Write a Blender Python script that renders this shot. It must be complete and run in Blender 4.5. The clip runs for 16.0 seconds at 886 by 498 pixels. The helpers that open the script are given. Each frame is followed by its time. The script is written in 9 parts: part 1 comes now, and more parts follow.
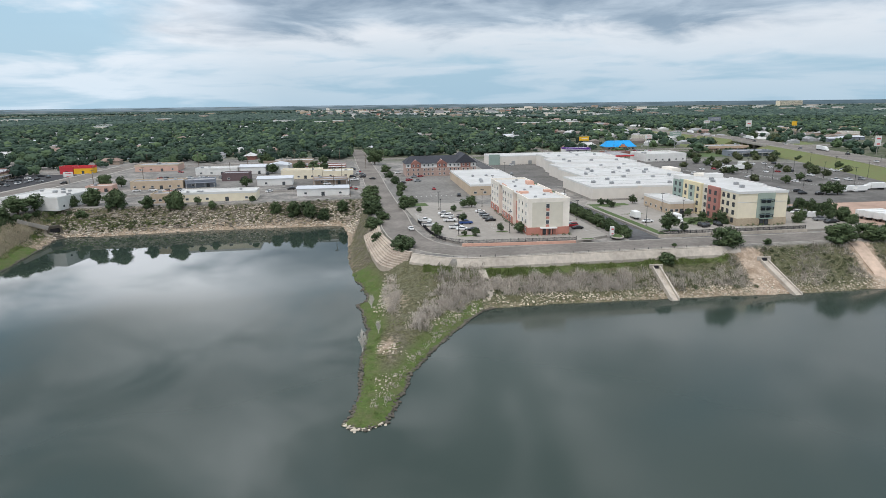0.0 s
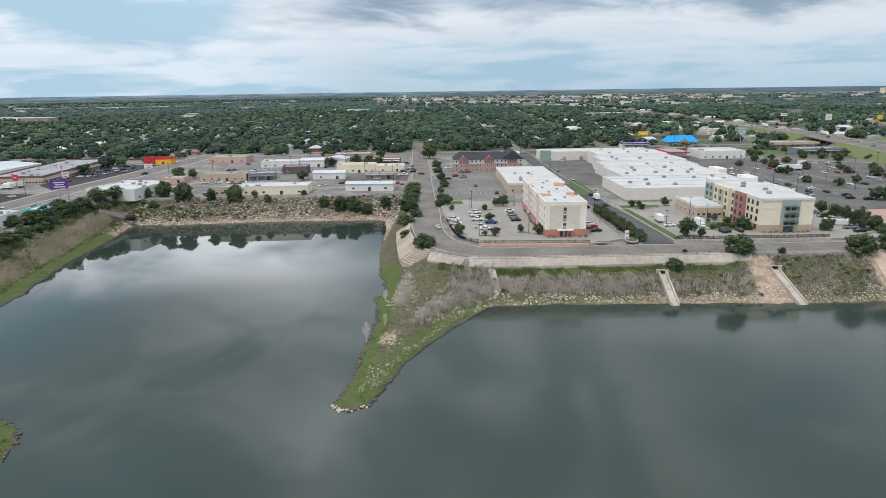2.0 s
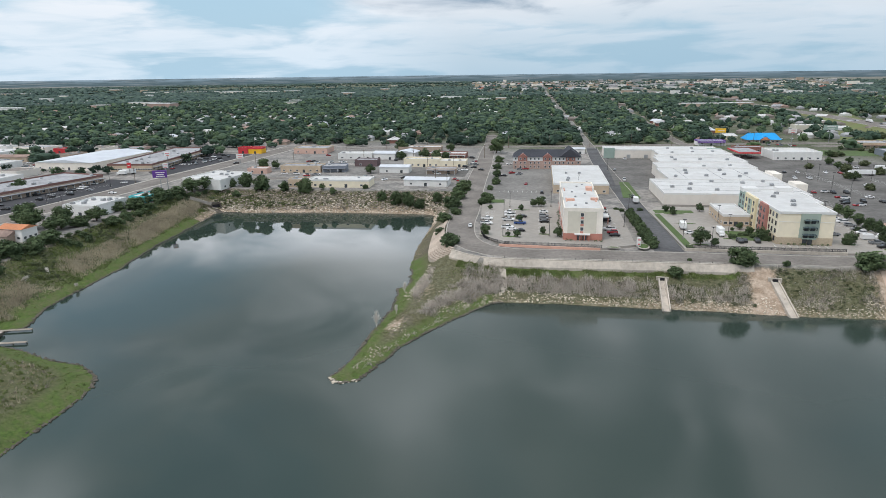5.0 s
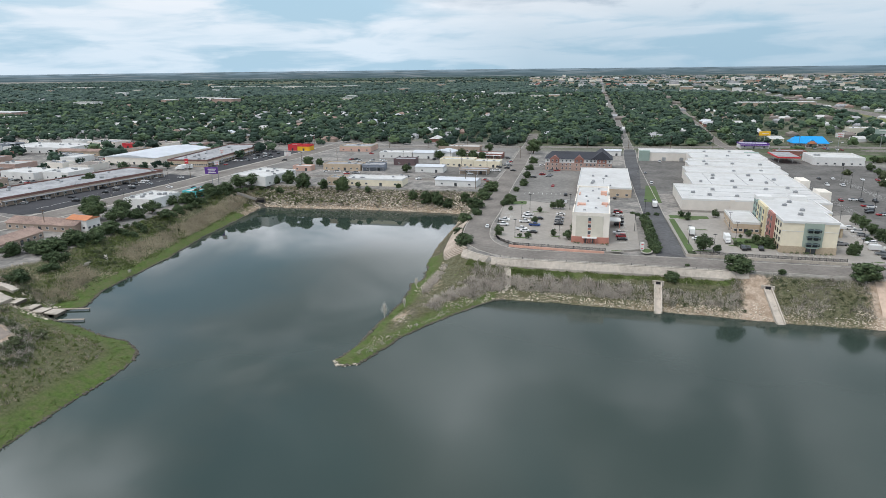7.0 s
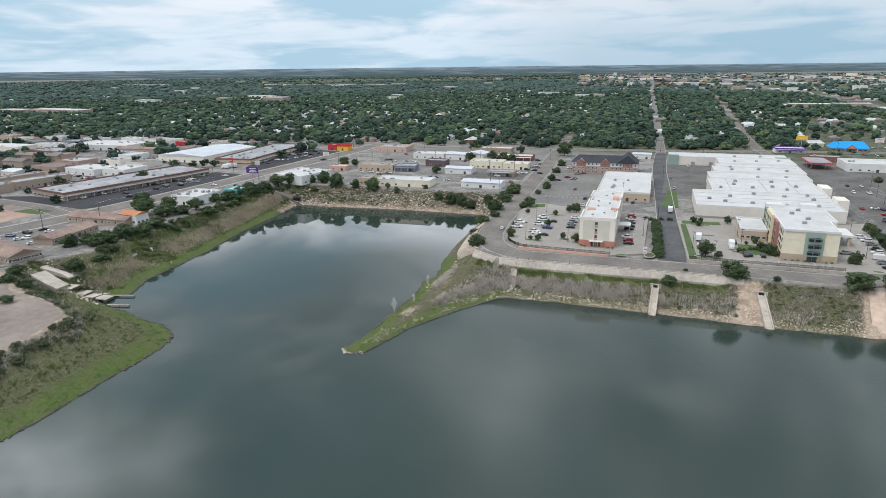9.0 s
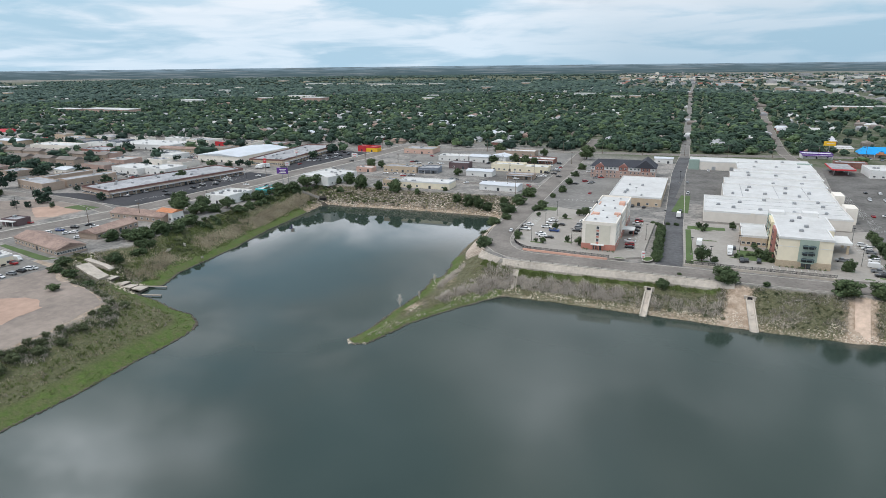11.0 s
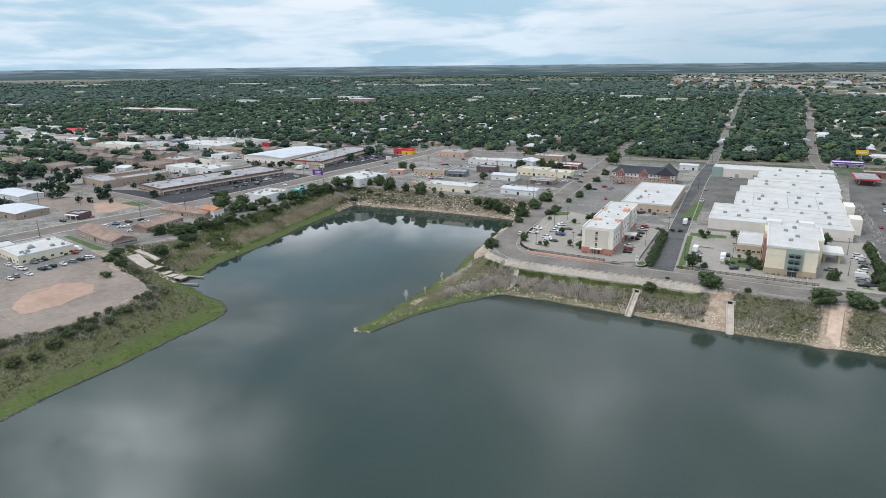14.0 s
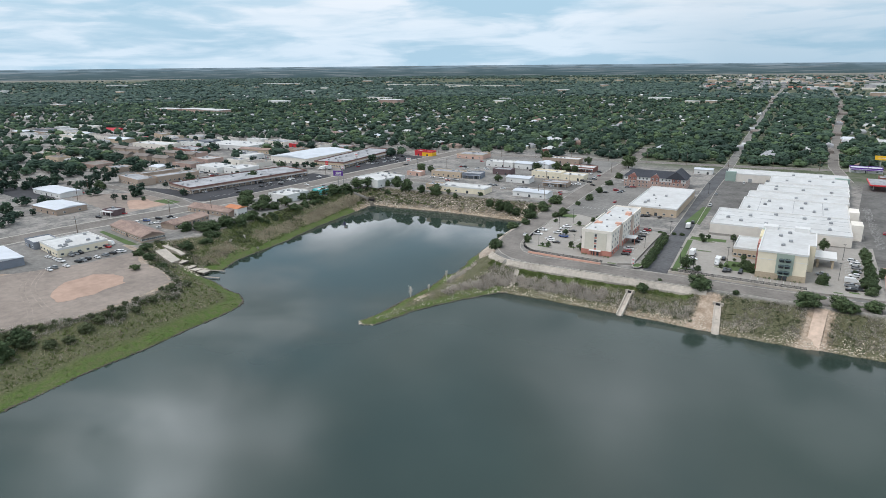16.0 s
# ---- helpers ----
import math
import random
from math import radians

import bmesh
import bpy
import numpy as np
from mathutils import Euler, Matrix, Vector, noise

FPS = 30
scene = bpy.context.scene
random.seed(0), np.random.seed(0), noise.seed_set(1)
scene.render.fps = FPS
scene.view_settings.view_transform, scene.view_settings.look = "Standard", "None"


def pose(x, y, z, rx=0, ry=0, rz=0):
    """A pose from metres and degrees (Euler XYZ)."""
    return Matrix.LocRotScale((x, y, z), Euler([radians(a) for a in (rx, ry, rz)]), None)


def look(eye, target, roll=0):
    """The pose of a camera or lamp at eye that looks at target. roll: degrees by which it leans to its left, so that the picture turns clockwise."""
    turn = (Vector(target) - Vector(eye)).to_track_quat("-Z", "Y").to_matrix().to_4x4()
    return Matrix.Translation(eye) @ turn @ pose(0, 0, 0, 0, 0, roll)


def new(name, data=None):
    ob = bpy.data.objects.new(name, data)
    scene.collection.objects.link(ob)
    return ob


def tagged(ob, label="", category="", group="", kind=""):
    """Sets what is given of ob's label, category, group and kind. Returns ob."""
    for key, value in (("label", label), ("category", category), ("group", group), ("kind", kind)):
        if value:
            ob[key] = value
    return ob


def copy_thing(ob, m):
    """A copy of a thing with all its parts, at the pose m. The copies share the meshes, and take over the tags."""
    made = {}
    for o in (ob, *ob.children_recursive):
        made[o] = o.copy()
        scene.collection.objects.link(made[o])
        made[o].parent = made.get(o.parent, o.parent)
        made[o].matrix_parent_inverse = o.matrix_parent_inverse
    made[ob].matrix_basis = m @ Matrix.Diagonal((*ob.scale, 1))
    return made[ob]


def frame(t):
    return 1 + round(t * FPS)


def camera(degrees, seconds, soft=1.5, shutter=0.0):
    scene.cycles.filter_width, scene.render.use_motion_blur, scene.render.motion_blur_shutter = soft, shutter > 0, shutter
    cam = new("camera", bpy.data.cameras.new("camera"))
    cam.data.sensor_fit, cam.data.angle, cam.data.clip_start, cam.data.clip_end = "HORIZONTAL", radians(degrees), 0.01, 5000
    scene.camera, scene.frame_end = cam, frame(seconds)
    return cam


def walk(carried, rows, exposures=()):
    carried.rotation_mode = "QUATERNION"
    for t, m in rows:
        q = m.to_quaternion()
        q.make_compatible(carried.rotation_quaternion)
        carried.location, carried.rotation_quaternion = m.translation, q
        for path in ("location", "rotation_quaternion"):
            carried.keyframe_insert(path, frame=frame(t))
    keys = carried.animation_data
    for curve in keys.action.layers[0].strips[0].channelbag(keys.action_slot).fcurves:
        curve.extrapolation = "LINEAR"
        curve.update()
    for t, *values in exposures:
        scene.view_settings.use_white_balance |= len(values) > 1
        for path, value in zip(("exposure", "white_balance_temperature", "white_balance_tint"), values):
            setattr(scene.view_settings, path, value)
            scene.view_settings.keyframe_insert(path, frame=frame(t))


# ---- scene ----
cam = camera(70.83, 16.0, 0.5)
PATH = (
 (0, pose(0.00, 0.00, 50.76, 76.728, 0.678, -0.301)),
 (0.5, pose(5.41, -3.44, 52.65, 76.448, 0.705, 1.537)),
 (1, pose(10.82, -6.78, 54.59, 76.170, 0.728, 3.324)),
 (2, pose(21.66, -13.20, 58.57, 75.618, 0.761, 6.748)),
 (3, pose(32.55, -19.30, 62.67, 75.081, 0.777, 9.979)),
 (4, pose(43.79, -25.25, 66.74, 74.605, 0.763, 13.053)),
 (5, pose(55.57, -31.20, 70.63, 74.233, 0.714, 15.999)),
 (6, pose(67.46, -36.99, 74.29, 73.958, 0.656, 18.789)),
 (7, pose(78.90, -42.38, 77.70, 73.761, 0.623, 21.381)),
 (8, pose(89.71, -47.29, 80.89, 73.626, 0.619, 23.752)),
 (9, pose(100.16, -51.80, 83.90, 73.538, 0.625, 25.890)),
 (10, pose(110.46, -55.96, 86.78, 73.484, 0.624, 27.802)),
 (11, pose(120.69, -59.82, 89.53, 73.455, 0.614, 29.539)),
 (12, pose(130.91, -63.42, 92.19, 73.439, 0.599, 31.165)),
 (13, pose(141.14, -66.79, 94.77, 73.428, 0.582, 32.735)),
 (14, pose(151.39, -69.93, 97.26, 73.421, 0.564, 34.258)),
 (15, pose(161.66, -72.85, 99.66, 73.417, 0.543, 35.735)),
 (15.5, pose(166.80, -74.22, 100.83, 73.417, 0.533, 36.456)),
 (16, pose(171.95, -75.54, 101.99, 73.417, 0.521, 37.165)),
)
walk(cam, PATH, ((0, 0.01, 6150, 12), (16, 0.03, 6000, 11)))

# ---- daylight: high broken overcast, soft sun ----
SUN_ELEV, SUN_AZ = radians(60), radians(-142)
SUN_ROT = SUN_AZ
world = bpy.data.worlds.new("sky")
scene.world = world
world.use_nodes = True
WN, WL = world.node_tree.nodes, world.node_tree.links
WN.clear()


def wnode(kind, **vals):
    n = WN.new(kind)
    for k, v in vals.items():
        n.inputs[k].default_value = v
    return n


def wmath(op, a, b=None):
    n = WN.new("ShaderNodeMath")
    n.operation = op
    for i, v in enumerate((a, b)):
        if v is None:
            continue
        if isinstance(v, (int, float)):
            n.inputs[i].default_value = v
        else:
            WL.new(v, n.inputs[i])
    return n.outputs[0]


def wramp(src, stops):
    n = WN.new("ShaderNodeValToRGB")
    el = n.color_ramp.elements
    el[0].position, el[0].color = stops[0][0], (*stops[0][1], 1)
    el[1].position, el[1].color = stops[-1][0], (*stops[-1][1], 1)
    for p, c in stops[1:-1]:
        el.new(p).color = (*c, 1)
    WL.new(src, n.inputs[0])
    return n.outputs[0]


def wmix(f, a, b):
    n = WN.new("ShaderNodeMixRGB")
    for i, v in enumerate((f, a, b)):
        if isinstance(v, (int, float)):
            n.inputs[i].default_value = v
        elif isinstance(v, tuple):
            n.inputs[i].default_value = (*v, 1)
        else:
            WL.new(v, n.inputs[i])
    return n.outputs[0]


sky = WN.new("ShaderNodeTexSky")
sky.sky_type, sky.sun_disc = "NISHITA", False
sky.sun_elevation, sky.sun_rotation = SUN_ELEV, SUN_ROT
sky.air_density, sky.dust_density = 1.2, 2.0
mul = WN.new("ShaderNodeMixRGB")
mul.blend_type = "MULTIPLY"
mul.inputs[0].default_value = 1
mul.inputs[2].default_value = (0.11, 0.11, 0.11, 1)
WL.new(sky.outputs[0], mul.inputs[1])
tc = WN.new("ShaderNodeTexCoord")
sep = WN.new("ShaderNodeSeparateXYZ")
WL.new(tc.outputs["Generated"], sep.inputs[0])
dz = sep.outputs[2]
den = wmath("ADD", wmath("MAXIMUM", dz, 0.0), 0.12)
px, py = wmath("DIVIDE", sep.outputs[0], den), wmath("DIVIDE", sep.outputs[1], den)
comb = WN.new("ShaderNodeCombineXYZ")
WL.new(px, comb.inputs[0]), WL.new(py, comb.inputs[1])


def wnoise(scale, detail, rough, off, dist=0.0):
    mp = WN.new("ShaderNodeMapping")
    mp.inputs["Location"].default_value = off
    WL.new(comb.outputs[0], mp.inputs[0])
    n = wnode("ShaderNodeTexNoise", Scale=scale, Detail=detail, Roughness=rough, Distortion=dist)
    WL.new(mp.outputs[0], n.inputs["Vector"])
    return n.outputs[0]


def toward(az, elev, power):
    """How near each direction is to one in the sky."""
    d = Vector((math.sin(az) * math.cos(elev), math.cos(az) * math.cos(elev), math.sin(elev)))
    n = WN.new("ShaderNodeVectorMath")
    n.operation = "DOT_PRODUCT"
    n.inputs[1].default_value = d
    WL.new(tc.outputs["Generated"], n.inputs[0])
    return wmath("POWER", wmath("MAXIMUM", n.outputs["Value"], 0.0), power)


big = wnoise(0.62, 6, 0.55, (2.3, 5.2, 0), 0.5)
fine = wnoise(1.6, 7, 0.5, (8.2, 4.4, 0), 0.4)
mass = wmath("ADD", wmath("MULTIPLY", big, 0.78), wmath("MULTIPLY", fine, 0.22))
white = wramp(mass, [(0.41, (0, 0, 0)), (0.52, (1, 1, 1))])
# a thinner, bluer stretch low in the west
thin = wmath("MULTIPLY", toward(radians(-60), radians(4), 15), wramp(fine, [(0.40, (1, 1, 1)), (0.60, (0.1, 0.1, 0.1))]))
white = wmath("MULTIPLY", white, wmath("SUBTRACT", 1.0, wmath("MINIMUM", thin, 1.0)))
skyblue = wmix(0.8, mul.outputs[0], (0.47, 0.68, 0.80))
veil = wmix(white, skyblue, wmix(wramp(big, [(0.36, (0, 0, 0)), (0.56, (1, 1, 1))]), (0.82, 0.87, 0.90), (0.95, 0.94, 0.915)))
# darker cloud bases, heavier to the north-east and overhead
dmap = WN.new("ShaderNodeMapping")
dmap.inputs["Scale"].default_value, dmap.inputs["Location"].default_value = (6.0, 6.0, 26), (1.3, 0.4, 0.2)
WL.new(tc.outputs["Generated"], dmap.inputs[0])
dnoise = wnode("ShaderNodeTexNoise", Scale=1.0, Detail=8, Roughness=0.56, Distortion=0.35)
WL.new(dmap.outputs[0], dnoise.inputs["Vector"])
deck = dnoise.outputs[0]
northeast = wramp(toward(radians(18), radians(8), 3), [(0.36, (0, 0, 0)), (0.60, (1, 1, 1))])
ragged_dz = wmath("ADD", dz, wmath("MULTIPLY", wmath("SUBTRACT", deck, 0.5), 0.11))
ne = wmath("MULTIPLY", northeast, wramp(ragged_dz, [(0.088, (0, 0, 0)), (0.118, (1, 1, 1)), (0.24, (1, 1, 1)), (0.29, (0.2, 0.2, 0.2))]))
pale = wmath("MULTIPLY", northeast, wramp(ragged_dz, [(0.056, (0, 0, 0)), (0.080, (0.9, 0.9, 0.9)), (0.11, (0.9, 0.9, 0.9)), (0.14, (0, 0, 0))]))
up = wmath("MULTIPLY", wramp(dz, [(0.28, (0, 0, 0)), (0.37, (1, 1, 1))]), wramp(mass, [(0.42, (0.2, 0.2, 0.2)), (0.54, (1, 1, 1))]))
# bright band above the view, aimed at the cove's reflection
band = wmath("MULTIPLY", wramp(dz, [(0.175, (0, 0, 0)), (0.20, (1, 1, 1)), (0.25, (1, 1, 1)), (0.29, (0, 0, 0))]), wramp(fine, [(0.37, (0.0, 0.0, 0.0)), (0.55, (1, 1, 1))]))
band = wmath("MULTIPLY", band, wramp(toward(radians(-28), radians(12), 3), [(0.45, (0.05, 0.05, 0.05)), (0.85, (1, 1, 1))]))
bright = wmix(pale, wmix(band, veil, (1.85, 1.88, 1.9)), (0.87, 0.87, 0.855))
mottle = wnoise(2.4, 6, 0.5, (5.3, 7.1, 0), 0.7)
lumpy = wramp(deck, [(0.40, (0, 0, 0)), (0.62, (1, 1, 1))])
lofty = wmix(up, wmix(ne, bright, wmix(lumpy, (0.54, 0.62, 0.68), (0.27, 0.35, 0.43))), wmix(wramp(mottle, [(0.41, (0, 0, 0)), (0.58, (1, 1, 1))]), (1.20, 1.24, 1.24), (0.50, 0.57, 0.60)))
# pale, bluish haze towards the horizon
haze = wramp(dz, [(0.0, (0.9, 0.9, 0.9)), (0.045, (0.7, 0.7, 0.7)), (0.10, (0.18, 0.18, 0.18)), (0.16, (0, 0, 0))])
hazy0 = wmix(haze, lofty, wmix(wmath("MULTIPLY", northeast, 0.8), wmix(wramp(mass, [(0.42, (0, 0, 0)), (0.56, (1, 1, 1))]), (0.46, 0.635, 0.73), (0.68, 0.795, 0.855)), (0.375, 0.535, 0.625)))
# unseen bright cloud gaps to the west, aimed to brighten patches of lake reflection
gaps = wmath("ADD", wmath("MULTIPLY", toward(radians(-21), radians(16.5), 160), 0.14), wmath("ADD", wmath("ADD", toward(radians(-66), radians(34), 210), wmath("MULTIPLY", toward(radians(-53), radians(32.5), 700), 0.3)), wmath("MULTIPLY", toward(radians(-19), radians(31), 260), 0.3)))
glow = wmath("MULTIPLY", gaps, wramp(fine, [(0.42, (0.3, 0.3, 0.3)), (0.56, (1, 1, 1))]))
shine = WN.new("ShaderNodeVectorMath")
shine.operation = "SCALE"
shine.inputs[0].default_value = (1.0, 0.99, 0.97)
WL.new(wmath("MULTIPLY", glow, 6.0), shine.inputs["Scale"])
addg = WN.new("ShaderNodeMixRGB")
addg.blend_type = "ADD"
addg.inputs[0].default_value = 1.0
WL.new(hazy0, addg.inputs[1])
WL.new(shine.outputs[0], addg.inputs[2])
# unseen dark sky patches, added to dim the water reflections round the spit
reflection_dim = wmath("ADD", wmath("MULTIPLY", toward(radians(-34), radians(19.5), 90), 0.46), wmath("MULTIPLY", toward(radians(-19), radians(25), 120), 0.36))
reflection_dim = wmath("MULTIPLY", reflection_dim, wramp(dz, [(0.262, (0, 0, 0)), (0.30, (1, 1, 1))]))
hazy = wmix(reflection_dim, addg.outputs[0], (0.30, 0.36, 0.39))
# distant plain beyond the built ground; bluish haze painted into it towards the horizon
smap = WN.new("ShaderNodeMapping")
smap.inputs["Scale"].default_value = (16, 16, 900)
WL.new(tc.outputs["Generated"], smap.inputs[0])
streak = wnode("ShaderNodeTexNoise", Scale=1.0, Detail=5, Roughness=0.6)
WL.new(smap.outputs[0], streak.inputs["Vector"])
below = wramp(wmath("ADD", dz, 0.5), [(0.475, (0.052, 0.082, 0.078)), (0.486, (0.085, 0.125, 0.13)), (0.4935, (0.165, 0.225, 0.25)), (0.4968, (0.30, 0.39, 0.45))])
bmap = WN.new("ShaderNodeMapping")
bmap.inputs["Scale"].default_value = (26, 26, 420)
WL.new(tc.outputs["Generated"], bmap.inputs[0])
belts = wnode("ShaderNodeTexNoise", Scale=1.0, Detail=6, Roughness=0.62)
WL.new(bmap.outputs[0], belts.inputs["Vector"])
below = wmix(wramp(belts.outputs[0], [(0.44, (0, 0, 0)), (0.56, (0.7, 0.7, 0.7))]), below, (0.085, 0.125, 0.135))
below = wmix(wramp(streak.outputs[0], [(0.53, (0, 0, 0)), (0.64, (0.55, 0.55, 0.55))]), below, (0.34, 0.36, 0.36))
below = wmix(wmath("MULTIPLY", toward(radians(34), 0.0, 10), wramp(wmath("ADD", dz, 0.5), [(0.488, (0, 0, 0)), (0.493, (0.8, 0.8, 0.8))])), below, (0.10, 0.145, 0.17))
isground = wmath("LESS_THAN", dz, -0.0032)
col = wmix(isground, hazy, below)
bg = WN.new("ShaderNodeBackground")
bg.inputs[1].default_value = 1.0
WL.new(col, bg.inputs[0])
WL.new(bg.outputs[0], WN.new("ShaderNodeOutputWorld").inputs[0])

sun = new("sun", bpy.data.lights.new("sun", "SUN"))
sun.data.energy, sun.data.angle, sun.data.color = 1.75, radians(18), (1.0, 0.92, 0.82)
sun.matrix_world = look((0, 0, 0), (-math.sin(SUN_AZ) * math.cos(SUN_ELEV), -math.cos(SUN_AZ) * math.cos(SUN_ELEV), -math.sin(SUN_ELEV)))
scene.view_settings.exposure = 0.08

# ---- materials ----
MATS = {}


def mat(name, col, rough=0.85, var=0.18, scale=0.5, bump=0.15, metal=0.0, col2=None, blotch=0.06, rnd=0.0, spec=0.3):
    """A surface with grain (scale per metre), broad blotches and fine relief; rnd varies it from object to object."""
    if name in MATS:
        return MATS[name]
    m = bpy.data.materials.new(name)
    m.use_nodes = True
    N, K = m.node_tree.nodes, m.node_tree.links
    b = N["Principled BSDF"]
    tc = N.new("ShaderNodeTexCoord")
    geo = N.new("ShaderNodeNewGeometry")
    n1, n2 = N.new("ShaderNodeTexNoise"), N.new("ShaderNodeTexNoise")
    n1.inputs["Scale"].default_value, n1.inputs["Detail"].default_value, n1.inputs["Roughness"].default_value = scale, 6, 0.65
    n2.inputs["Scale"].default_value, n2.inputs["Detail"].default_value = blotch, 4
    for n in (n1, n2):
        K.new(geo.outputs["Position"], n.inputs["Vector"])
    add = N.new("ShaderNodeMath")
    add.operation = "ADD"
    K.new(n1.outputs[0], add.inputs[0]), K.new(n2.outputs[0], add.inputs[1])
    ramp = N.new("ShaderNodeValToRGB")
    c2 = col2 or tuple(c * (1 - 2 * var) for c in col)
    hi = tuple(min(1, c * (1 + var)) for c in col)
    ramp.color_ramp.elements[0].position, ramp.color_ramp.elements[0].color = 0.36, (*c2, 1)
    ramp.color_ramp.elements[1].position, ramp.color_ramp.elements[1].color = 0.64, (*hi, 1)
    half = N.new("ShaderNodeMath")
    half.operation = "MULTIPLY"
    half.inputs[1].default_value = 0.5
    K.new(add.outputs[0], half.inputs[0]), K.new(half.outputs[0], ramp.inputs[0])
    out = ramp.outputs[0]
    if rnd:
        oi = N.new("ShaderNodeObjectInfo")
        mr = N.new("ShaderNodeMapRange")
        mr.inputs[3].default_value, mr.inputs[4].default_value = 1 - rnd, 1 + rnd
        K.new(oi.outputs["Random"], mr.inputs[0])
        hs = N.new("ShaderNodeHueSaturation")
        K.new(mr.outputs[0], hs.inputs["Value"]), K.new(out, hs.inputs["Color"])
        out = hs.outputs[0]
    K.new(out, b.inputs["Base Color"])
    b.inputs["Roughness"].default_value, b.inputs["Metallic"].default_value = rough, metal
    b.inputs["Specular IOR Level"].default_value = spec
    if bump:
        bm_ = N.new("ShaderNodeBump")
        bm_.inputs["Strength"].default_value, bm_.inputs["Distance"].default_value = bump, 0.15
        K.new(n1.outputs[0], bm_.inputs["Height"]), K.new(bm_.outputs[0], b.inputs["Normal"])
    MATS[name] = m
    return m


def leafmat(name, dark, light, scale=0.35, rnd=0.25, mid=None):
    """Foliage: colour drifts from clump to clump and from plant to plant; with mid it follows each tree's own tint."""
    m = bpy.data.materials.new(name)
    m.use_nodes = True
    N, K = m.node_tree.nodes, m.node_tree.links
    b = N["Principled BSDF"]
    geo, oi = N.new("ShaderNodeNewGeometry"), N.new("ShaderNodeObjectInfo")

    def noise_(sc, det):
        n = N.new("ShaderNodeTexNoise")
        n.inputs["Scale"].default_value, n.inputs["Detail"].default_value = sc, det
        K.new(geo.outputs["Position"], n.inputs["Vector"])
        return n.outputs[0]

    def madd(a, k, c):
        n = N.new("ShaderNodeMath")
        n.operation = "MULTIPLY_ADD"
        n.inputs[1].default_value = k
        K.new(a, n.inputs[0])
        if isinstance(c, (int, float)):
            n.inputs[2].default_value = c
        else:
            K.new(c, n.inputs[2])
        return n.outputs[0]
    ramp = N.new("ShaderNodeValToRGB")
    el = ramp.color_ramp.elements
    if mid:
        at = N.new("ShaderNodeAttribute")
        at.attribute_name = "tint"
        f = madd(noise_(scale, 3), 0.5, -0.25)
        f = madd(noise_(0.012, 3), 0.5, madd(geo.outputs["Random Per Island"], 0.16, f))
        f = madd(at.outputs["Fac"], 1.0, madd(f, 1.0, -0.25))
        el[0].position, el[0].color = 0.08, (*dark, 1)
        el[1].position, el[1].color = 1.0, (*light, 1)
        el.new(0.55).color = (*mid, 1)
    else:
        f = madd(geo.outputs["Random Per Island"], 0.45, noise_(scale, 3))
        f = madd(madd(oi.outputs["Random"], rnd, madd(noise_(0.02, 2), 1.0, f)), 0.5, 0.0)
        el[0].position, el[0].color = 0.38, (*dark, 1)
        el[1].position, el[1].color = 0.86, (*light, 1)
    K.new(f, ramp.inputs[0])
    K.new(ramp.outputs[0], b.inputs["Base Color"])
    b.inputs["Roughness"].default_value = 0.75
    b.inputs["Specular IOR Level"].default_value = 0.15
    MATS[name] = m
    return m


ASPHALT_OLD = mat("worn asphalt", (0.225, 0.205, 0.187), 0.95, 0.18, 0.6, 0.1, blotch=0.07, spec=0.1)
ASPHALT_NEW = mat("dark asphalt", (0.07, 0.07, 0.076), 0.95, 0.15, 0.7, 0.1, blotch=0.04, spec=0.1)
ASPHALT_MID = mat("grey asphalt", (0.235, 0.225, 0.212), 0.95, 0.2, 0.4, 0.1, blotch=0.03, spec=0.1)
ASPHALT_DRIVE = mat("grey driveway asphalt", (0.125, 0.125, 0.13), 0.95, 0.2, 0.5, 0.1, blotch=0.06, spec=0.1)
ASPHALT_LOT = mat("weathered dark asphalt", (0.165, 0.158, 0.15), 0.95, 0.2, 0.35, 0.1, blotch=0.06, spec=0.1)
CONCRETE = mat("concrete paving", (0.335, 0.31, 0.28), 0.85, 0.10, 0.5, 0.06, blotch=0.04)
CONCRETE_PALE = mat("pale concrete", (0.50, 0.445, 0.385), 0.85, 0.16, 0.6, 0.1, blotch=0.08)
KERB = mat("kerb concrete", (0.43, 0.40, 0.36), 0.85, 0.1, 1.0, 0.05)
ROOF_WHITE = mat("white roof membrane", (0.60, 0.598, 0.592), 0.75, 0.04, 0.35, 0.03, col2=(0.50, 0.492, 0.48), blotch=0.09)
ROOF_GREY = mat("grey gravel roof", (0.37, 0.37, 0.385), 0.9, 0.18, 0.4, 0.1, blotch=0.1)
ROOF_WORN = mat("worn pale roof", (0.47, 0.46, 0.45), 0.85, 0.12, 0.3, 0.05, col2=(0.30, 0.29, 0.28), blotch=0.12)
ROOF_METAL = mat("pale metal roof", (0.62, 0.64, 0.68), 0.45, 0.06, 0.2, 0.03, metal=0.2)
ROOF_SHINGLE = mat("charcoal shingles", (0.055, 0.058, 0.07), 0.9, 0.2, 1.5, 0.25)
ROOF_BROWN = mat("brown shingles", (0.34, 0.245, 0.205), 0.9, 0.15, 1.0, 0.25, col2=(0.19, 0.135, 0.115), blotch=0.15)
ROOF_TAUPE = mat("grey-brown shingles", (0.24, 0.21, 0.19), 0.9, 0.15, 1.2, 0.25)
SOIL_PALE = mat("pale pinkish soil", (0.56, 0.43, 0.34), 0.95, 0.14, 0.5, 0.2, blotch=0.15)
ROOF_ORANGE = mat("orange roof tiles", (0.62, 0.26, 0.13), 0.8, 0.12, 1.0, 0.25)
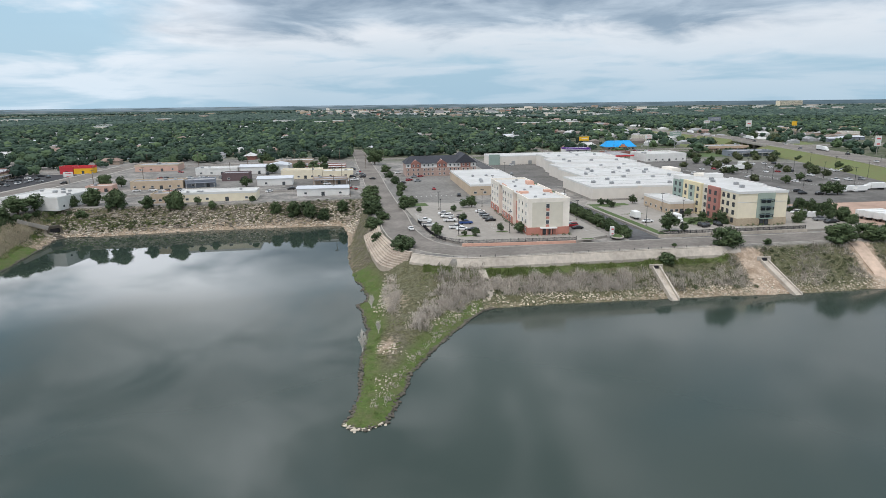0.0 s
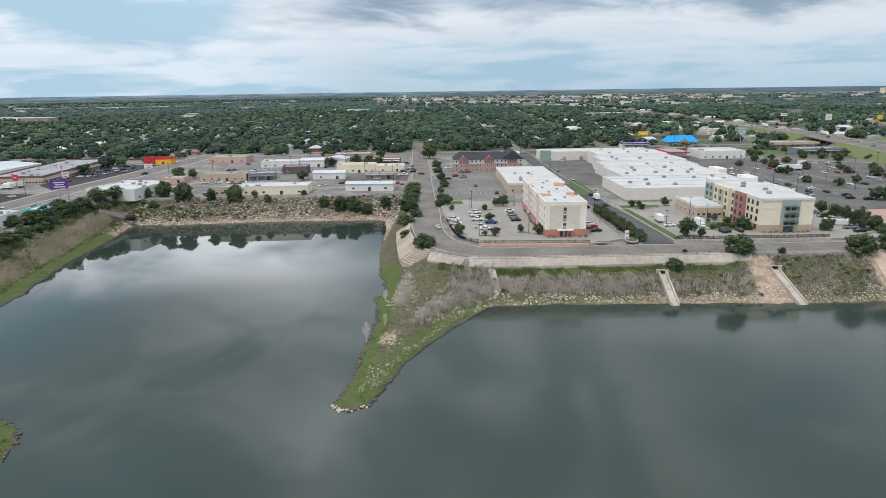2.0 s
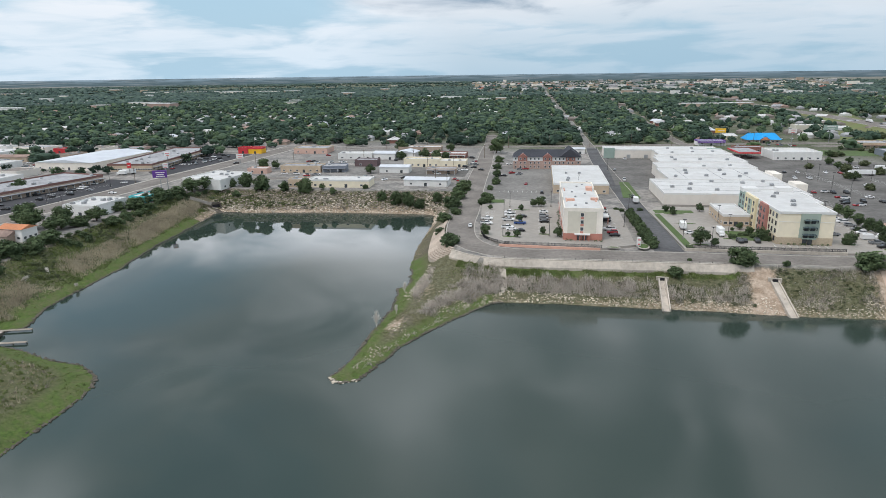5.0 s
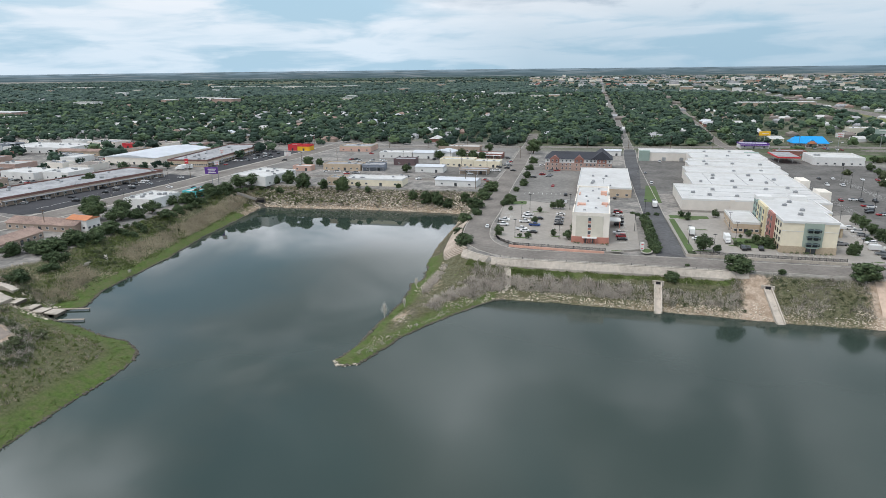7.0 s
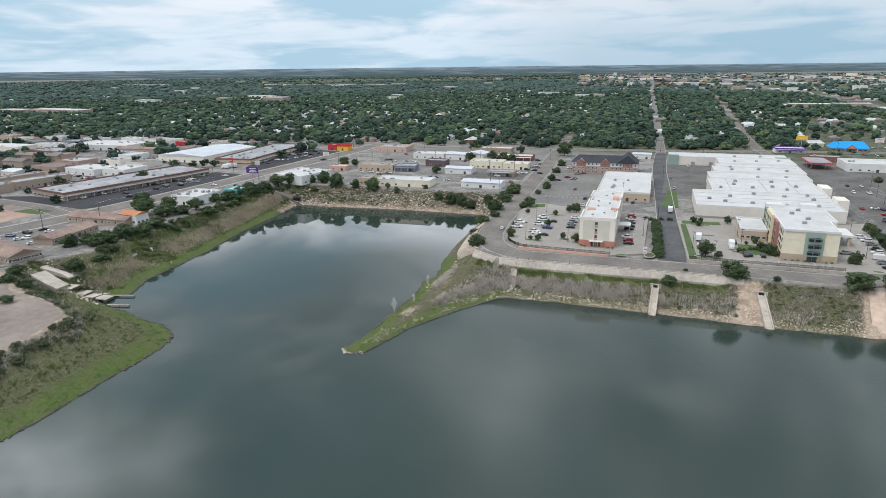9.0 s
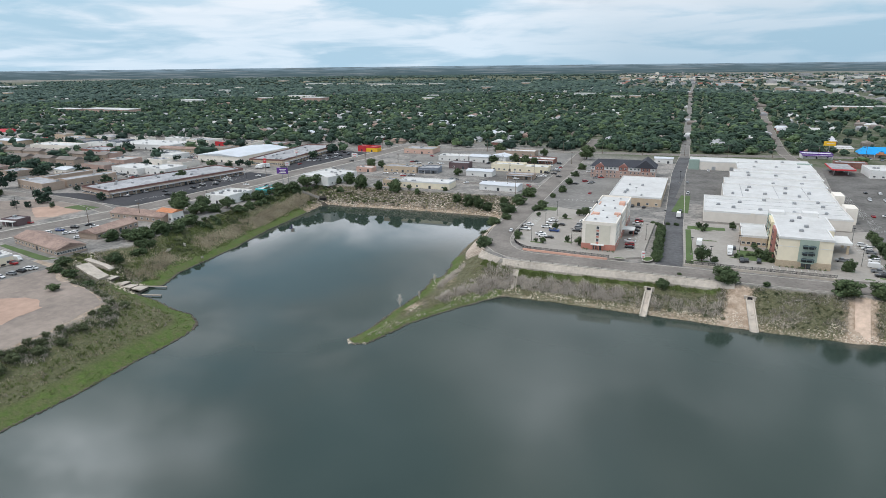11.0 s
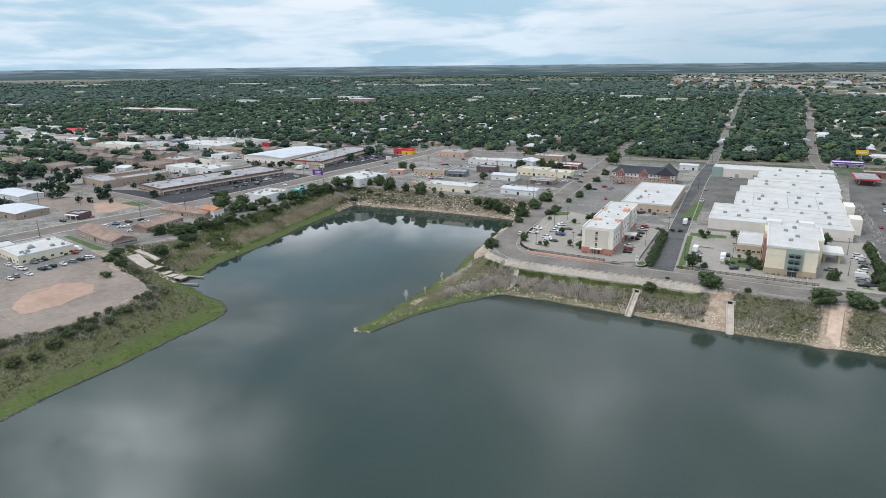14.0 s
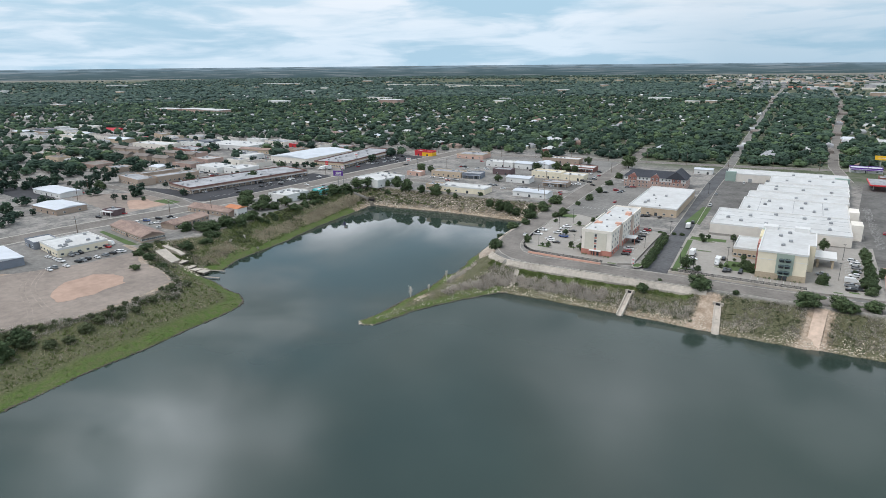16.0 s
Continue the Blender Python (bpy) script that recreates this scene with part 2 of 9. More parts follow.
WALL_WHITE = mat("white painted wall", (0.74, 0.73, 0.71), 0.8, 0.06, 0.4, 0.05)
WALL_OFFWHITE = mat("off-white stucco", (0.82, 0.76, 0.68), 0.85, 0.06, 0.4, 0.08)
WALL_TAN = mat("tan stucco", (0.54, 0.43, 0.32), 0.85, 0.08, 0.4, 0.08)
WALL_CREAM = mat("cream stucco", (0.80, 0.72, 0.56), 0.85, 0.05, 0.4, 0.06)
WALL_YELLOW = mat("yellow stucco", (0.70, 0.61, 0.41), 0.85, 0.05, 0.4, 0.06)
WALL_SAGE = mat("sage green stucco", (0.36, 0.42, 0.36), 0.85, 0.05, 0.4, 0.06)
WALL_SLATE = mat("slate green stucco", (0.30, 0.38, 0.34), 0.85, 0.05, 0.4, 0.06)
WALL_RED = mat("barn red stucco", (0.42, 0.20, 0.17), 0.85, 0.06, 0.4, 0.06)
WALL_GREYGREEN = mat("grey-green stucco", (0.64, 0.60, 0.51), 0.85, 0.05, 0.4, 0.06)
WALL_TERRA = mat("terracotta stucco", (0.49, 0.22, 0.17), 0.85, 0.08, 0.4, 0.06)
WALL_STONE = mat("sand stone base", (0.50, 0.41, 0.30), 0.9, 0.15, 1.6, 0.2)
WALL_WARE = mat("warehouse wall", (0.72, 0.67, 0.61), 0.8, 0.05, 0.3, 0.05)
WALL_BRICK = mat("red brick wall", (0.30, 0.145, 0.12), 0.9, 0.15, 2.0, 0.2)
FASCIA = mat("dark maroon fascia", (0.21, 0.115, 0.10), 0.7, 0.12, 0.6, 0.05)
WALL_MAROON = mat("dark maroon siding", (0.15, 0.105, 0.11), 0.7, 0.1, 0.6, 0.05)
WALL_PINKBRICK = mat("faded pink brick", (0.44, 0.315, 0.27), 0.9, 0.12, 1.5, 0.15)
WALL_BUFF = mat("buff brick wall", (0.43, 0.34, 0.275), 0.9, 0.12, 1.5, 0.15)
WALL_GREY = mat("grey siding", (0.22, 0.24, 0.28), 0.8, 0.08, 0.6, 0.06)
WALL_ORANGE = mat("orange rendered wall", (0.68, 0.40, 0.31), 0.85, 0.1, 0.5, 0.08)
TRIM_WHITE = mat("white trim", (0.70, 0.69, 0.675), 0.6, 0.04, 1.0, 0.02)
DARK_METAL = mat("dark metal", (0.035, 0.035, 0.04), 0.5, 0.1, 2.0, 0.02, metal=0.4)
GREY_METAL = mat("galvanised metal", (0.40, 0.41, 0.42), 0.45, 0.12, 1.0, 0.05, metal=0.5)
WOOD_POLE = mat("weathered pole wood", (0.16, 0.12, 0.09), 0.9, 0.2, 3.0, 0.2)
WOOD_DOCK = mat("grey dock boards", (0.36, 0.31, 0.26), 0.9, 0.18, 1.5, 0.2)
GLASS = mat("dark window glass", (0.075, 0.085, 0.095), 0.12, 0.2, 0.3, 0.0, spec=0.6)
BLUE_ROOF = mat("bright blue awning roof", (0.02, 0.33, 0.75), 0.55, 0.05, 0.4, 0.03)
PURPLE = mat("purple sign face", (0.12, 0.045, 0.26), 0.5, 0.05, 0.5, 0.0)
TURQ = mat("turquoise paint", (0.12, 0.55, 0.58), 0.6, 0.06, 0.5, 0.02)
RED_PAINT = mat("red paint", (0.58, 0.05, 0.06), 0.5, 0.06, 0.5, 0.02)
YEL_PAINT = mat("yellow paint", (0.80, 0.46, 0.03), 0.5, 0.06, 0.5, 0.02)
AWNING = mat("slate awning metal", (0.10, 0.14, 0.15), 0.5, 0.08, 0.6, 0.03)
TERRA_PALE = mat("faded terracotta stucco", (0.66, 0.40, 0.31), 0.85, 0.08, 0.4, 0.06)
SALMON = mat("salmon paint", (0.60, 0.40, 0.33), 0.7, 0.06, 0.5, 0.02)
GREEN_LAWN = mat("lawn", (0.085, 0.13, 0.045), 0.95, 0.2, 1.5, 0.3, col2=(0.07, 0.095, 0.04))
DIRT = mat("bare dirt lot", (0.29, 0.24, 0.205), 0.95, 0.16, 0.25, 0.15, col2=(0.195, 0.165, 0.145), blotch=0.03)
DIRT_RED = mat("reddish bare soil", (0.43, 0.30, 0.235), 0.95, 0.12, 0.25, 0.15, blotch=0.05)
ROCK = mat("pale caliche rock", (0.60, 0.53, 0.44), 0.95, 0.25, 0.8, 0.3, rnd=0.1)
CALICHE = mat("pale caliche and worn concrete", (0.47, 0.40, 0.335), 0.95, 0.2, 0.5, 0.3, col2=(0.36, 0.30, 0.25), blotch=0.15)
ROCK_BROWN = mat("weathered brown rock", (0.33, 0.285, 0.235), 0.95, 0.3, 0.6, 0.3, col2=(0.16, 0.14, 0.115))
BARK = mat("tree bark", (0.10, 0.075, 0.055), 0.95, 0.25, 4.0, 0.3)
DEADWOOD = mat("bleached dead wood", (0.56, 0.505, 0.445), 0.95, 0.15, 1.0, 0.1, blotch=0.12)
REED = mat("dry reeds", (0.47, 0.41, 0.30), 0.95, 0.2, 0.6, 0.1, blotch=0.1)
MARK_WHITE = mat("white road paint", (0.70, 0.70, 0.68), 0.8, 0.1, 2.0, 0.0)
LEAF = leafmat("green leaves", (0.031, 0.051, 0.029), (0.112, 0.152, 0.072))
WET_STONE = mat("wet grey stone", (0.125, 0.11, 0.09), 0.8, 0.25, 0.8, 0.3)
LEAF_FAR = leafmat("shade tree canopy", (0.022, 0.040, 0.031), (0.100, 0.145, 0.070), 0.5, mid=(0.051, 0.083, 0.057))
# far foliage paled and blued: distance haze put into the leaf colour
LEAF_HAZE = leafmat("haze-tinted woodland canopy", (0.034, 0.058, 0.053), (0.098, 0.138, 0.102), 0.3, mid=(0.063, 0.097, 0.082))
LEAF_OLIVE = leafmat("olive scrub leaves", (0.042, 0.055, 0.030), (0.135, 0.155, 0.080))
GRASS_BLADE = leafmat("fresh grass", (0.076, 0.108, 0.032), (0.185, 0.22, 0.082))
BLEACHED = mat("sun-bleached branches", (0.68, 0.64, 0.59), 0.95, 0.1, 1.0, 0.1)
DEAD_DARK = mat("weathered grey brushwood", (0.33, 0.30, 0.26), 0.95, 0.2, 0.8, 0.1, col2=(0.17, 0.15, 0.125), blotch=0.15)


def water_material():
    """Still, silty water: glassy in the sheltered cove, lightly ruffled on the open lake."""
    m = bpy.data.materials.new("lake water")
    m.use_nodes = True
    N, K = m.node_tree.nodes, m.node_tree.links
    b = N["Principled BSDF"]
    b.inputs["IOR"].default_value = 1.40
    geo = N.new("ShaderNodeNewGeometry")
    sep_ = N.new("ShaderNodeSeparateXYZ")
    K.new(geo.outputs["Position"], sep_.inputs[0])

    def noise_(scale, detail):
        n = N.new("ShaderNodeTexNoise")
        n.inputs["Scale"].default_value, n.inputs["Detail"].default_value = scale, detail
        K.new(geo.outputs["Position"], n.inputs["Vector"])
        return n.outputs[0]
    ramp = N.new("ShaderNodeValToRGB")
    ramp.color_ramp.elements[0].color, ramp.color_ramp.elements[1].color = (0.028, 0.043, 0.036, 1), (0.037, 0.054, 0.045, 1)
    ramp.color_ramp.elements[0].position, ramp.color_ramp.elements[1].position = 0.35, 0.65
    K.new(noise_(0.012, 3), ramp.inputs[0]), K.new(ramp.outputs[0], b.inputs["Base Color"])
    open_ = N.new("ShaderNodeMapRange")
    open_.interpolation_type = "SMOOTHSTEP"
    open_.inputs[1].default_value, open_.inputs[2].default_value = -30.0, 20.0
    open_.inputs[3].default_value, open_.inputs[4].default_value = 0.015, 0.10
    K.new(sep_.outputs[0], open_.inputs[0])
    gust = N.new("ShaderNodeMapRange")
    gust.inputs[1].default_value, gust.inputs[2].default_value = 0.35, 0.65
    gust.inputs[3].default_value, gust.inputs[4].default_value = 0.6, 1.4
    K.new(noise_(0.03, 3), gust.inputs[0])
    rough = N.new("ShaderNodeMath")
    rough.operation = "MULTIPLY"
    K.new(open_.outputs[0], rough.inputs[0]), K.new(gust.outputs[0], rough.inputs[1])
    K.new(rough.outputs[0], b.inputs["Roughness"])
    bp = N.new("ShaderNodeBump")
    bp.inputs["Distance"].default_value = 0.05
    K.new(open_.outputs[0], bp.inputs["Strength"])
    K.new(noise_(0.8, 5), bp.inputs["Height"]), K.new(bp.outputs[0], b.inputs["Normal"])
    return m


WATER = water_material()


def ground_material():
    """Soil, grass and stony banks, mixed by the weights that the ground mesh carries."""
    m = bpy.data.materials.new("open ground")
    m.use_nodes = True
    N, K = m.node_tree.nodes, m.node_tree.links
    b = N["Principled BSDF"]
    geo = N.new("ShaderNodeNewGeometry")
    at = N.new("ShaderNodeAttribute")
    at.attribute_name = "zone"
    sp = N.new("ShaderNodeSeparateColor")
    K.new(at.outputs["Color"], sp.inputs[0])

    def noise_(scale, detail=6, rough=0.65):
        n = N.new("ShaderNodeTexNoise")
        n.inputs["Scale"].default_value, n.inputs["Detail"].default_value, n.inputs["Roughness"].default_value = scale, detail, rough
        K.new(geo.outputs["Position"], n.inputs["Vector"])
        return n.outputs[0]

    def ramp(src, a, c, lo=0.38, hi=0.62):
        r = N.new("ShaderNodeValToRGB")
        r.color_ramp.elements[0].position, r.color_ramp.elements[0].color = lo, (*a, 1)
        r.color_ramp.elements[1].position, r.color_ramp.elements[1].color = hi, (*c, 1)
        K.new(src, r.inputs[0])
        return r.outputs[0]

    def mix(f, a, c):
        x = N.new("ShaderNodeMixRGB")
        K.new(f, x.inputs[0]), K.new(a, x.inputs[1]), K.new(c, x.inputs[2])
        return x.outputs[0]

    def sharpen(w, src):
        """A weight broken up by noise, so that zones meet in ragged edges."""
        a = N.new("ShaderNodeMath")
        a.operation = "ADD"
        K.new(w, a.inputs[0]), K.new(src, a.inputs[1])
        r = N.new("ShaderNodeMapRange")
        r.inputs[1].default_value, r.inputs[2].default_value = 0.82, 1.16
        K.new(a.outputs[0], r.inputs[0])
        return r.outputs[0]

    g1, g2, g3, g4 = noise_(0.35), noise_(1.6), noise_(0.06, 4), noise_(0.9)
    residential = mix(ramp(g3, (0, 0, 0), (1, 1, 1), 0.45, 0.75), ramp(g1, (0.055, 0.072, 0.04), (0.105, 0.12, 0.068)), ramp(g2, (0.15, 0.14, 0.115), (0.25, 0.23, 0.20)))
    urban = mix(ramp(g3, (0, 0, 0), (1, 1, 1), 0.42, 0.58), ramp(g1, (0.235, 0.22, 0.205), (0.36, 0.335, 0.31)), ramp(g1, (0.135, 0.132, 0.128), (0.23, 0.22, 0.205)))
    bank = mix(ramp(g1, (0, 0, 0), (1, 1, 1), 0.42, 0.6), ramp(g2, (0.052, 0.055, 0.028), (0.155, 0.146, 0.082)), ramp(g4, (0.07, 0.062, 0.046), (0.20, 0.175, 0.135)))
    green = mix(ramp(g1, (0, 0, 0), (1, 1, 1), 0.40, 0.62), ramp(g4, (0.050, 0.084, 0.022), (0.116, 0.168, 0.044), 0.3, 0.7), ramp(g2, (0.070, 0.086, 0.036), (0.150, 0.158, 0.072), 0.3, 0.7))
    stony = mix(ramp(g1, (0, 0, 0), (1, 1, 1), 0.4, 0.58), ramp(g2, (0.22, 0.165, 0.12), (0.38, 0.29, 0.215), 0.3, 0.68), ramp(g4, (0.30, 0.235, 0.18), (0.54, 0.435, 0.345), 0.3, 0.68))
    c = mix(sp.outputs[2], residential, urban)
    alpha = at.outputs["Alpha"]
    c = mix(alpha, c, bank)
    c = mix(sharpen(sp.outputs[0], g1), c, green)
    c = mix(sharpen(sp.outputs[1], g4), c, stony)
    K.new(c, b.inputs["Base Color"])
    b.inputs["Roughness"].default_value = 0.95
    b.inputs["Specular IOR Level"].default_value = 0.15
    bp = N.new("ShaderNodeBump")
    bp.inputs["Strength"].default_value, bp.inputs["Distance"].default_value = 0.5, 0.4
    K.new(g4, bp.inputs["Height"]), K.new(bp.outputs[0], b.inputs["Normal"])
    return m


GROUND_MAT = ground_material()

# ---- building helpers ----
GRID = 7.5  # degrees by which the street grid turns from the y axis


def mesh_of(name, bm, material):
    me = bpy.data.meshes.new(name)
    bm.to_mesh(me)
    bm.free()
    for mt in material if isinstance(material, (list, tuple)) else (material,):
        me.materials.append(mt)
    return me


def part(name, bm, material, parent=None, label=""):
    ob = new(name, mesh_of(name, bm, material))
    if parent is not None:
        ob.parent = parent
    return tagged(ob, label)


def thing(name, x, y, z, ang=0.0, label="", category="", group="", kind=""):
    e = new(name)
    e.empty_display_size = 0.5
    e.matrix_world = pose(x, y, z, 0, 0, ang)
    return tagged(e, label, category, group, kind)


def box(bm, x0, y0, z0, x1, y1, z1, bevel=0.0):
    v = [bm.verts.new(c) for c in ((x0, y0, z0), (x1, y0, z0), (x1, y1, z0), (x0, y1, z0), (x0, y0, z1), (x1, y0, z1), (x1, y1, z1), (x0, y1, z1))]
    fs = [bm.faces.new([v[i] for i in f]) for f in ((3, 2, 1, 0), (4, 5, 6, 7), (0, 1, 5, 4), (1, 2, 6, 5), (2, 3, 7, 6), (3, 0, 4, 7))]
    if bevel:
        es = {e for f in fs for e in f.edges}
        bmesh.ops.bevel(bm, geom=list(es), offset=bevel, segments=1, affect="EDGES")
    return bm


def boxes(*rows):
    bm = bmesh.new()
    for r in rows:
        box(bm, *r)
    return bm


def prism(poly, z0, z1):
    """An upright slab over a plan outline (counter-clockwise)."""
    bm = bmesh.new()
    lo, hi = [bm.verts.new((x, y, z0)) for x, y in poly], [bm.verts.new((x, y, z1)) for x, y in poly]
    bm.faces.new(hi), bm.faces.new(lo[::-1])
    for i in range(len(poly)):
        j = (i + 1) % len(poly)
        bm.faces.new((lo[i], lo[j], hi[j], hi[i]))
    bmesh.ops.recalc_face_normals(bm, faces=bm.faces)
    return bm


def smooth_line(pts, step=6.0):
    """Catmull-Rom through plan points."""
    p = [Vector((*q, 0)) if len(q) == 2 else Vector(q) for q in pts]
    p = [2 * p[0] - p[1]] + p + [2 * p[-1] - p[-2]]
    out = []
    for a, b, c, d in zip(p, p[1:], p[2:], p[3:]):
        n = max(1, int((c - b).length / step))
        for i in range(n):
            t = i / n
            out.append(0.5 * (2 * b + (c - a) * t + (2 * a - 5 * b + 4 * c - d) * t * t + (3 * b - a - 3 * c + d) * t ** 3))
    out.append(p[-2])
    return out


def ribbon(line, left, right, z0, z1):
    """A strip with thickness along a plan line, from left to right of it (metres)."""
    bm = bmesh.new()
    rings = []
    for i, q in enumerate(line):
        d = (line[min(i + 1, len(line) - 1)] - line[max(i - 1, 0)]).normalized()
        n = Vector((d.y, -d.x, 0))
        a, b = q + n * left, q + n * right
        rings.append([bm.verts.new((a.x, a.y, z0 + q.z)), bm.verts.new((a.x, a.y, z1 + q.z)), bm.verts.new((b.x, b.y, z1 + q.z)), bm.verts.new((b.x, b.y, z0 + q.z))])
    for r, s in zip(rings, rings[1:]):
        for k in range(4):
            bm.faces.new((r[k], r[(k + 1) % 4], s[(k + 1) % 4], s[k]))
    bm.faces.new(rings[0]), bm.faces.new(rings[-1])
    bmesh.ops.recalc_face_normals(bm, faces=bm.faces)
    return bm


# ---- the lake basin ----
WATER_Z = -11.3
SHORE_NEAR = [(-40, -140), (-56, -60), (-62, -30), (-65, -8), (-67, 0), (-68.2, 6), (-70, 16), (-70.5, 26), (-71.2, 36), (-73, 46), (-74.5, 54), (-75.6, 62), (-76.6, 70), (-77.6, 78), (-79, 84.5), (-80.8, 90), (-84.5, 95), (-89, 98), (-95, 100), (-102, 100.4), (-111, 101.6), (-119, 103.4), (-126, 104.4), (-134, 104.8), (-143, 106.8), (-147, 110), (-142, 114), (-137, 118.4), (-140.8, 125), (-146, 135), (-148.5, 146),
              (-152.8, 166), (-155.5, 180), (-160.5, 195), (-168, 219), (-173.5, 245), (-178, 265), (-181, 280), (-184, 290), (-183, 296.5), (-168, 298.6), (-151.5, 303), (-134, 307), (-120, 310.5), (-104, 312.7), (-87, 315), (-71, 317), (-54, 319)]
SHORE_SPIT = [(-50, 316), (-44, 290), (-40, 262), (-36.6, 240), (-31.5, 217), (-28, 209.5), (-24.7, 197), (-24, 190.4), (-26.6, 187), (-24, 180.5), (-22.5, 172), (-21.2, 165), (-20.5, 158), (-20.3, 150), (-19.7, 140), (-18.6, 131), (-18.2, 122.5), (-18.9, 116), (-20.2, 112), (-17, 110.2), (-14.8, 110.6), (-11.8, 113), (-10.2, 117.6), (-9.3, 124), (-8.1, 129), (-8.2, 134.8), (-5.6, 140.5), (-3.6, 146.5), (-1.2, 153.8), (2, 160.4), (6, 168.4), (9, 175), (12.2, 180.8)]
SHORE_SOUTH = [(16.2, 183), (28.7, 184.8), (40, 186.8), (50, 187.8), (60.6, 188.6), (72, 190), (90.5, 192), (100, 192.8), (114, 193.6), (130, 195.6), (148, 198.4), (156, 200.7), (167, 202.6), (176, 204), (230, 214), (330, 205), (400, 120), (380, -60), (250, -180), (60, -220)]
SHORE = SHORE_NEAR + SHORE_SPIT + SHORE_SOUTH
RIM = [(-90, -230), (-122, -60), (-113, 0), (-104, 18), (-99, 38), (-103, 60), (-109, 74), (-126, 80), (-150, 83), (-185, 96), (-190, 106), (-184, 116), (-178, 132), (-186, 174), (-197, 217), (-206, 262), (-208, 296), (-198, 317),
       (-160, 322), (-120, 327), (-82, 333), (-56, 338), (-41, 340), (-37, 332), (-34, 298), (-30, 276), (-25, 254), (-17.5, 229), (-9.5, 211.5), (-3, 203), (4, 199.6), (35, 204), (70, 210.5), (96, 213.5), (139, 219.5), (180, 226), (250, 236), (350, 225), (425, 130), (402, -70), (262, -205), (60, -250)]


def rough_line(poly, amp, seed, step=3.0):
    """The outline with small bays and points."""
    out = []
    for (ax, ay), (bx, by) in zip(poly, poly[1:] + poly[:1]):
        n = max(1, int(math.hypot(bx - ax, by - ay) / step))
        for i in range(n):
            t = i / n
            x, y = ax + (bx - ax) * t, ay + (by - ay) * t
            w = noise.noise_vector(Vector((x * 0.16, y * 0.16, seed))) * amp
            out.append((x + w.x, y + w.y))
    return np.array(out)


SHORE_LINE = rough_line(SHORE, 0.6, 2.0, 2.2)
RIM_LINE = rough_line(RIM, 0.5, 7.0, 6.0)


def near_far(px, py, line):
    """Distance to a closed outline, and whether inside it."""
    d = np.full(px.shape, 1e9)
    inside = np.zeros(px.shape, bool)
    nxt = np.roll(line, -1, 0)
    for (ax, ay), (bx, by) in zip(line, nxt):
        ex, ey = bx - ax, by - ay
        t = np.clip(((px - ax) * ex + (py - ay) * ey) / (ex * ex + ey * ey + 1e-9), 0, 1)
        d = np.minimum(d, (px - ax - t * ex) ** 2 + (py - ay - t * ey) ** 2)
        if abs(ey) > 1e-9:
            cross = ((ay > py) != (by > py)) & (px < ex * (py - ay) / ey + ax)
            inside ^= cross
    return np.sqrt(d), inside


def bank_top(x, y):
    """Height of the bank's upper edge: lower where a retaining wall carries the street."""
    s = np.clip((x + 14) / 8, 0, 1) * np.clip((106 - x) / 10, 0, 1) * np.clip((240 - y) / 10, 0, 1)
    return -0.05 - 1.95 * s


def smooth_noise(x, y, scale, seed):
    rs = np.random.RandomState(seed)
    out = np.zeros(x.shape)
    for k in range(9):
        a, f, p = rs.uniform(0, 6.28), scale * rs.uniform(0.5, 2.2), rs.uniform(0, 6.28)
        out += np.sin((x * np.cos(a) + y * np.sin(a)) * f + p) / 3
    return out


def height_at(x, y):
    """Ground height and the parts that it is made from, for arrays of plan points."""
    x, y = np.asarray(x, float), np.asarray(y, float)
    h = np.full(x.shape, 0.0)
    wet, ratio, ds, dt = np.zeros(x.shape, bool), np.ones(x.shape), np.full(x.shape, 500.0), np.zeros(x.shape)
    m = (x > -240) & (x < 460) & (y > -270) & (y < 370)
    if m.any():
        a, win = near_far(x[m], y[m], SHORE_LINE)
        b, rin = near_far(x[m], y[m], RIM_LINE)
        r = a / (a + b + 1e-6)
        bump = smooth_noise(x[m], y[m], 0.35, 5) * 0.35 + smooth_noise(x[m], y[m], 0.9, 9) * 0.18
        prof = np.clip(r, 0, 1) ** 1.12
        bh = WATER_Z + 0.25 + (bank_top(x[m], y[m]) - WATER_Z - 0.25) * prof + bump * np.clip(np.minimum(a, b) / 3, 0, 1)
        bh = np.maximum(bh, WATER_Z + 0.1)
        hh = np.where(rin, np.where(win, WATER_Z - np.clip(a * 0.35 + 0.05, 0, 5), bh), 0.0)
        h[m] = hh
        wet[m], ratio[m], ds[m], dt[m] = win, np.where(rin, r, 1.0), a, np.where(rin, b, 0.0)
    return h, wet, ratio, ds, dt


def axis_steps(lo, hi, fine, out_lo, out_hi):
    mid = list(np.arange(lo, hi + 0.01, fine))
    a, s = [], fine
    q = lo
    while q > out_lo:
        s *= 1.22
        q -= s
        a.append(q)
    c, s, q = [], fine, hi
    while q < out_hi:
        s *= 1.22
        q += s
        c.append(q)
    return np.array(a[::-1] + mid + c)


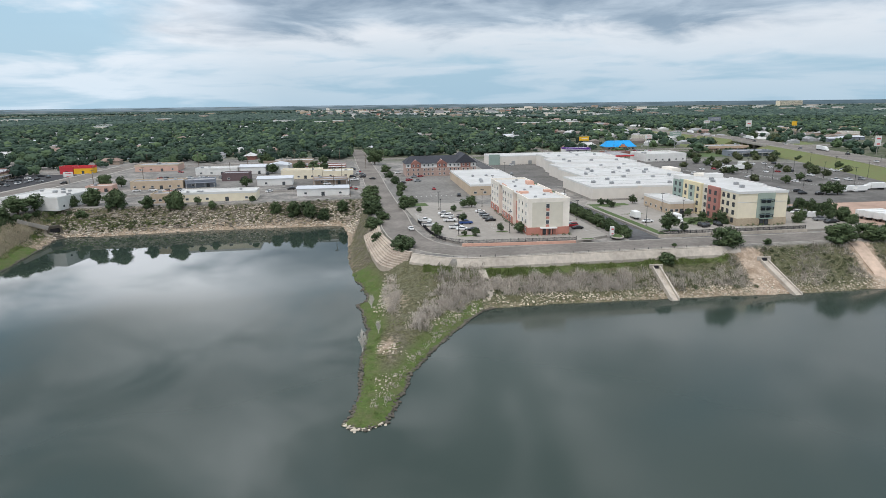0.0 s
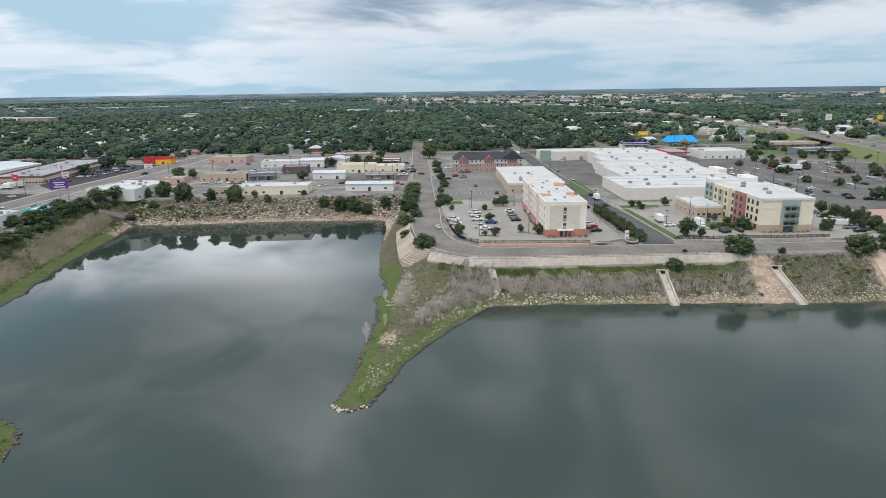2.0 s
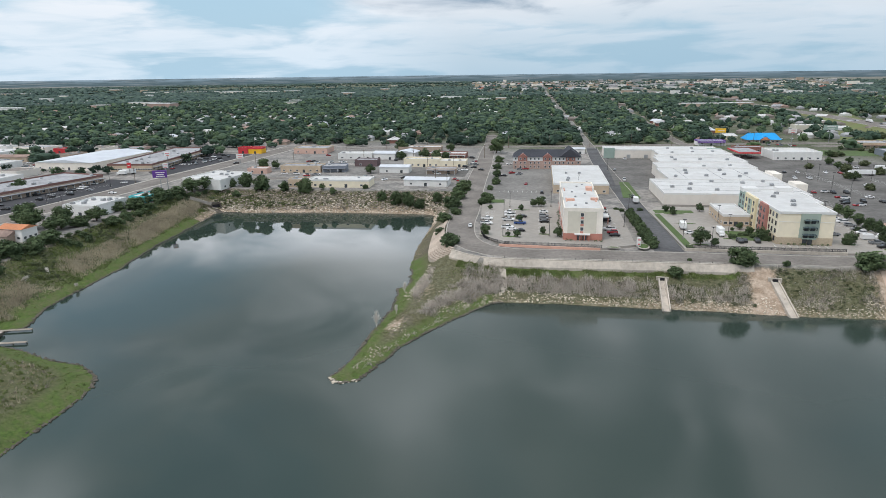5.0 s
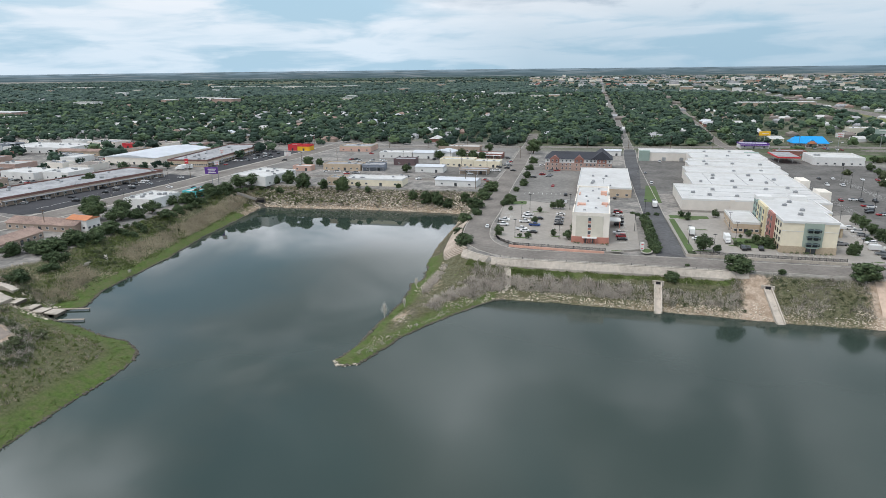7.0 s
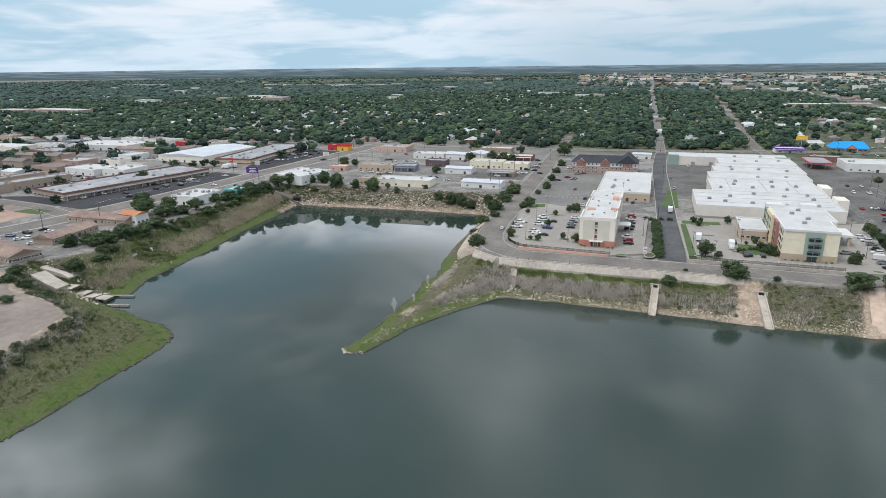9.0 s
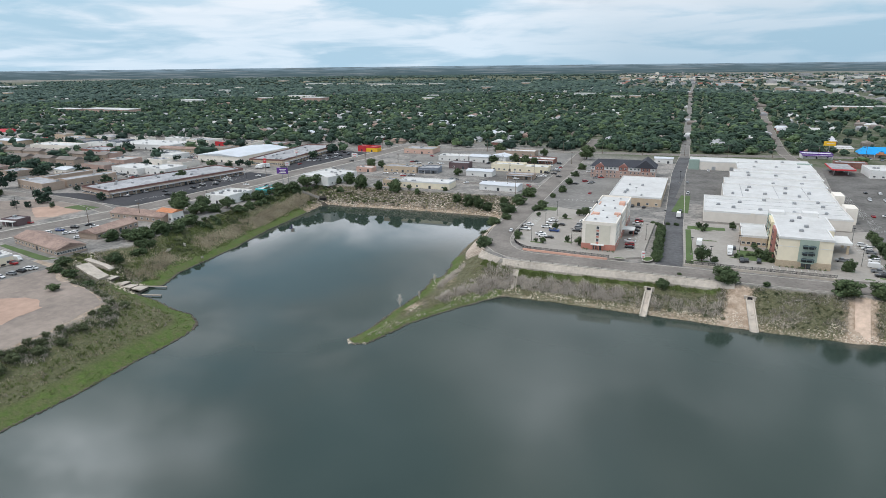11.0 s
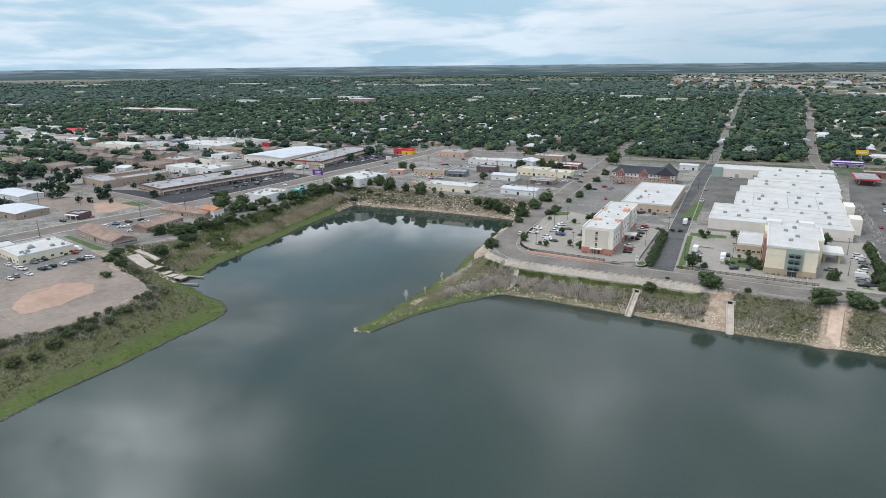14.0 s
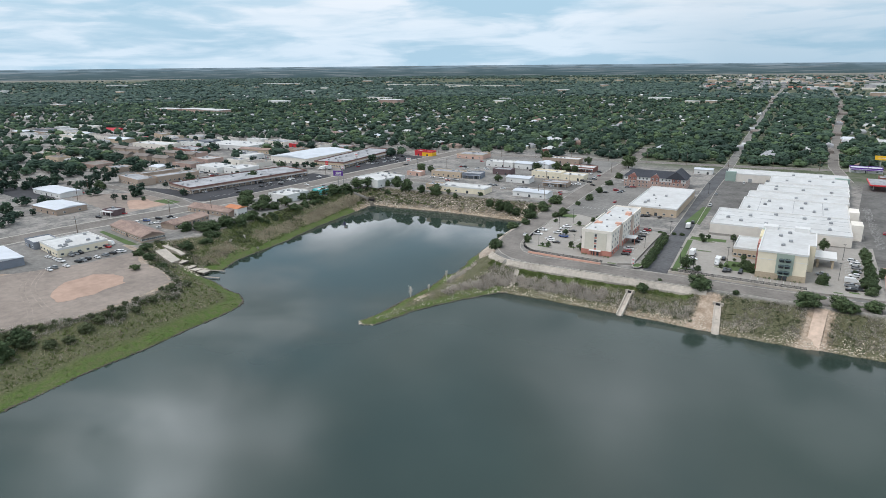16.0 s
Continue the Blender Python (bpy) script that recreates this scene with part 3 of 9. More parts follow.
def build_ground():
    gx, gy = axis_steps(-225, 215, 1.8, -7000, 7000), axis_steps(-30, 350, 1.8, -1500, 7500)
    X, Y = np.meshgrid(gx, gy)
    H, wet, ratio, ds, dt = height_at(X, Y)
    nx, ny = len(gx), len(gy)
    verts = np.stack([X, Y, H], -1).reshape(-1, 3)
    i = np.arange(nx * ny).reshape(ny, nx)
    faces = np.stack([i[:-1, :-1], i[:-1, 1:], i[1:, 1:], i[1:, :-1]], -1).reshape(-1, 4)
    me = bpy.data.meshes.new("ground")
    me.from_pydata(verts.tolist(), [], faces.tolist())
    me.materials.append(GROUND_MAT)
    west = X < -60 - 0.25 * (Y - 60)
    spit = (X < 12) & (X > -48) & (Y < 225) & (Y > 100)
    north = (Y > 270) & (X < -40) & (X > -200)
    bank = np.clip(dt / 1.5, 0, 1) * (ds < 400)
    red = np.where(spit, np.clip(0.95 - np.clip(ds - 2.0, 0, 20) / 9, 0.36, 1), np.where(west & ~north, np.clip(0.95 - np.clip(ds - 3.2, 0, 60) / 11, 0.42, 0.92), 0.14))
    south = (~spit) & (~west) & (X > 0) & (Y > 170)
    red = np.where(south & (dt < 5) & (dt > 0.5) & (X < 100), 0.72, np.where(south, 0.38, red))
    red *= bank
    stone = np.where(north, np.clip(0.64 - ds / 24, 0.26, 1), np.where(spit, np.clip(0.22 - ds / 4, 0.0, 1), np.where(west, np.clip(0.2 - ds / 4, 0, 1), np.clip(0.40 - ds / 26, 0.2, 1) + 0.18 * np.exp(-((X - 88) / 26) ** 2) * (ds < 7))))
    scar = np.exp(-(((X - 108.5 + (Y - 192) * 0.06) / 4.2) ** 2)) * (Y > 185) * (Y < 222) + np.exp(-(((X - 150.5) / 4.6) ** 2)) * (Y > 195) * (Y < 230)
    dirt = np.exp(-(((X + 14.5) / 4) ** 2 + ((Y - 152) / 16) ** 2)) * 0.75 + np.exp(-(((X + 9) / 3) ** 2 + ((Y - 137) / 7) ** 2)) * 0.55
    knoll = np.exp(-(((X + 13) / 6) ** 2 + ((Y - 181) / 9) ** 2)) * 0.6 + np.exp(-(((X - 4) / 5) ** 2 + ((Y - 181) / 3.2) ** 2)) * 1.0 + np.exp(-(((X + 14) / 3) ** 2 + ((Y - 150) / 5) ** 2)) * 0.5
    stone = np.clip(stone + scar * 0.9 + knoll * 0.7 + dirt * 0.45, 0, 1) * bank
    stone = np.maximum(stone, 0.6 * ((X > -195) & (X < -85) & (Y < 96) & (Y > -80) & (dt < 0.6)))
    red = red * (1 - 0.6 * np.clip(dirt, 0, 1) * (ds > 3))
    red = red * (1 - np.clip(scar, 0, 1))
    urban = np.clip((575 - (Y + 0.13 * X)) / 12, 0, 1) * (Y > -40)
    # far ground blends into the paler paved tone with distance
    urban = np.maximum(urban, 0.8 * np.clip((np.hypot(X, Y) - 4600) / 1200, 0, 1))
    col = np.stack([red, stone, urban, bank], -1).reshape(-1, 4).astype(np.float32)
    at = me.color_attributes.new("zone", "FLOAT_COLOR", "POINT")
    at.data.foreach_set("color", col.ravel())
    for p in me.polygons:
        p.use_smooth = True
    return tagged(new("ground", me), "open ground with grassy and stony lake banks", "ground", kind="structure")


build_ground()
lake = part("water", box(bmesh.new(), -228, -262, WATER_Z - 0.6, 452, 362, WATER_Z), WATER)
tagged(lake, "calm grey-green lake water reflecting clouds", "water", kind="structure")

# ---- streets and lots ----
ROAD_SHORE = smooth_line([(-94, 698), (-78, 615), (-64, 530), (-51, 455), (-40, 385), (-30, 325), (-22.5, 285), (-17.5, 252), (-10.5, 228), (0, 214.5), (14, 209.6), (34, 212.4), (74, 218.2), (98, 221.6), (140, 227.2), (200, 236), (320, 252), (600, 290)])
ROAD_YARD = smooth_line([(66.8, 288), (58, 346), (49, 404), (36, 490), (26, 580)], 10)
ROAD_GAP = smooth_line([(26, 578), (-5, 790), (-33, 980), (-110, 1500), (-198, 2100), (-420, 3700)], 40)
ROAD_EAST = smooth_line([(128, 560), (108, 650), (83, 905), (6, 1711), (-120, 2700)], 60)
ROAD_WEST = smooth_line([(-266, -120), (-264, 50), (-261, 115), (-256, 150), (-253.5, 185), (-253, 240), (-254.5, 303), (-257, 340), (-259, 400), (-263, 473), (-268, 545)], 15)
ROAD_NORTH = smooth_line([(-900, 420), (-600, 468), (-300, 515), (-180, 545), (-75, 575), (30, 600), (115, 628), (190, 650), (420, 690), (900, 770)], 30)
ROAD_CROSS = smooth_line([(-262, 176), (-300, 184), (-345, 184), (-400, 178), (-460, 166), (-620, 130)], 15)
HIGHWAY = smooth_line([(282, 300, 4), (297, 370, 5.5), (310, 436, 6), (324, 536, 6), (338, 667, 6), (345, 760, 5.8), (346, 880, 4.2), (341, 1040, 2.5), (329, 1180, 1.2), (312, 1310, 0.4), (285, 1570, 0.2), (237, 1854, 0.2), (176, 2060, 0.2), (114, 2487, 0.2)], 26)
ROAD_UNDER = smooth_line([(228, 632), (280, 645), (336, 655), (420, 668), (620, 700)], 30)


def road(name, line, half, material, label, z=0.05, walk_=0.0):
    r = part(name, ribbon(line, -half, half, -0.25, z), material)
    tagged(r, label, "road", kind="structure")
    for s in (-1, 1):
        a, b = sorted((s * half, s * (half + 0.35 + walk_)))
        k = part("kerb", ribbon(line, a, b, -0.25, z + 0.13), KERB)
        tagged(k, "pale concrete kerb beside the road", "kerb", kind="structure")
    return r


road("road", ROAD_SHORE, 6.3, ASPHALT_OLD, "worn grey-brown two-lane street along the lake bank")
road("road", ROAD_YARD, 5.2, ASPHALT_DRIVE, "dark grey service street between store and warehouse", 0.062)
road("road", ROAD_GAP, 4.2, ASPHALT_MID, "grey straight street running into the woods", 0.06)
road("road", ROAD_EAST, 4.6, ASPHALT_OLD, "straight grey residential street between trees", 0.06)
road("road", ROAD_WEST, 9.0, ASPHALT_OLD, "wide grey commercial street", 0.06, 1.4)
road("road", ROAD_NORTH, 6.5, ASPHALT_OLD, "grey street along the edge of the houses", 0.07)
road("road", ROAD_CROSS, 5.0, ASPHALT_OLD, "grey side street", 0.075)
road("highway", HIGHWAY, 13.0, ASPHALT_OLD, "broad grey elevated highway", 0.08, 0.2)
road("road", ROAD_UNDER, 6.0, ASPHALT_OLD, "grey street passing under the highway", 0.085)


ROAD_MID = smooth_line([(-45, 378), (-71, 373), (-103, 369), (-150, 362), (-200, 356), (-243, 350)], 12)
road("road", ROAD_MID, 4.6, ASPHALT_OLD, "narrow grey street behind the bank", 0.065)


def lot(name, poly, z, material, label):
    return tagged(part(name, prism(poly, -0.4, z), material), label, "lot", kind="structure")


def gpt(ox, oy, ang, x, y):
    c, s = math.cos(radians(ang)), math.sin(radians(ang))
    return (ox + c * x - s * y, oy + s * x + c * y)


def grect(ox, oy, ang, w, d):
    return [gpt(ox, oy, ang, *q) for q in ((0, 0), (w, 0), (w, d), (0, d))]


LOT_A, LOT_B = 0.9, 0.85
lot("parking_lot", [(9, 219), (50, 222.5), (63, 231), (55, 300), (-8, 316), (-20, 312), (-10, 262), (-3, 233)], LOT_A, CONCRETE, "pale concrete hotel car park above the street")
lot("parking_lot", [(82, 229.5), (142, 237), (172, 243), (161, 334), (150, 326), (74, 312), (70, 300)], LOT_B, CONCRETE, "pale concrete hotel car park with planted islands")
lot("parking_lot", [(-22, 318), (4, 318), (16, 340), (5, 440), (-38, 436), (-33, 378)], 0.1, ASPHALT_MID, "cracked grey parking lot beside the tan store")
lot("parking_lot", [(52, 380), (88, 378), (84, 412), (80, 540), (38, 530)], 0.11, ASPHALT_LOT, "dark service yard behind the warehouse")
lot("driveway", [(70.2, 226), (81.8, 227.6), (72, 292), (61.6, 290)], 0.12, ASPHALT_DRIVE, "dark grey asphalt driveway")
lot("parking_lot", [(166, 300), (330, 322), (345, 470), (140, 560), (146, 440), (158, 335)], 0.1, ASPHALT_LOT, "large dark parking lot of the shopping centre")
lot("parking_lot", [(-363, 192), (-270, 191), (-264.5, 200), (-264.5, 240), (-266, 310), (-270, 330), (-297, 330), (-306, 206), (-342, 204)], 0.1, ASPHALT_NEW, "dark asphalt strip-mall parking lot")
lot("dirt_lot", [(172, 246), (250, 262), (260, 312), (168, 300)], 0.09, DIRT_RED, "bare reddish soil lot")

# ---- buildings ----
SHARED = {}
FOOT = []  # plan outlines of buildings: x, y, turn, width, depth


def shared(key, name, build, material):
    if key not in SHARED:
        SHARED[key] = mesh_of(name, build(), material)
    return SHARED[key]


def put(name, me, parent, x, y, z, rz=0.0, label=""):
    ob = new(name, me)
    ob.parent = parent
    ob.matrix_local = pose(x, y, z, 0, 0, rz)
    return tagged(ob, label)


def frame_bm(w, h):
    t = 0.12
    return boxes((-w / 2, -0.09, 0, -w / 2 + t, 0.02, h), (w / 2 - t, -0.09, 0, w / 2, 0.02, h), (-w / 2 + t, -0.09, 0, w / 2 - t, 0.02, t), (-w / 2 + t, -0.09, h - t, w / 2 - t, 0.02, h))


def win(parent, x, y, z, w, h, rz=0.0, fr=None, kind="window"):
    """A window whose frame stands proud of the wall; rz turns its face (0 looks to -y)."""
    fr = fr or TRIM_WHITE
    f = put(kind, shared(("f", w, h, fr.name), "window", lambda: frame_bm(w, h), fr), parent, x, y, z, rz)
    put("pane", shared(("p", w, h), "pane", lambda: boxes((-w / 2 + 0.12, -0.04, 0.12, w / 2 - 0.12, 0.02, h - 0.12)), GLASS), f, 0, 0, 0)
    return f


def rooftop_unit(parent, x, y, z, s=1.0, rz=0.0):
    def b():
        q = bmesh.new()
        box(q, -1.3, -0.9, 0.25, 1.3, 0.9, 1.5, 0.06)
        box(q, -1.5, -1.0, 0, 1.5, 1.0, 0.25)
        box(q, -0.5, -1.25, 0.4, 0.6, -0.9, 1.2)
        bmesh.ops.create_cone(q, cap_ends=True, segments=12, radius1=0.55, radius2=0.5, depth=0.2, matrix=Matrix.Translation((0.4, 0, 1.6)))
        return q
    ob = put("rooftop_unit", shared("unit", "rooftop_unit", b, GREY_METAL), parent, x, y, z, rz)
    ob.scale = (s, s, s)
    return ob


def parapet_bm(x0, y0, x1, y1, z0, z1, t=0.35):
    return boxes((x0, y0, z0, x1, y0 + t, z1), (x0, y1 - t, z0, x1, y1, z1), (x0, y0 + t, z0, x0 + t, y1 - t, z1), (x1 - t, y0 + t, z0, x1, y1 - t, z1))


def multi(name, rows, material, parent, label=""):
    """Several like parts, one mesh each."""
    return [part(name, boxes(r), material, parent, label) for r in rows]


def shop(x, y, ang, w, d, h, wall, roof, label, category="shop", sides="f", name="shop", units=2, parapet=0.6, z=0.0, cap=None, pitch=0.0, nwin=None, canopy=None, seed=1):
    """A low commercial building: walls, roof behind a parapet, doors, windows, rooftop units; pitch gives it a low gable."""
    rs = random.Random(seed)
    e = thing(name, x, y, z, ang, label, category)
    FOOT.append((x, y, ang, w, d))
    part("wall", boxes((0, 0, -0.3, w, d, h - (0 if pitch else 0.05))), wall, e)
    if pitch:
        q = bmesh.new()
        o = 0.5
        if w >= d:
            v = [q.verts.new(c) for c in ((-o, -o, h), (w + o, -o, h), (w + o, d + o, h), (-o, d + o, h), (-o, d / 2, h + pitch), (w + o, d / 2, h + pitch))]
            fs = ((0, 1, 5, 4), (2, 3, 4, 5), (0, 4, 3), (1, 2, 5), (3, 2, 1, 0))
        else:
            v = [q.verts.new(c) for c in ((-o, -o, h), (w + o, -o, h), (w + o, d + o, h), (-o, d + o, h), (w / 2, -o, h + pitch), (w / 2, d + o, h + pitch))]
            fs = ((0, 4, 5, 3), (1, 2, 5, 4), (0, 1, 4), (2, 3, 5), (3, 2, 1, 0))
        for f in fs:
            q.faces.new([v[i] for i in f])
        bmesh.ops.recalc_face_normals(q, faces=q.faces)
        part("roof", q, roof, e)
    else:
        part("roof", boxes((0.3, 0.3, h - 0.05, w - 0.3, d - 0.3, h + 0.03)), roof, e)
        part("parapet", parapet_bm(-0.06, -0.06, w + 0.06, d + 0.06, h - 0.5, h + parapet), cap or wall, e)
        for _ in range(units):
            rooftop_unit(e, rs.uniform(2, max(2.1, w - 2)), rs.uniform(2, max(2.1, d - 2)), h + 0.03, rs.uniform(0.55, 0.9), rs.choice((0, 90)))
    runs = {"f": (w, 0, lambda u: (u, -0.001)), "r": (d, 90, lambda u: (w + 0.001, u)), "b": (w, 180, lambda u: (w - u, d + 0.001)), "l": (d, -90, lambda u: (-0.001, d - u))}
    for sd in sides:
        ln, rz, at = runs[sd]
        n = nwin or max(1, int(ln / 7.5))
        for i in range(n):
            u = (i + 0.5) * ln / n
            if i == n // 2 and sd == sides[0]:
                win(e, *at(u), 0.05, 1.8, 2.2, rz, DARK_METAL, "door")
            else:
                win(e, *at(u), 0.95, 1.7, 1.3, rz)
    if canopy:
        ln, rz, at = runs[sides[0]]
        cb = boxes((-ln / 2 + 0.5, -2.6, 2.9, ln / 2 - 0.5, 0, 3.25))
        c = put("canopy", mesh_of("canopy", cb, canopy), e, *at(ln / 2), 0, rz)
        k = int(ln / 6) + 1
        for i in range(k):
            put("post", shared("cpost", "post", lambda: boxes((-0.12, -0.12, -0.2, 0.12, 0.12, 2.9)), TRIM_WHITE), c, -ln / 2 + 0.8 + i * (ln - 1.6) / max(1, k - 1), -2.4, 0)
    return e


def hotel_a():
    """Four-storey hotel in pale stucco over a terracotta base."""
    e = thing("hotel", 33.0, 232.6, LOT_A, 7.5, "four-storey pale stucco hotel with terracotta base and white roof", "hotel")
    W, D, H = 16.2, 66.5, 13.2
    part("wall", boxes((0, 0, -0.5, W, 17, H), (1.6, 17, -0.5, W - 1.6, 24, H), (0, 24, -0.5, W, 43, H), (1.6, 43, -0.5, W - 1.6, 50, H), (0, 50, -0.5, W, D, H)), WALL_OFFWHITE, e)
    part("front_panel", boxes((1.6, -0.14, 2.9, W - 2.6, 0, H - 0.5)), WALL_GREYGREEN, e, "grey-green front panel")
    multi("base_course", ((-0.12, -0.2, -0.5, W + 0.12, 0, 2.9), (-0.16, 0, -0.5, 0, 17.1, 2.9), (W, 0, -0.5, W + 0.16, 17.1, 2.9), (-0.16, 23.9, -0.5, 0, 43.1, 2.9), (W, 23.9, -0.5, W + 0.16, 43.1, 2.9), (-0.16, 49.9, -0.5, 0, D, 2.9), (W, 49.9, -0.5, W + 0.16, D, 2.9),), WALL_TERRA, e, "terracotta lower storey")
    multi("recess_wall", ((1.46, 17.001, -0.5, 1.6, 24, 9.6), (1.46, 43.001, -0.5, 1.6, 50, 9.6), (W - 1.6, 17.001, -0.5, W - 1.46, 24, 9.6), (W - 1.6, 43.001, -0.5, W - 1.46, 50, 9.6),), WALL_TERRA, e, "terracotta recessed bays")
    part("roof", boxes((0.4, 0.4, H - 0.1, W - 0.4, D - 0.4, H + 0.06)), ROOF_WHITE, e)
    multi("parapet", (*[r for y0, y1 in ((-0.1, 17), (24, 43), (50, D + 0.1)) for r in ((-0.15, y0, H - 0.7, 0.35, y1, H + 0.8), (W - 0.35, y0, H - 0.7, W + 0.15, y1, H + 0.8))], (0.35, -0.15, H - 0.7, W - 0.35, 0.3, H + 0.8), (0.35, D - 0.3, H - 0.7, W - 0.35, D + 0.15, H + 0.8),), WALL_OFFWHITE, e)
    multi("parapet", (*[r for y0 in (17, 43) for r in ((1.3, y0, H - 0.8, 1.9, y0 + 7, H + 0.5), (W - 1.9, y0, H - 0.8, W - 1.3, y0 + 7, H + 0.5))],), TERRA_PALE, e, "terracotta parapet over the recessed bays")
    multi("roof_screen", ((1.9, 18.5, H + 0.06, 5.2, 21, H + 0.9), (12.5, 20.5, H + 0.06, 15.6, 23, H + 1.0), (12, 45, H + 0.06, 15.0, 49, H + 1.6),), TERRA_PALE, e, "faded terracotta roof-top screen")
    c = part("canopy", boxes((4.6, -2.0, 2.6, 11.0, -0.2, 2.95)), TRIM_WHITE, e, "white flat entrance canopy")
    for px_ in (4.9, 6.9, 8.7, 10.7):
        part("column", boxes((px_ - 0.18, -1.9, -0.1, px_ + 0.18, -1.55, 2.6)), WALL_TERRA, c)
    for fl in range(4):
        if fl:
            win(e, 7.6, -0.15, 0.9 + fl * 3.1, 1.5, 1.7)
            part("spandrel", boxes((6.95, -0.2, fl * 3.1 - 0.1, 8.25, -0.15, fl * 3.1 + 0.85)), WALL_TERRA, e)
        for y in (3, 8.2, 13.4, 20.5, 27, 32, 37, 41, 46.5, 53, 58, 63):
            dx = 1.45 if y in (20.5, 46.5) else (-0.002 if fl else -0.162)
            win(e, dx, y, 0.9 + fl * 3.1, 1.5, 1.7, -90)
            win(e, W - dx, y, 0.9 + fl * 3.1, 1.5, 1.7, 90)
    win(e, 6.6, -0.21, 0.05, 1.6, 2.2, 0, DARK_METAL, "door")
    win(e, 8.9, -0.21, 0.05, 1.6, 2.2, 0, DARK_METAL, "door")
    for x, y in ((5, 8), (10, 13), (6, 28), (11, 36), (5, 40), (8, 55), (11, 61)):
        rooftop_unit(e, x, y, H + 0.06, 0.4)
    p = part("porch", boxes((W, 30, 3.3, W + 6, 37, 3.8)), TRIM_WHITE, e, "white side-entrance canopy")
    for y in (30.5, 36.5):
        part("post", boxes((W + 5.4, y - 0.2, -0.3, W + 5.8, y + 0.2, 3.3)), WALL_TERRA, p)
    return e


def hotel_b():
    """Four-storey hotel in cream, sage, yellow and red blocks."""
    e = thing("hotel", 118.6, 245.6, LOT_B, 7.0, "four-storey cream hotel with yellow, red and green bays and white roof", "hotel")
    W, D, H = 21.2, 53.0, 13.4
    part("wall", boxes((0, 0, -0.5, W, 52, H - 0.2), (W, 20, -0.5, W + 3, 46, H - 0.3)), WALL_CREAM, e)
    multi("stone_base", ((-0.15, -0.2, -0.5, W + 0.15, 0, 3.0), (-0.15, 0, -0.5, 0, 12, 3.0), (W, 0, -0.5, W + 0.15, 20, 3.0),), WALL_STONE, e, "sand-coloured stone base")
    part("green_panel", boxes((8.2, -0.35, 3.0, 15.6, 0, H - 0.3)), WALL_SAGE, e, "sage green vertical panel")
    multi("string_course", ((-0.12, -0.1, 9.4, 8.2, 0, 9.6), (15.6, -0.1, 9.4, W + 0.12, 0, 9.6),), TRIM_WHITE, e)
    part("bay", boxes((-1.2, 12.5, -0.5, 0, 21, H + 0.4)), WALL_RED, e, "barn red projecting bay")
    part("bay", boxes((-0.5, 21, -0.5, 0, 26, H)), WALL_GREYGREEN, e, "grey recessed bay")
    part("bay", boxes((-1.4, 26, -0.5, 0, 41.5, H + 0.5)), WALL_YELLOW, e, "yellow projecting bay")
    multi("bay_panel", ((-1.6, 31.2, 3.0, -1.4, 36.2, H - 1.0),), WALL_SAGE, e, "sage green panel")
    part("bay", boxes((-0.9, 43, -0.5, 0, 52.1, H + 0.2)), WALL_SLATE, e, "dark green end bay")
    part("roof", boxes((0.4, 0.4, H - 0.2, W - 0.4, 51.6, H), (W - 0.4, 20.3, H - 0.3, W + 2.7, 45.7, H - 0.05)), ROOF_WHITE, e)
    multi("parapet", ((-0.2, -0.3, H - 0.5, W + 0.2, 0.4, H + 0.5), (-0.2, 0.4, H - 0.5, 0.4, 52, H + 0.45), (W - 0.4, 0.4, H - 0.5, W + 0.2, 20, H + 0.45), (W + 2.6, 20, H - 0.5, W + 3.2, 46, H + 0.4), (W - 0.4, 46, H - 0.5, W + 0.2, 52, H + 0.4), (0.4, 51.6, H - 0.5, W - 0.4, 52.2, H + 0.45),), TRIM_WHITE, e, "white roof parapet")
    multi("roof_tower", ((-1.0, 46, H - 0.2, 6, 52, H + 1.6), (14, 46.5, H - 0.2, 21, 51.5, H + 2.0),), TRIM_WHITE, e, "white raised roof blocks")
    for i, z in enumerate((4.4, 7.4, 10.4)):
        b = part("balcony_awning", boxes((9.3, -2.0, z, 14.5, -0.35, z + 0.22)), AWNING, e, "dark slate metal awning")
        for x in (9.6, 11.9, 14.2):
            part("brace", boxes((x - 0.1, -1.9, z - 0.9, x + 0.1, -1.7, z), (x - 0.1, -1.7, z - 0.9, x + 0.1, -0.35, z - 0.75)), DARK_METAL, b)
        win(e, 10.7, -0.36, z - 2.0 + 0.55, 1.7, 1.8, 0, DARK_METAL)
        win(e, 13.1, -0.36, z - 2.0 + 0.55, 1.7, 1.8, 0, DARK_METAL)
    for x in (10.7, 12.7):
        win(e, x, -0.21, 0.02, 1.8, 2.4, 0, DARK_METAL, "door")
    part("door_canopy", boxes((9.3, -1.8, 2.75, 14.4, -0.2, 3.05)), WALL_SLATE, e)
    for fl in range(4):
        z = 0.9 + fl * 3.15
        for y, dx in ((3, -0.01), (7, -0.01), (10.5, -0.01), (14.6, -1.21), (18.8, -1.21), (23.5, -0.51), (28.5, -1.41), (33.7, -1.61), (39, -1.41), (45.3, -0.91), (49.5, -0.91)):
            if fl == 0 and dx == -0.01:
                dx = -0.16
            if fl == 0 and y == 33.7:
                dx = -1.41
            win(e, dx, y, z, 1.7, 1.9, -90, DARK_METAL)
        for y in (4, 9, 14, 18):
            win(e, W + (0.16 if fl == 0 else 0.01), y, z, 1.7, 1.9, 90, DARK_METAL)
        for y in (23, 29, 35, 41):
            win(e, W + 3.01, y, z, 1.7, 1.9, 90, DARK_METAL)
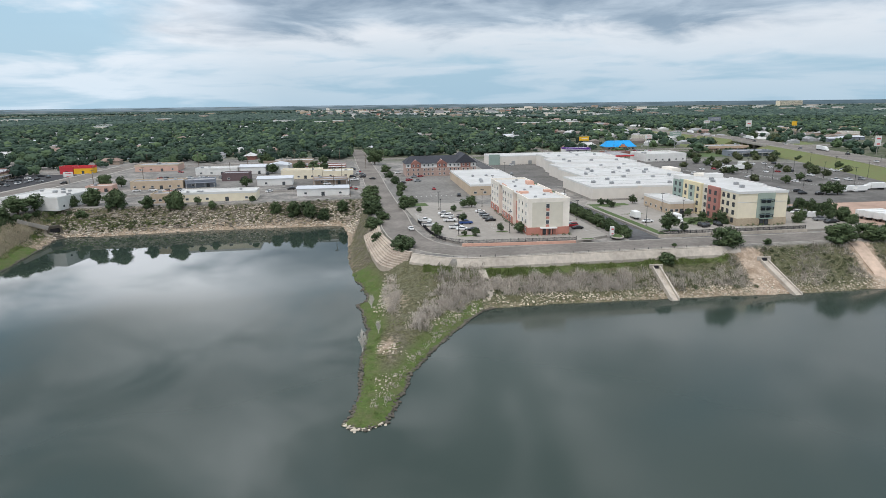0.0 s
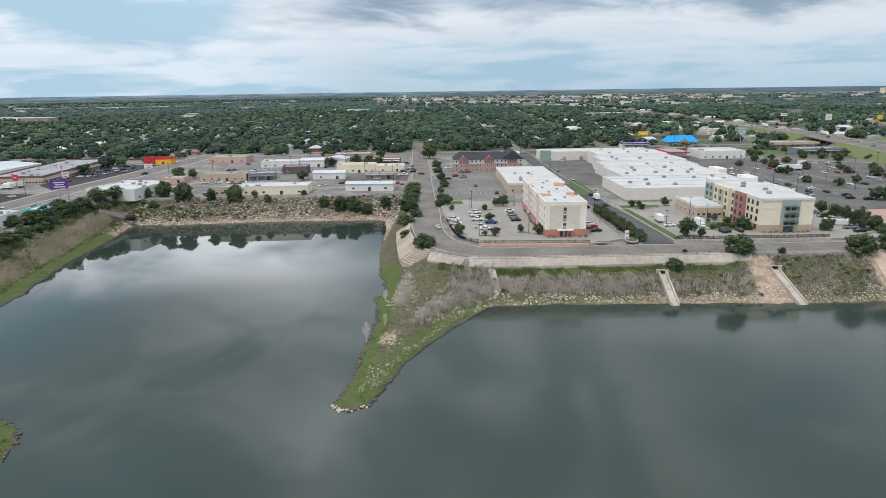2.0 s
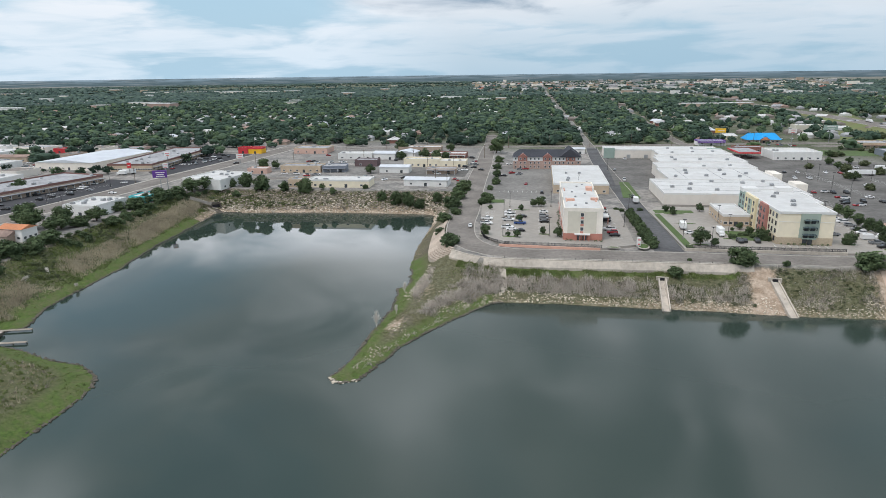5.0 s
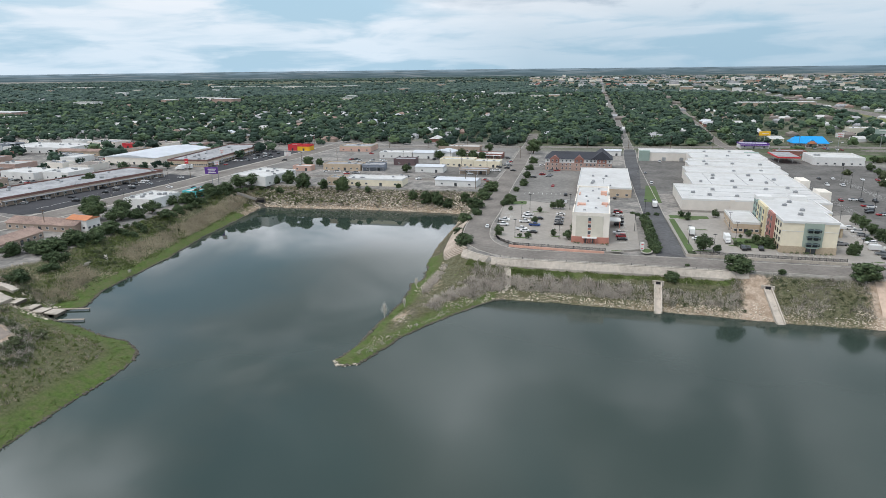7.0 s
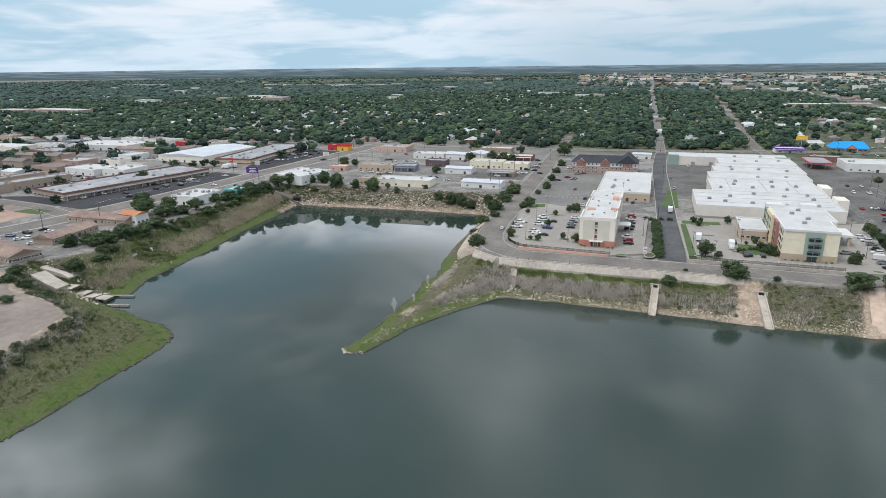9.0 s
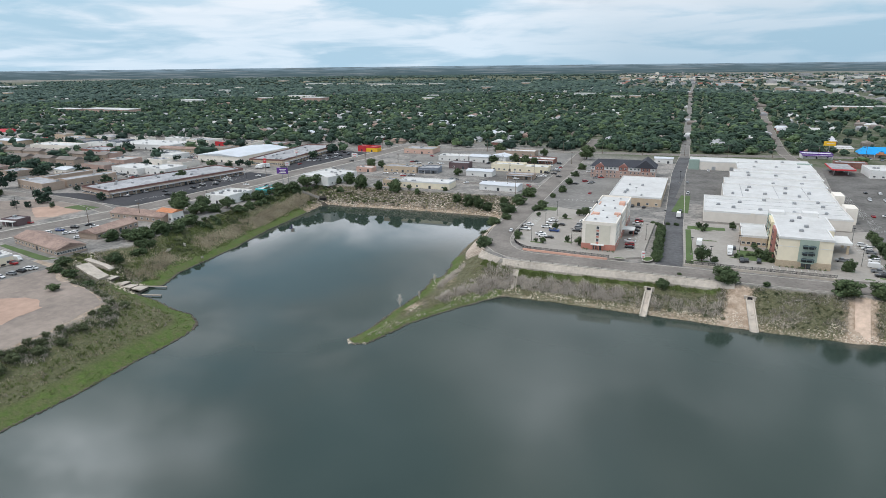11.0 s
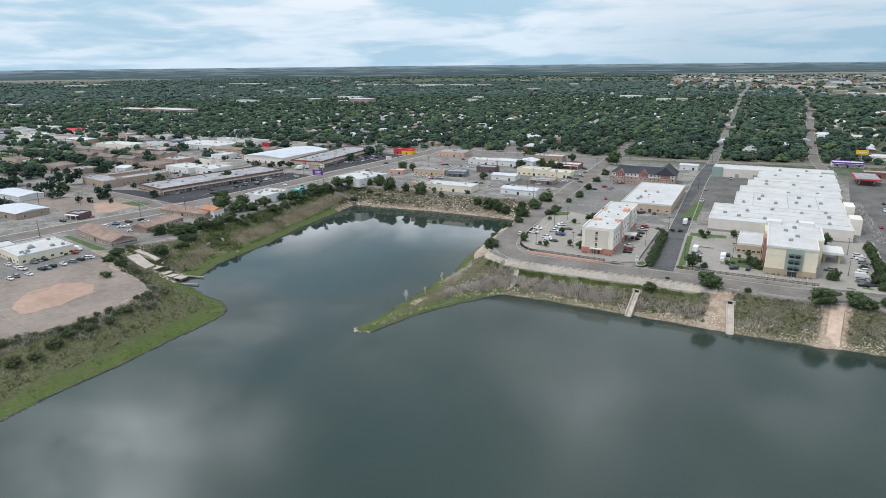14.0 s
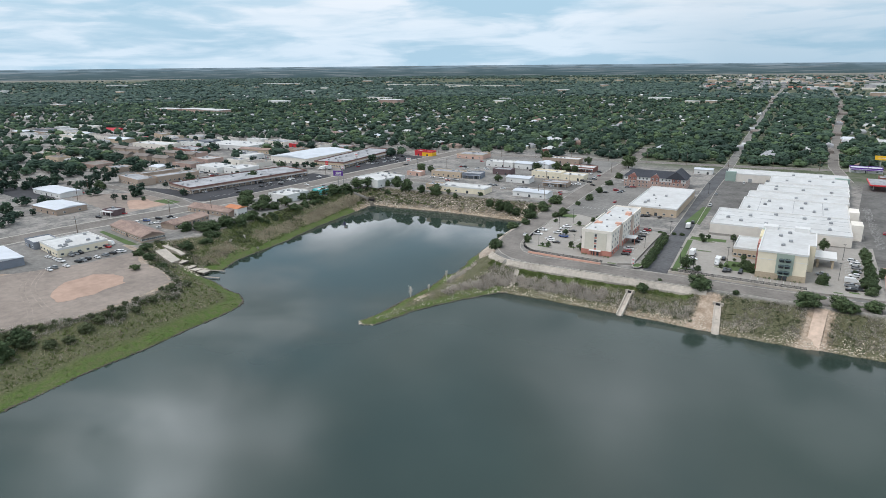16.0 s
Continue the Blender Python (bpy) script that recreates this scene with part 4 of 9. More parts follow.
    for x, y in ((10, 14), (13, 23), (8, 33), (12, 41)):
        rooftop_unit(e, x, y, H, 0.7)
    c = part("porte_cochere", boxes((W + 3, 30, 4.4, W + 13, 44, 5.5)), TRIM_WHITE, e, "white flat-roofed drive-through canopy")
    for x, y in ((W + 11.5, 31), (W + 11.5, 43), (W + 5, 31), (W + 5, 43)):
        part("column", boxes((x - 0.5, y - 0.5, -0.3, x + 0.5, y + 0.5, 4.4)), WALL_STONE, c)
    return e


def brick_hotel():
    e = thing("hotel", -24.3, 438.5, 0, 8, "three-storey red and buff brick hotel with dark gabled roof", "hotel")
    W, D, H = 50, 22, 8.8
    part("wall", boxes((0, 0, -0.3, W, D, H)), WALL_PINKBRICK, e)
    part("upper_wall", boxes((-0.06, -0.08, 5.9, W + 0.06, 0, H)), TRIM_WHITE, e, "pale upper storey band")
    q = bmesh.new()
    def gable(x0, y0, x1, y1, z, rise, along_x):
        if along_x:
            m = (y0 + y1) / 2
            v = [q.verts.new(c) for c in ((x0, y0, z), (x1, y0, z), (x1, y1, z), (x0, y1, z), (x0 + 5, m, z + rise), (x1 - 5, m, z + rise))]
            fs = ((0, 1, 5, 4), (2, 3, 4, 5), (0, 4, 3), (1, 2, 5), (3, 2, 1, 0))
        else:
            m = (x0 + x1) / 2
            v = [q.verts.new(c) for c in ((x0, y0, z), (x1, y0, z), (x1, y1, z), (x0, y1, z), (m, y0, z + rise), (m, y1, z + rise))]
            fs = ((0, 4, 5, 3), (1, 2, 5, 4), (0, 1, 4), (2, 3, 5), (3, 2, 1, 0))
        for f in fs:
            q.faces.new([v[i] for i in f])
    gable(-0.8, -0.8, W + 0.8, D + 0.8, H, 4.6, True)
    gable(34, -1.2, 50.4, 23, H, 6.4, False)
    bmesh.ops.recalc_face_normals(q, faces=q.faces)
    part("roof", q, ROOF_SHINGLE, e)
    for x0, x1 in ((3.5, 10.5), (22, 29), (39, 46)):
        part("bay", boxes((x0, -0.7, -0.3, x1, 0, 5.9)), WALL_PINKBRICK, e)
        part("gable_bay", boxes((x0, -0.7, 5.9, x1, 0, H)), WALL_BRICK, e, "red brick gabled bay")
        g = bmesh.new()
        m = (x0 + x1) / 2
        v = [g.verts.new(c) for c in ((x0 - 0.4, -0.9, H), (x1 + 0.4, -0.9, H), (m, -0.9, H + 2.6), (x0 - 0.4, 5, H), (x1 + 0.4, 5, H), (m, 5, H + 2.6))]
        for f in ((0, 1, 2), (3, 5, 4), (0, 2, 5, 3), (1, 4, 5, 2), (0, 3, 4, 1)):
            g.faces.new([v[i] for i in f])
        bmesh.ops.recalc_face_normals(g, faces=g.faces)
        part("gable", g, WALL_BRICK, e)
        part("gable_roof", boxes((m - 0.05, -1.1, H + 2.5, m + 0.05, 6, H + 2.75)), TRIM_WHITE, e)
        for fl in range(3):
            for dx in (-1.6, 1.6):
                win(e, m + dx, -0.71, 0.8 + fl * 2.95, 1.3, 1.6)
    for fl in range(3):
        for x in (1.7, 13, 16, 19, 31.5, 34.5, 37.3, 48.3):
            win(e, x, -0.09 if fl == 2 else -0.01, 0.8 + fl * 2.95, 1.3, 1.6)
        for y in (3, 8, 13, 18):
            win(e, W + 0.01, y, 0.8 + fl * 2.95, 1.3, 1.6, 90)
    return e


def warehouse():
    e = thing("warehouse", 78, 318, 0, GRID, "large pale retail warehouse with stepped white flat roofs", "warehouse")
    secs = ((0, 0, 74, 47, 6.9), (11.5, 47, 74.5, 92, 7.1), (13, 92, 76, 116, 7.6), (17.5, 116, 77, 140, 8.4), (21, 140, 78, 156, 7.8), (24, 156, 78, 188, 8.6), (-12, 196, 80, 221, 7.0))
    for x0, y0, x1, y1, h in secs:
        w = part("wall", boxes((x0, y0, -0.3, x1, y1, h)), WALL_WARE, e)
        part("roof", boxes((x0 + 0.4, y0 + 0.4, h - 0.1, x1 - 0.4, y1 - 0.4, h + 0.05)), ROOF_WHITE, e)
        part("parapet", parapet_bm(x0 - 0.05, y0 - 0.05, x1 + 0.05, y1 - 0.02, h - 0.35, h + 0.55), TRIM_WHITE, e)
    part("base_band", boxes((-0.08, -0.08, -0.3, 74.08, 0, 1.1), (-0.08, 0, -0.3, 0, 47, 1.1)), CONCRETE, e, "grey-brown plinth")
    for x in (24.5, 49):
        part("pilaster", boxes((x, -0.35, -0.3, x + 2.2, 0, 7.3)), WALL_WARE, e)
    for x, y in ((8, 20), (16, 14), (30, 12), (47, 10), (63, 12), (20, 30), (17, 56), (36, 60), (55, 58), (26, 70), (48, 66), (64, 30), (63, 42), (62, 70), (34, 40), (50, 36), (28, 82), (50, 84), (44, 100), (62, 104)):
        rooftop_unit(e, x, y, 7.2 if y > 47 else 6.95, 0.8, 90 * ((x + y) % 2))
    for x, y in ((30, 124), (48, 128), (66, 126), (30, 136), (36, 166), (52, 170), (68, 174), (40, 205), (60, 208)):
        rooftop_unit(e, x, y, 8.4 if y < 190 else 7.05, 0.8)
    for y0 in (12, 26, 38):
        part("roof_seam", boxes((0.5, y0, 6.95, 73.5, y0 + 0.25, 7.02)), ROOF_GREY, e)
    for x0 in (22.5, 43, 60):
        part("roof_seam", boxes((x0, 47.5, 7.15, x0 + 0.3, 91.5, 7.25)), ROOF_GREY, e)
    multi("entrance_block", ((74, 22, -0.3, 80, 34, 9.2), (74.5, 60, -0.3, 80, 74, 9.0),), WALL_OFFWHITE, e, "pale raised shop entrance")
    for y in (26, 30, 64, 70):
        win(e, 80.01, y, 0.1, 3.0, 2.6, 90, DARK_METAL, "door")
    multi("entrance_block", ((-12.5, 195.2, -0.3, -4, 199, 8.5), (70, 195.2, -0.3, 80.5, 200, 8.5),), WALL_SLATE, e, "green parapet corner block")
    for x in (6, 20):
        part("dock_door", boxes((x, 195.8, 0, x + 3, 196, 3.2)), GREY_METAL, e)
    return e


hotel_a()
hotel_b()
brick_hotel()
warehouse()
S = shop
S(16.5, 343.3, 7.4, 32.5, 77, 5.6, WALL_TAN, ROOF_WHITE, "tan block store with a flat white roof", sides="f", units=5, cap=TRIM_WHITE, nwin=6, seed=3)
S(101.7, 273.8, 6.5, 11.6, 26.2, 5.0, WALL_TAN, ROOF_WHITE, "small tan hotel annexe with white roof", "annexe", sides="fl", z=LOT_B, units=0, cap=TRIM_WHITE, nwin=5, name="annexe")
# north shore shops
S(-141, 331, 9, 41, 15, 4.6, WALL_CREAM, ROOF_WHITE, "long cream single-storey building on the bank", sides="f", units=4, nwin=4, cap=TRIM_WHITE, seed=4)
S(-154, 329, 9, 12.5, 10, 4.6, WALL_TAN, ROOF_GREY, "small tan stucco building on the bank", sides="f", units=1, nwin=4)
S(-192, 385, 9, 31, 13, 4.6, WALL_TAN, ROOF_GREY, "tan building with dark arched openings", sides="f", units=3, nwin=6, seed=5)
S(-160.5, 391, 18, 18, 14, 4.2, WALL_GREY, ROOF_GREY, "slate grey shop with a metal front", sides="f", units=2, canopy=WALL_GREY)
S(-149, 425, 8, 18, 12, 4.8, WALL_MAROON, ROOF_GREY, "dark maroon metal shed", "shed", name="shed", sides="f", units=0)
S(-117, 397, 9, 22, 13, 4.4, WALL_WHITE, ROOF_METAL, "white metal building with pale ribbed roof", sides="f", units=0, pitch=1.2)
S(-110, 431, 8, 28, 14, 5.0, WALL_CREAM, ROOF_WHITE, "cream mission-style shopfront with raised parapet", sides="f", units=3, nwin=6, parapet=1.2, seed=6)
S(-82, 435, 8, 21, 14, 4.4, WALL_CREAM, ROOF_WHITE, "low cream shop with white roof", sides="f", units=2, seed=7)
S(-82, 400, 9, 22, 11, 3.4, WALL_BUFF, ROOF_GREY, "low brown building with deep flat canopy", sides="f", units=1, canopy=ROOF_GREY)
S(-81, 349, 5, 29, 13, 4.2, WALL_WHITE, ROOF_METAL, "white metal building with pale roof on the bank", sides="f", units=0, pitch=1.0)
S(-181, 462, 9, 30, 14, 4.6, WALL_WHITE, ROOF_WHITE, "white painted flat-roofed hall", "hall", name="hall", sides="f", units=2, seed=8)
S(-150, 467, 6, 19, 13, 5.2, WALL_WHITE, ROOF_METAL, "white metal hall with gabled roof", "hall", name="hall", sides="f", units=0, pitch=1.6)
S(-132, 472, 4, 17, 18, 5.6, WALL_WHITE, ROOF_METAL, "white metal hall with pale gabled roof", "hall", name="hall", sides="f", units=0, pitch=1.8)
S(-146, 518, 9, 40, 14, 4.6, WALL_BUFF, ROOF_WHITE, "long tan building with white roof", sides="f", units=4, seed=9)
S(-107, 482, 8, 34, 15, 3.8, WALL_BRICK, ROOF_WHITE, "low dark-fronted office with wide white eaves", sides="f", units=4, nwin=8, canopy=TRIM_WHITE, seed=10)
S(-240, 492, 9, 32, 22, 4.6, SALMON, ROOF_GREY, "salmon and tan shop with blue parapet", sides="f", units=3, cap=WALL_TAN, seed=11)
S(-214, 375, 9, 15, 9, 3.4, SALMON, ROOF_WHITE, "salmon and white drive-in kiosk", "kiosk", name="kiosk", sides="f", units=1)
S(-222, 312, -3, 30, 34, 6.0, WALL_WHITE, ROOF_WHITE, "white two-storey block beside the culvert", sides="r", units=6, nwin=4, seed=12)
# west side
S(-228, 224, 5, 20, 24, 5.6, WALL_WHITE, ROOF_WHITE, "white block building with roof units", sides="f", units=7, nwin=3, seed=13)
S(-220, 262, 5, 10, 16, 3.4, TURQ, ROOF_WHITE, "small white kiosk with turquoise trim", "kiosk", name="kiosk", sides="r", units=1, cap=TURQ)
# west side blocks
S(-341, 206, -5, 38, 117, 4.6, WALL_BUFF, ROOF_GREY, "long strip mall with maroon fascia and grey roof", "strip mall", sides="rf", units=16, nwin=22, cap=FASCIA, parapet=0.9, canopy=ROOF_GREY, seed=21, name="strip_mall")
S(-330, 362, 13, 36, 112, 5.0, WALL_TAN, ROOF_GREY, "brick strip mall with maroon fascia and tan store", "strip mall", sides="rf", units=12, nwin=18, cap=FASCIA, parapet=0.9, canopy=ROOF_GREY, seed=22, name="strip_mall")
S(-397, 358, 6, 52, 78, 6.0, WALL_OFFWHITE, ROOF_METAL, "big shed with pale blue-grey metal roof", "shed", sides="f", units=0, pitch=2.2, name="shed")
S(-411, 197, -4, 40, 16, 5.6, WALL_BUFF, ROOF_GREY, "brown brick two-storey motel wing", "motel", sides="fl", units=3, nwin=9, name="motel", seed=23)
S(-386, 214, -4, 14, 40, 5.6, WALL_BUFF, ROOF_GREY, "brown brick motel wing beside the courtyard", "motel", sides="rl", units=2, nwin=9, name="motel", seed=24)
S(-411, 214, -4, 10, 38, 5.6, WALL_BUFF, ROOF_GREY, "brown brick rear motel wing", "motel", sides="l", units=2, nwin=8, name="motel", seed=25)
S(-411, 276, 0, 36, 22, 4.8, WALL_WHITE, ROOF_WHITE, "white flat-roofed warehouse shop", sides="f", units=4, seed=26)
S(-373, 282, 5, 24, 24, 5.2, WALL_WHITE, ROOF_WHITE, "white block shop behind the strip mall", sides="f", units=4, seed=27)
S(-562, 338, 3, 42, 24, 4.8, WALL_BRICK, ROOF_GREY, "low red brick shop block", sides="f", units=4, seed=28)
S(-213.5, 175.5, 4, 12.5, 8.5, 5.6, WALL_WHITE, ROOF_ORANGE, "white two-storey house with orange tiled roof", "house", sides="fr", units=0, pitch=1.5, nwin=3, name="house")
S(-238, 106, -5, 47, 14, 3.4, WALL_BUFF, ROOF_BROWN, "long brown brick motel with brown shingle roof", "motel", sides="fr", units=0, pitch=2.4, nwin=12, name="motel")
S(-216, 128, 12, 12, 30, 3.3, WALL_BUFF, ROOF_BROWN, "brown shingle-roofed motel wing", "motel", sides="r", units=0, pitch=2.2, nwin=8, name="motel")
S(-246, 166, 8, 42, 12, 3.4, WALL_BUFF, ROOF_BROWN, "brown shingle-roofed motel office wing", "motel", sides="f", units=0, pitch=2.4, nwin=9, name="motel")
S(-227, 60, -3, 27, 27, 4.6, WALL_CREAM, ROOF_WHITE, "cream store with patched white roof", sides="fr", units=9, nwin=6, cap=TRIM_WHITE, seed=29)
S(-243, 58, -3, 15, 13, 4.0, WALL_GREY, ROOF_WHITE, "grey-blue side wing with white roof", sides="f", units=0, nwin=3)
S(-345, 100, 5, 34, 22, 4.2, WALL_BUFF, ROOF_METAL, "tan hall with pale blue metal roof", "hall", sides="fr", units=3, pitch=1.2, name="hall")
S(-418, 128, 4, 44, 18, 4.0, WALL_WHITE, ROOF_METAL, "low white office with pale roof", "office", sides="f", units=2, pitch=1.0, name="office")
S(-236, 20, -3, 34, 24, 4.6, WALL_GREY, ROOF_METAL, "pale blue metal-roofed shed", "shed", sides="f", units=0, pitch=1.4, name="shed")
S(-287, 124, 12, 12, 9, 3.6, WALL_MAROON, ROOF_GREY, "small maroon shop with a white canopy", sides="f", units=1, canopy=TRIM_WHITE)
S(7, 533, 9, 16, 11, 4.4, WALL_WHITE, ROOF_METAL, "small white metal shop", sides="f", units=0, pitch=1.0)
S(-293, 482, 8, 9.5, 10, 5.0, RED_PAINT, ROOF_GREY, "bright red half of a playful shop", sides="f", units=0, parapet=1.0)
S(-283, 483.4, 8, 13, 10, 4.6, YEL_PAINT, ROOF_GREY, "bright yellow half of a playful shop", sides="f", units=0, parapet=1.2, cap=RED_PAINT)
# beyond the warehouse, to the highway


def blue_restaurant():
    e = thing("restaurant", 172, 650, 0, 8, "tan restaurant with a bright blue metal roof and orange gable", "restaurant")
    FOOT.append((172, 650, 8, 32, 18))
    part("wall", boxes((0.6, 0.6, -0.3, 31.4, 17.4, 3.6)), WALL_BUFF, e)
    q = bmesh.new()
    v = [q.verts.new(c) for c in ((-0.6, -0.8, 3.4), (32.6, -0.8, 3.4), (32.6, 18.8, 3.4), (-0.6, 18.8, 3.4), (3.5, 9, 9.4), (28.5, 9, 9.4))]
    for f in ((0, 1, 5, 4), (2, 3, 4, 5), (0, 4, 3), (1, 2, 5), (3, 2, 1, 0)):
        q.faces.new([v[i] for i in f])
    bmesh.ops.recalc_face_normals(q, faces=q.faces)
    part("roof", q, BLUE_ROOF, e)
    q = bmesh.new()
    v = [q.verts.new(c) for c in ((11, -2.6, 3.3), (22, -2.6, 3.3), (16.5, -2.6, 7.4), (11, 6, 3.3), (22, 6, 3.3), (16.5, 6, 7.4))]
    for f in ((0, 1, 2), (3, 5, 4), (0, 2, 5, 3), (1, 4, 5, 2), (0, 3, 4, 1)):
        q.faces.new([v[i] for i in f])
    bmesh.ops.recalc_face_normals(q, faces=q.faces)
    g = part("gable", q, BLUE_ROOF, e, "blue entrance gable")
    part("gable_board", boxes((12.5, -2.75, 3.3, 20.5, -2.6, 4.6), (14.5, -2.75, 4.6, 18.5, -2.6, 6.0)), ROOF_ORANGE, g, "orange timber gable board")
    for x in (11.5, 21.5):
        part("post", boxes((x - 0.2, -2.4, -0.3, x + 0.2, -2.0, 3.4)), TRIM_WHITE, g)
    for x in (3, 7, 25, 29):
        win(e, x, 0.59, 0.9, 2.2, 1.6)
    win(e, 16.5, 0.59, 0.05, 2.0, 2.3, 0, DARK_METAL, "door")


blue_restaurant()
S(172, 524, 8, 36, 30, 5.0, WALL_WHITE, ROOF_WHITE, "white stucco restaurant with stepped parapets", "restaurant", sides="fr", units=5, parapet=1.6, nwin=6, name="restaurant", seed=31)
S(246, 785, 8, 28, 18, 7.0, WALL_GREYGREEN, ROOF_WHITE, "pale grey showroom with columns", "showroom", sides="f", units=3, nwin=8, name="showroom", seed=32)
S(262, 620, 8, 46, 22, 4.6, WALL_TAN, ROOF_GREY, "low tan roadside store", sides="f", units=4, canopy=ROOF_BROWN, seed=33)
S(262, 560, 8, 40, 18, 4.4, WALL_GREY, ROOF_GREY, "long grey-brown roadside store", sides="f", units=3, canopy=ROOF_GREY, seed=34)
S(330, 420, 8, 44, 24, 5.0, WALL_TAN, ROOF_WHITE, "tan store with white barrel roof and blue trim", sides="f", units=3, cap=TURQ, nwin=10, seed=35)
S(124, 622, 8, 26, 14, 4.2, WALL_WHITE, ROOF_METAL, "white shop with purple trim", sides="f", units=0, cap=PURPLE, canopy=PURPLE)


def filler(n, x0, x1, y0, y1, seed, ang):
    """Ordinary low shops of the town on both sides of the strip."""
    rs = random.Random(seed)
    taken = []
    tries = 0
    while len(taken) < n and tries < 4000:
        tries += 1
        x, y, w, d = rs.uniform(x0, x1), rs.uniform(y0, y1), rs.uniform(16, 44), rs.uniform(12, 26)
        cx, cy = x + w / 2, y + d / 2
        if any(abs(cx - a) < (w + c) / 2 + 7 and abs(cy - b) < (d + e_) / 2 + 10 for a, b, c, e_ in taken):
            continue
        if any(abs(cx - a) < (w + c) / 2 + 6 and abs(cy - b) < (d + e_) / 2 + 6 for a, b, c, e_ in KEEP_OFF):
            continue
        if x < 0 and y > np.interp(cx, [q.x for q in ROAD_NORTH], [q.y for q in ROAD_NORTH]) - 24:
            continue
        taken.append((cx, cy, w, d))
        wall = rs.choice((WALL_WHITE, WALL_OFFWHITE, WALL_TAN, WALL_BUFF, WALL_PINKBRICK, WALL_WARE, WALL_GREY))
        roof, word = rs.choice(((ROOF_WHITE, "white"), (ROOF_GREY, "grey"), (ROOF_GREY, "grey"), (ROOF_METAL, "pale metal"), (ROOF_TAUPE, "grey-brown"), (ROOF_WORN, "worn pale")))
        S(x, y, ang, w, d, rs.uniform(3.6, 5.4), wall, roof, "low shop with a flat %s roof" % word if roof is not ROOF_METAL else "low shed with a pale metal roof", sides="f", units=rs.randint(0, 4), pitch=1.2 if roof is ROOF_METAL else 0, nwin=2, seed=rs.randrange(999))


ROOF_RED = mat("red metal roof", (0.50, 0.035, 0.05), 0.5, 0.08, 0.4, 0.03)
KEEP_OFF = [(-325, 265, 70, 150), (-330, 420, 90, 140), (-372, 400, 66, 100), (-390, 225, 60, 70), (-385, 290, 70, 40), (-541, 350, 50, 32), (-330, 112, 50, 40), (-396, 138, 60, 40), (-262, 250, 44, 700), (-345, 190, 220, 24), (-470, 160, 120, 30)]
S(-868, 398, 24, 27, 17, 4.4, WALL_WHITE, ROOF_RED, "white hall with a steep red metal roof", "hall", sides="f", units=0, pitch=4.0, nwin=4, name="hall")
S(-727, 380, 22, 15, 10, 4.2, RED_PAINT, ROOF_GREY, "small bright red shop", sides="f", units=1)
S(-478, 450, 14, 12, 10, 4.2, RED_PAINT, ROOF_GREY, "small red roadside shop", sides="f", units=1)
S(-566, 384, 10, 76, 40, 5.2, WALL_WHITE, ROOF_WHITE, "broad white flat-roofed store complex", "store", sides="f", units=10, nwin=8, name="store", seed=41)
S(-655, 336, 10, 62, 24, 5.2, WALL_OFFWHITE, ROOF_WHITE, "long white flat-roofed store", "store", sides="f", units=5, nwin=6, name="store", seed=42)
S(-508, 318, 8, 24, 17, 5.6, WALL_PINKBRICK, ROOF_GREY, "square brick office with a grey roof", "office", sides="f", units=2, nwin=5, name="office", seed=43)
S(-492, 384, 12, 46, 13, 4.2, WALL_TAN, ROOF_BROWN, "tan shops under a brown tiled roof", sides="f", units=0, pitch=1.8, nwin=7)
S(-1010, 470, 12, 70, 22, 5.0, WALL_TAN, ROOF_GREY, "long tan shopping row", sides="f", units=5, nwin=6, seed=44)
S(-1000, 404, 12, 60, 20, 4.8, WALL_OFFWHITE, ROOF_WHITE, "long white shopping row", sides="f", units=4, nwin=5, seed=45)
S(-800, 300, 12, 56, 18, 4.6, WALL_OFFWHITE, ROOF_WHITE, "long pale shop with a white roof", sides="f", units=4, nwin=5, seed=46)
KEEP_OFF += [(-855, 408, 40, 34), (-720, 386, 24, 20), (-472, 456, 22, 20), (-530, 410, 90, 56), (-626, 352, 80, 40), (-497, 328, 36, 30), (-470, 396, 56, 28), (-975, 486, 84, 40), (-970, 418, 76, 36), (-772, 312, 70, 34), (-590, 290, 230, 84)]
filler(44, -700, -296, 215, 520, 71, 4)
filler(9, -620, -440, 20, 140, 72, 4)
filler(30, -1000, -700, 300, 520, 74, 6)
KEEP_OFF += [(336, 655, 60, 1200), (400, 900, 70, 220)]
filler(12, 440, 680, 720, 1010, 75, 8)


def apartments():
    """Rows of brown-grey roofed flats beyond the strip malls."""
    rs = random.Random(9)
    for i in range(14):
        x, y = -694 + (i % 7) * 31 + rs.uniform(-4, 4), 296 + (i // 7) * 34 + (i % 7) * 4
        S(x, y - 40, 8, 24, 11, 5.2, WALL_BUFF, ROOF_TAUPE, "two-storey flats with a grey-brown shingle roof", "apartments", sides="f", units=0, pitch=2.4, nwin=3, name="apartment_block")

LANDMARK_PLOTS = ((-1250, 690, 250, 60), (-970, 1140, 66, 44), (-1134, 1150, 44, 30), (-1050, 1160, 60, 40), (-1940, 2200, 720, 120), (-310, 1515, 90, 50), (-206, 2540, 124, 70), (-3260, 1490, 140, 100), (-2800, 2090, 320, 110), (-3540, 1700, 260, 110), (150, 1280, 160, 60))
for x_, y_, w_, d_ in LANDMARK_PLOTS:
    FOOT.append((x_, y_, GRID, w_, d_))

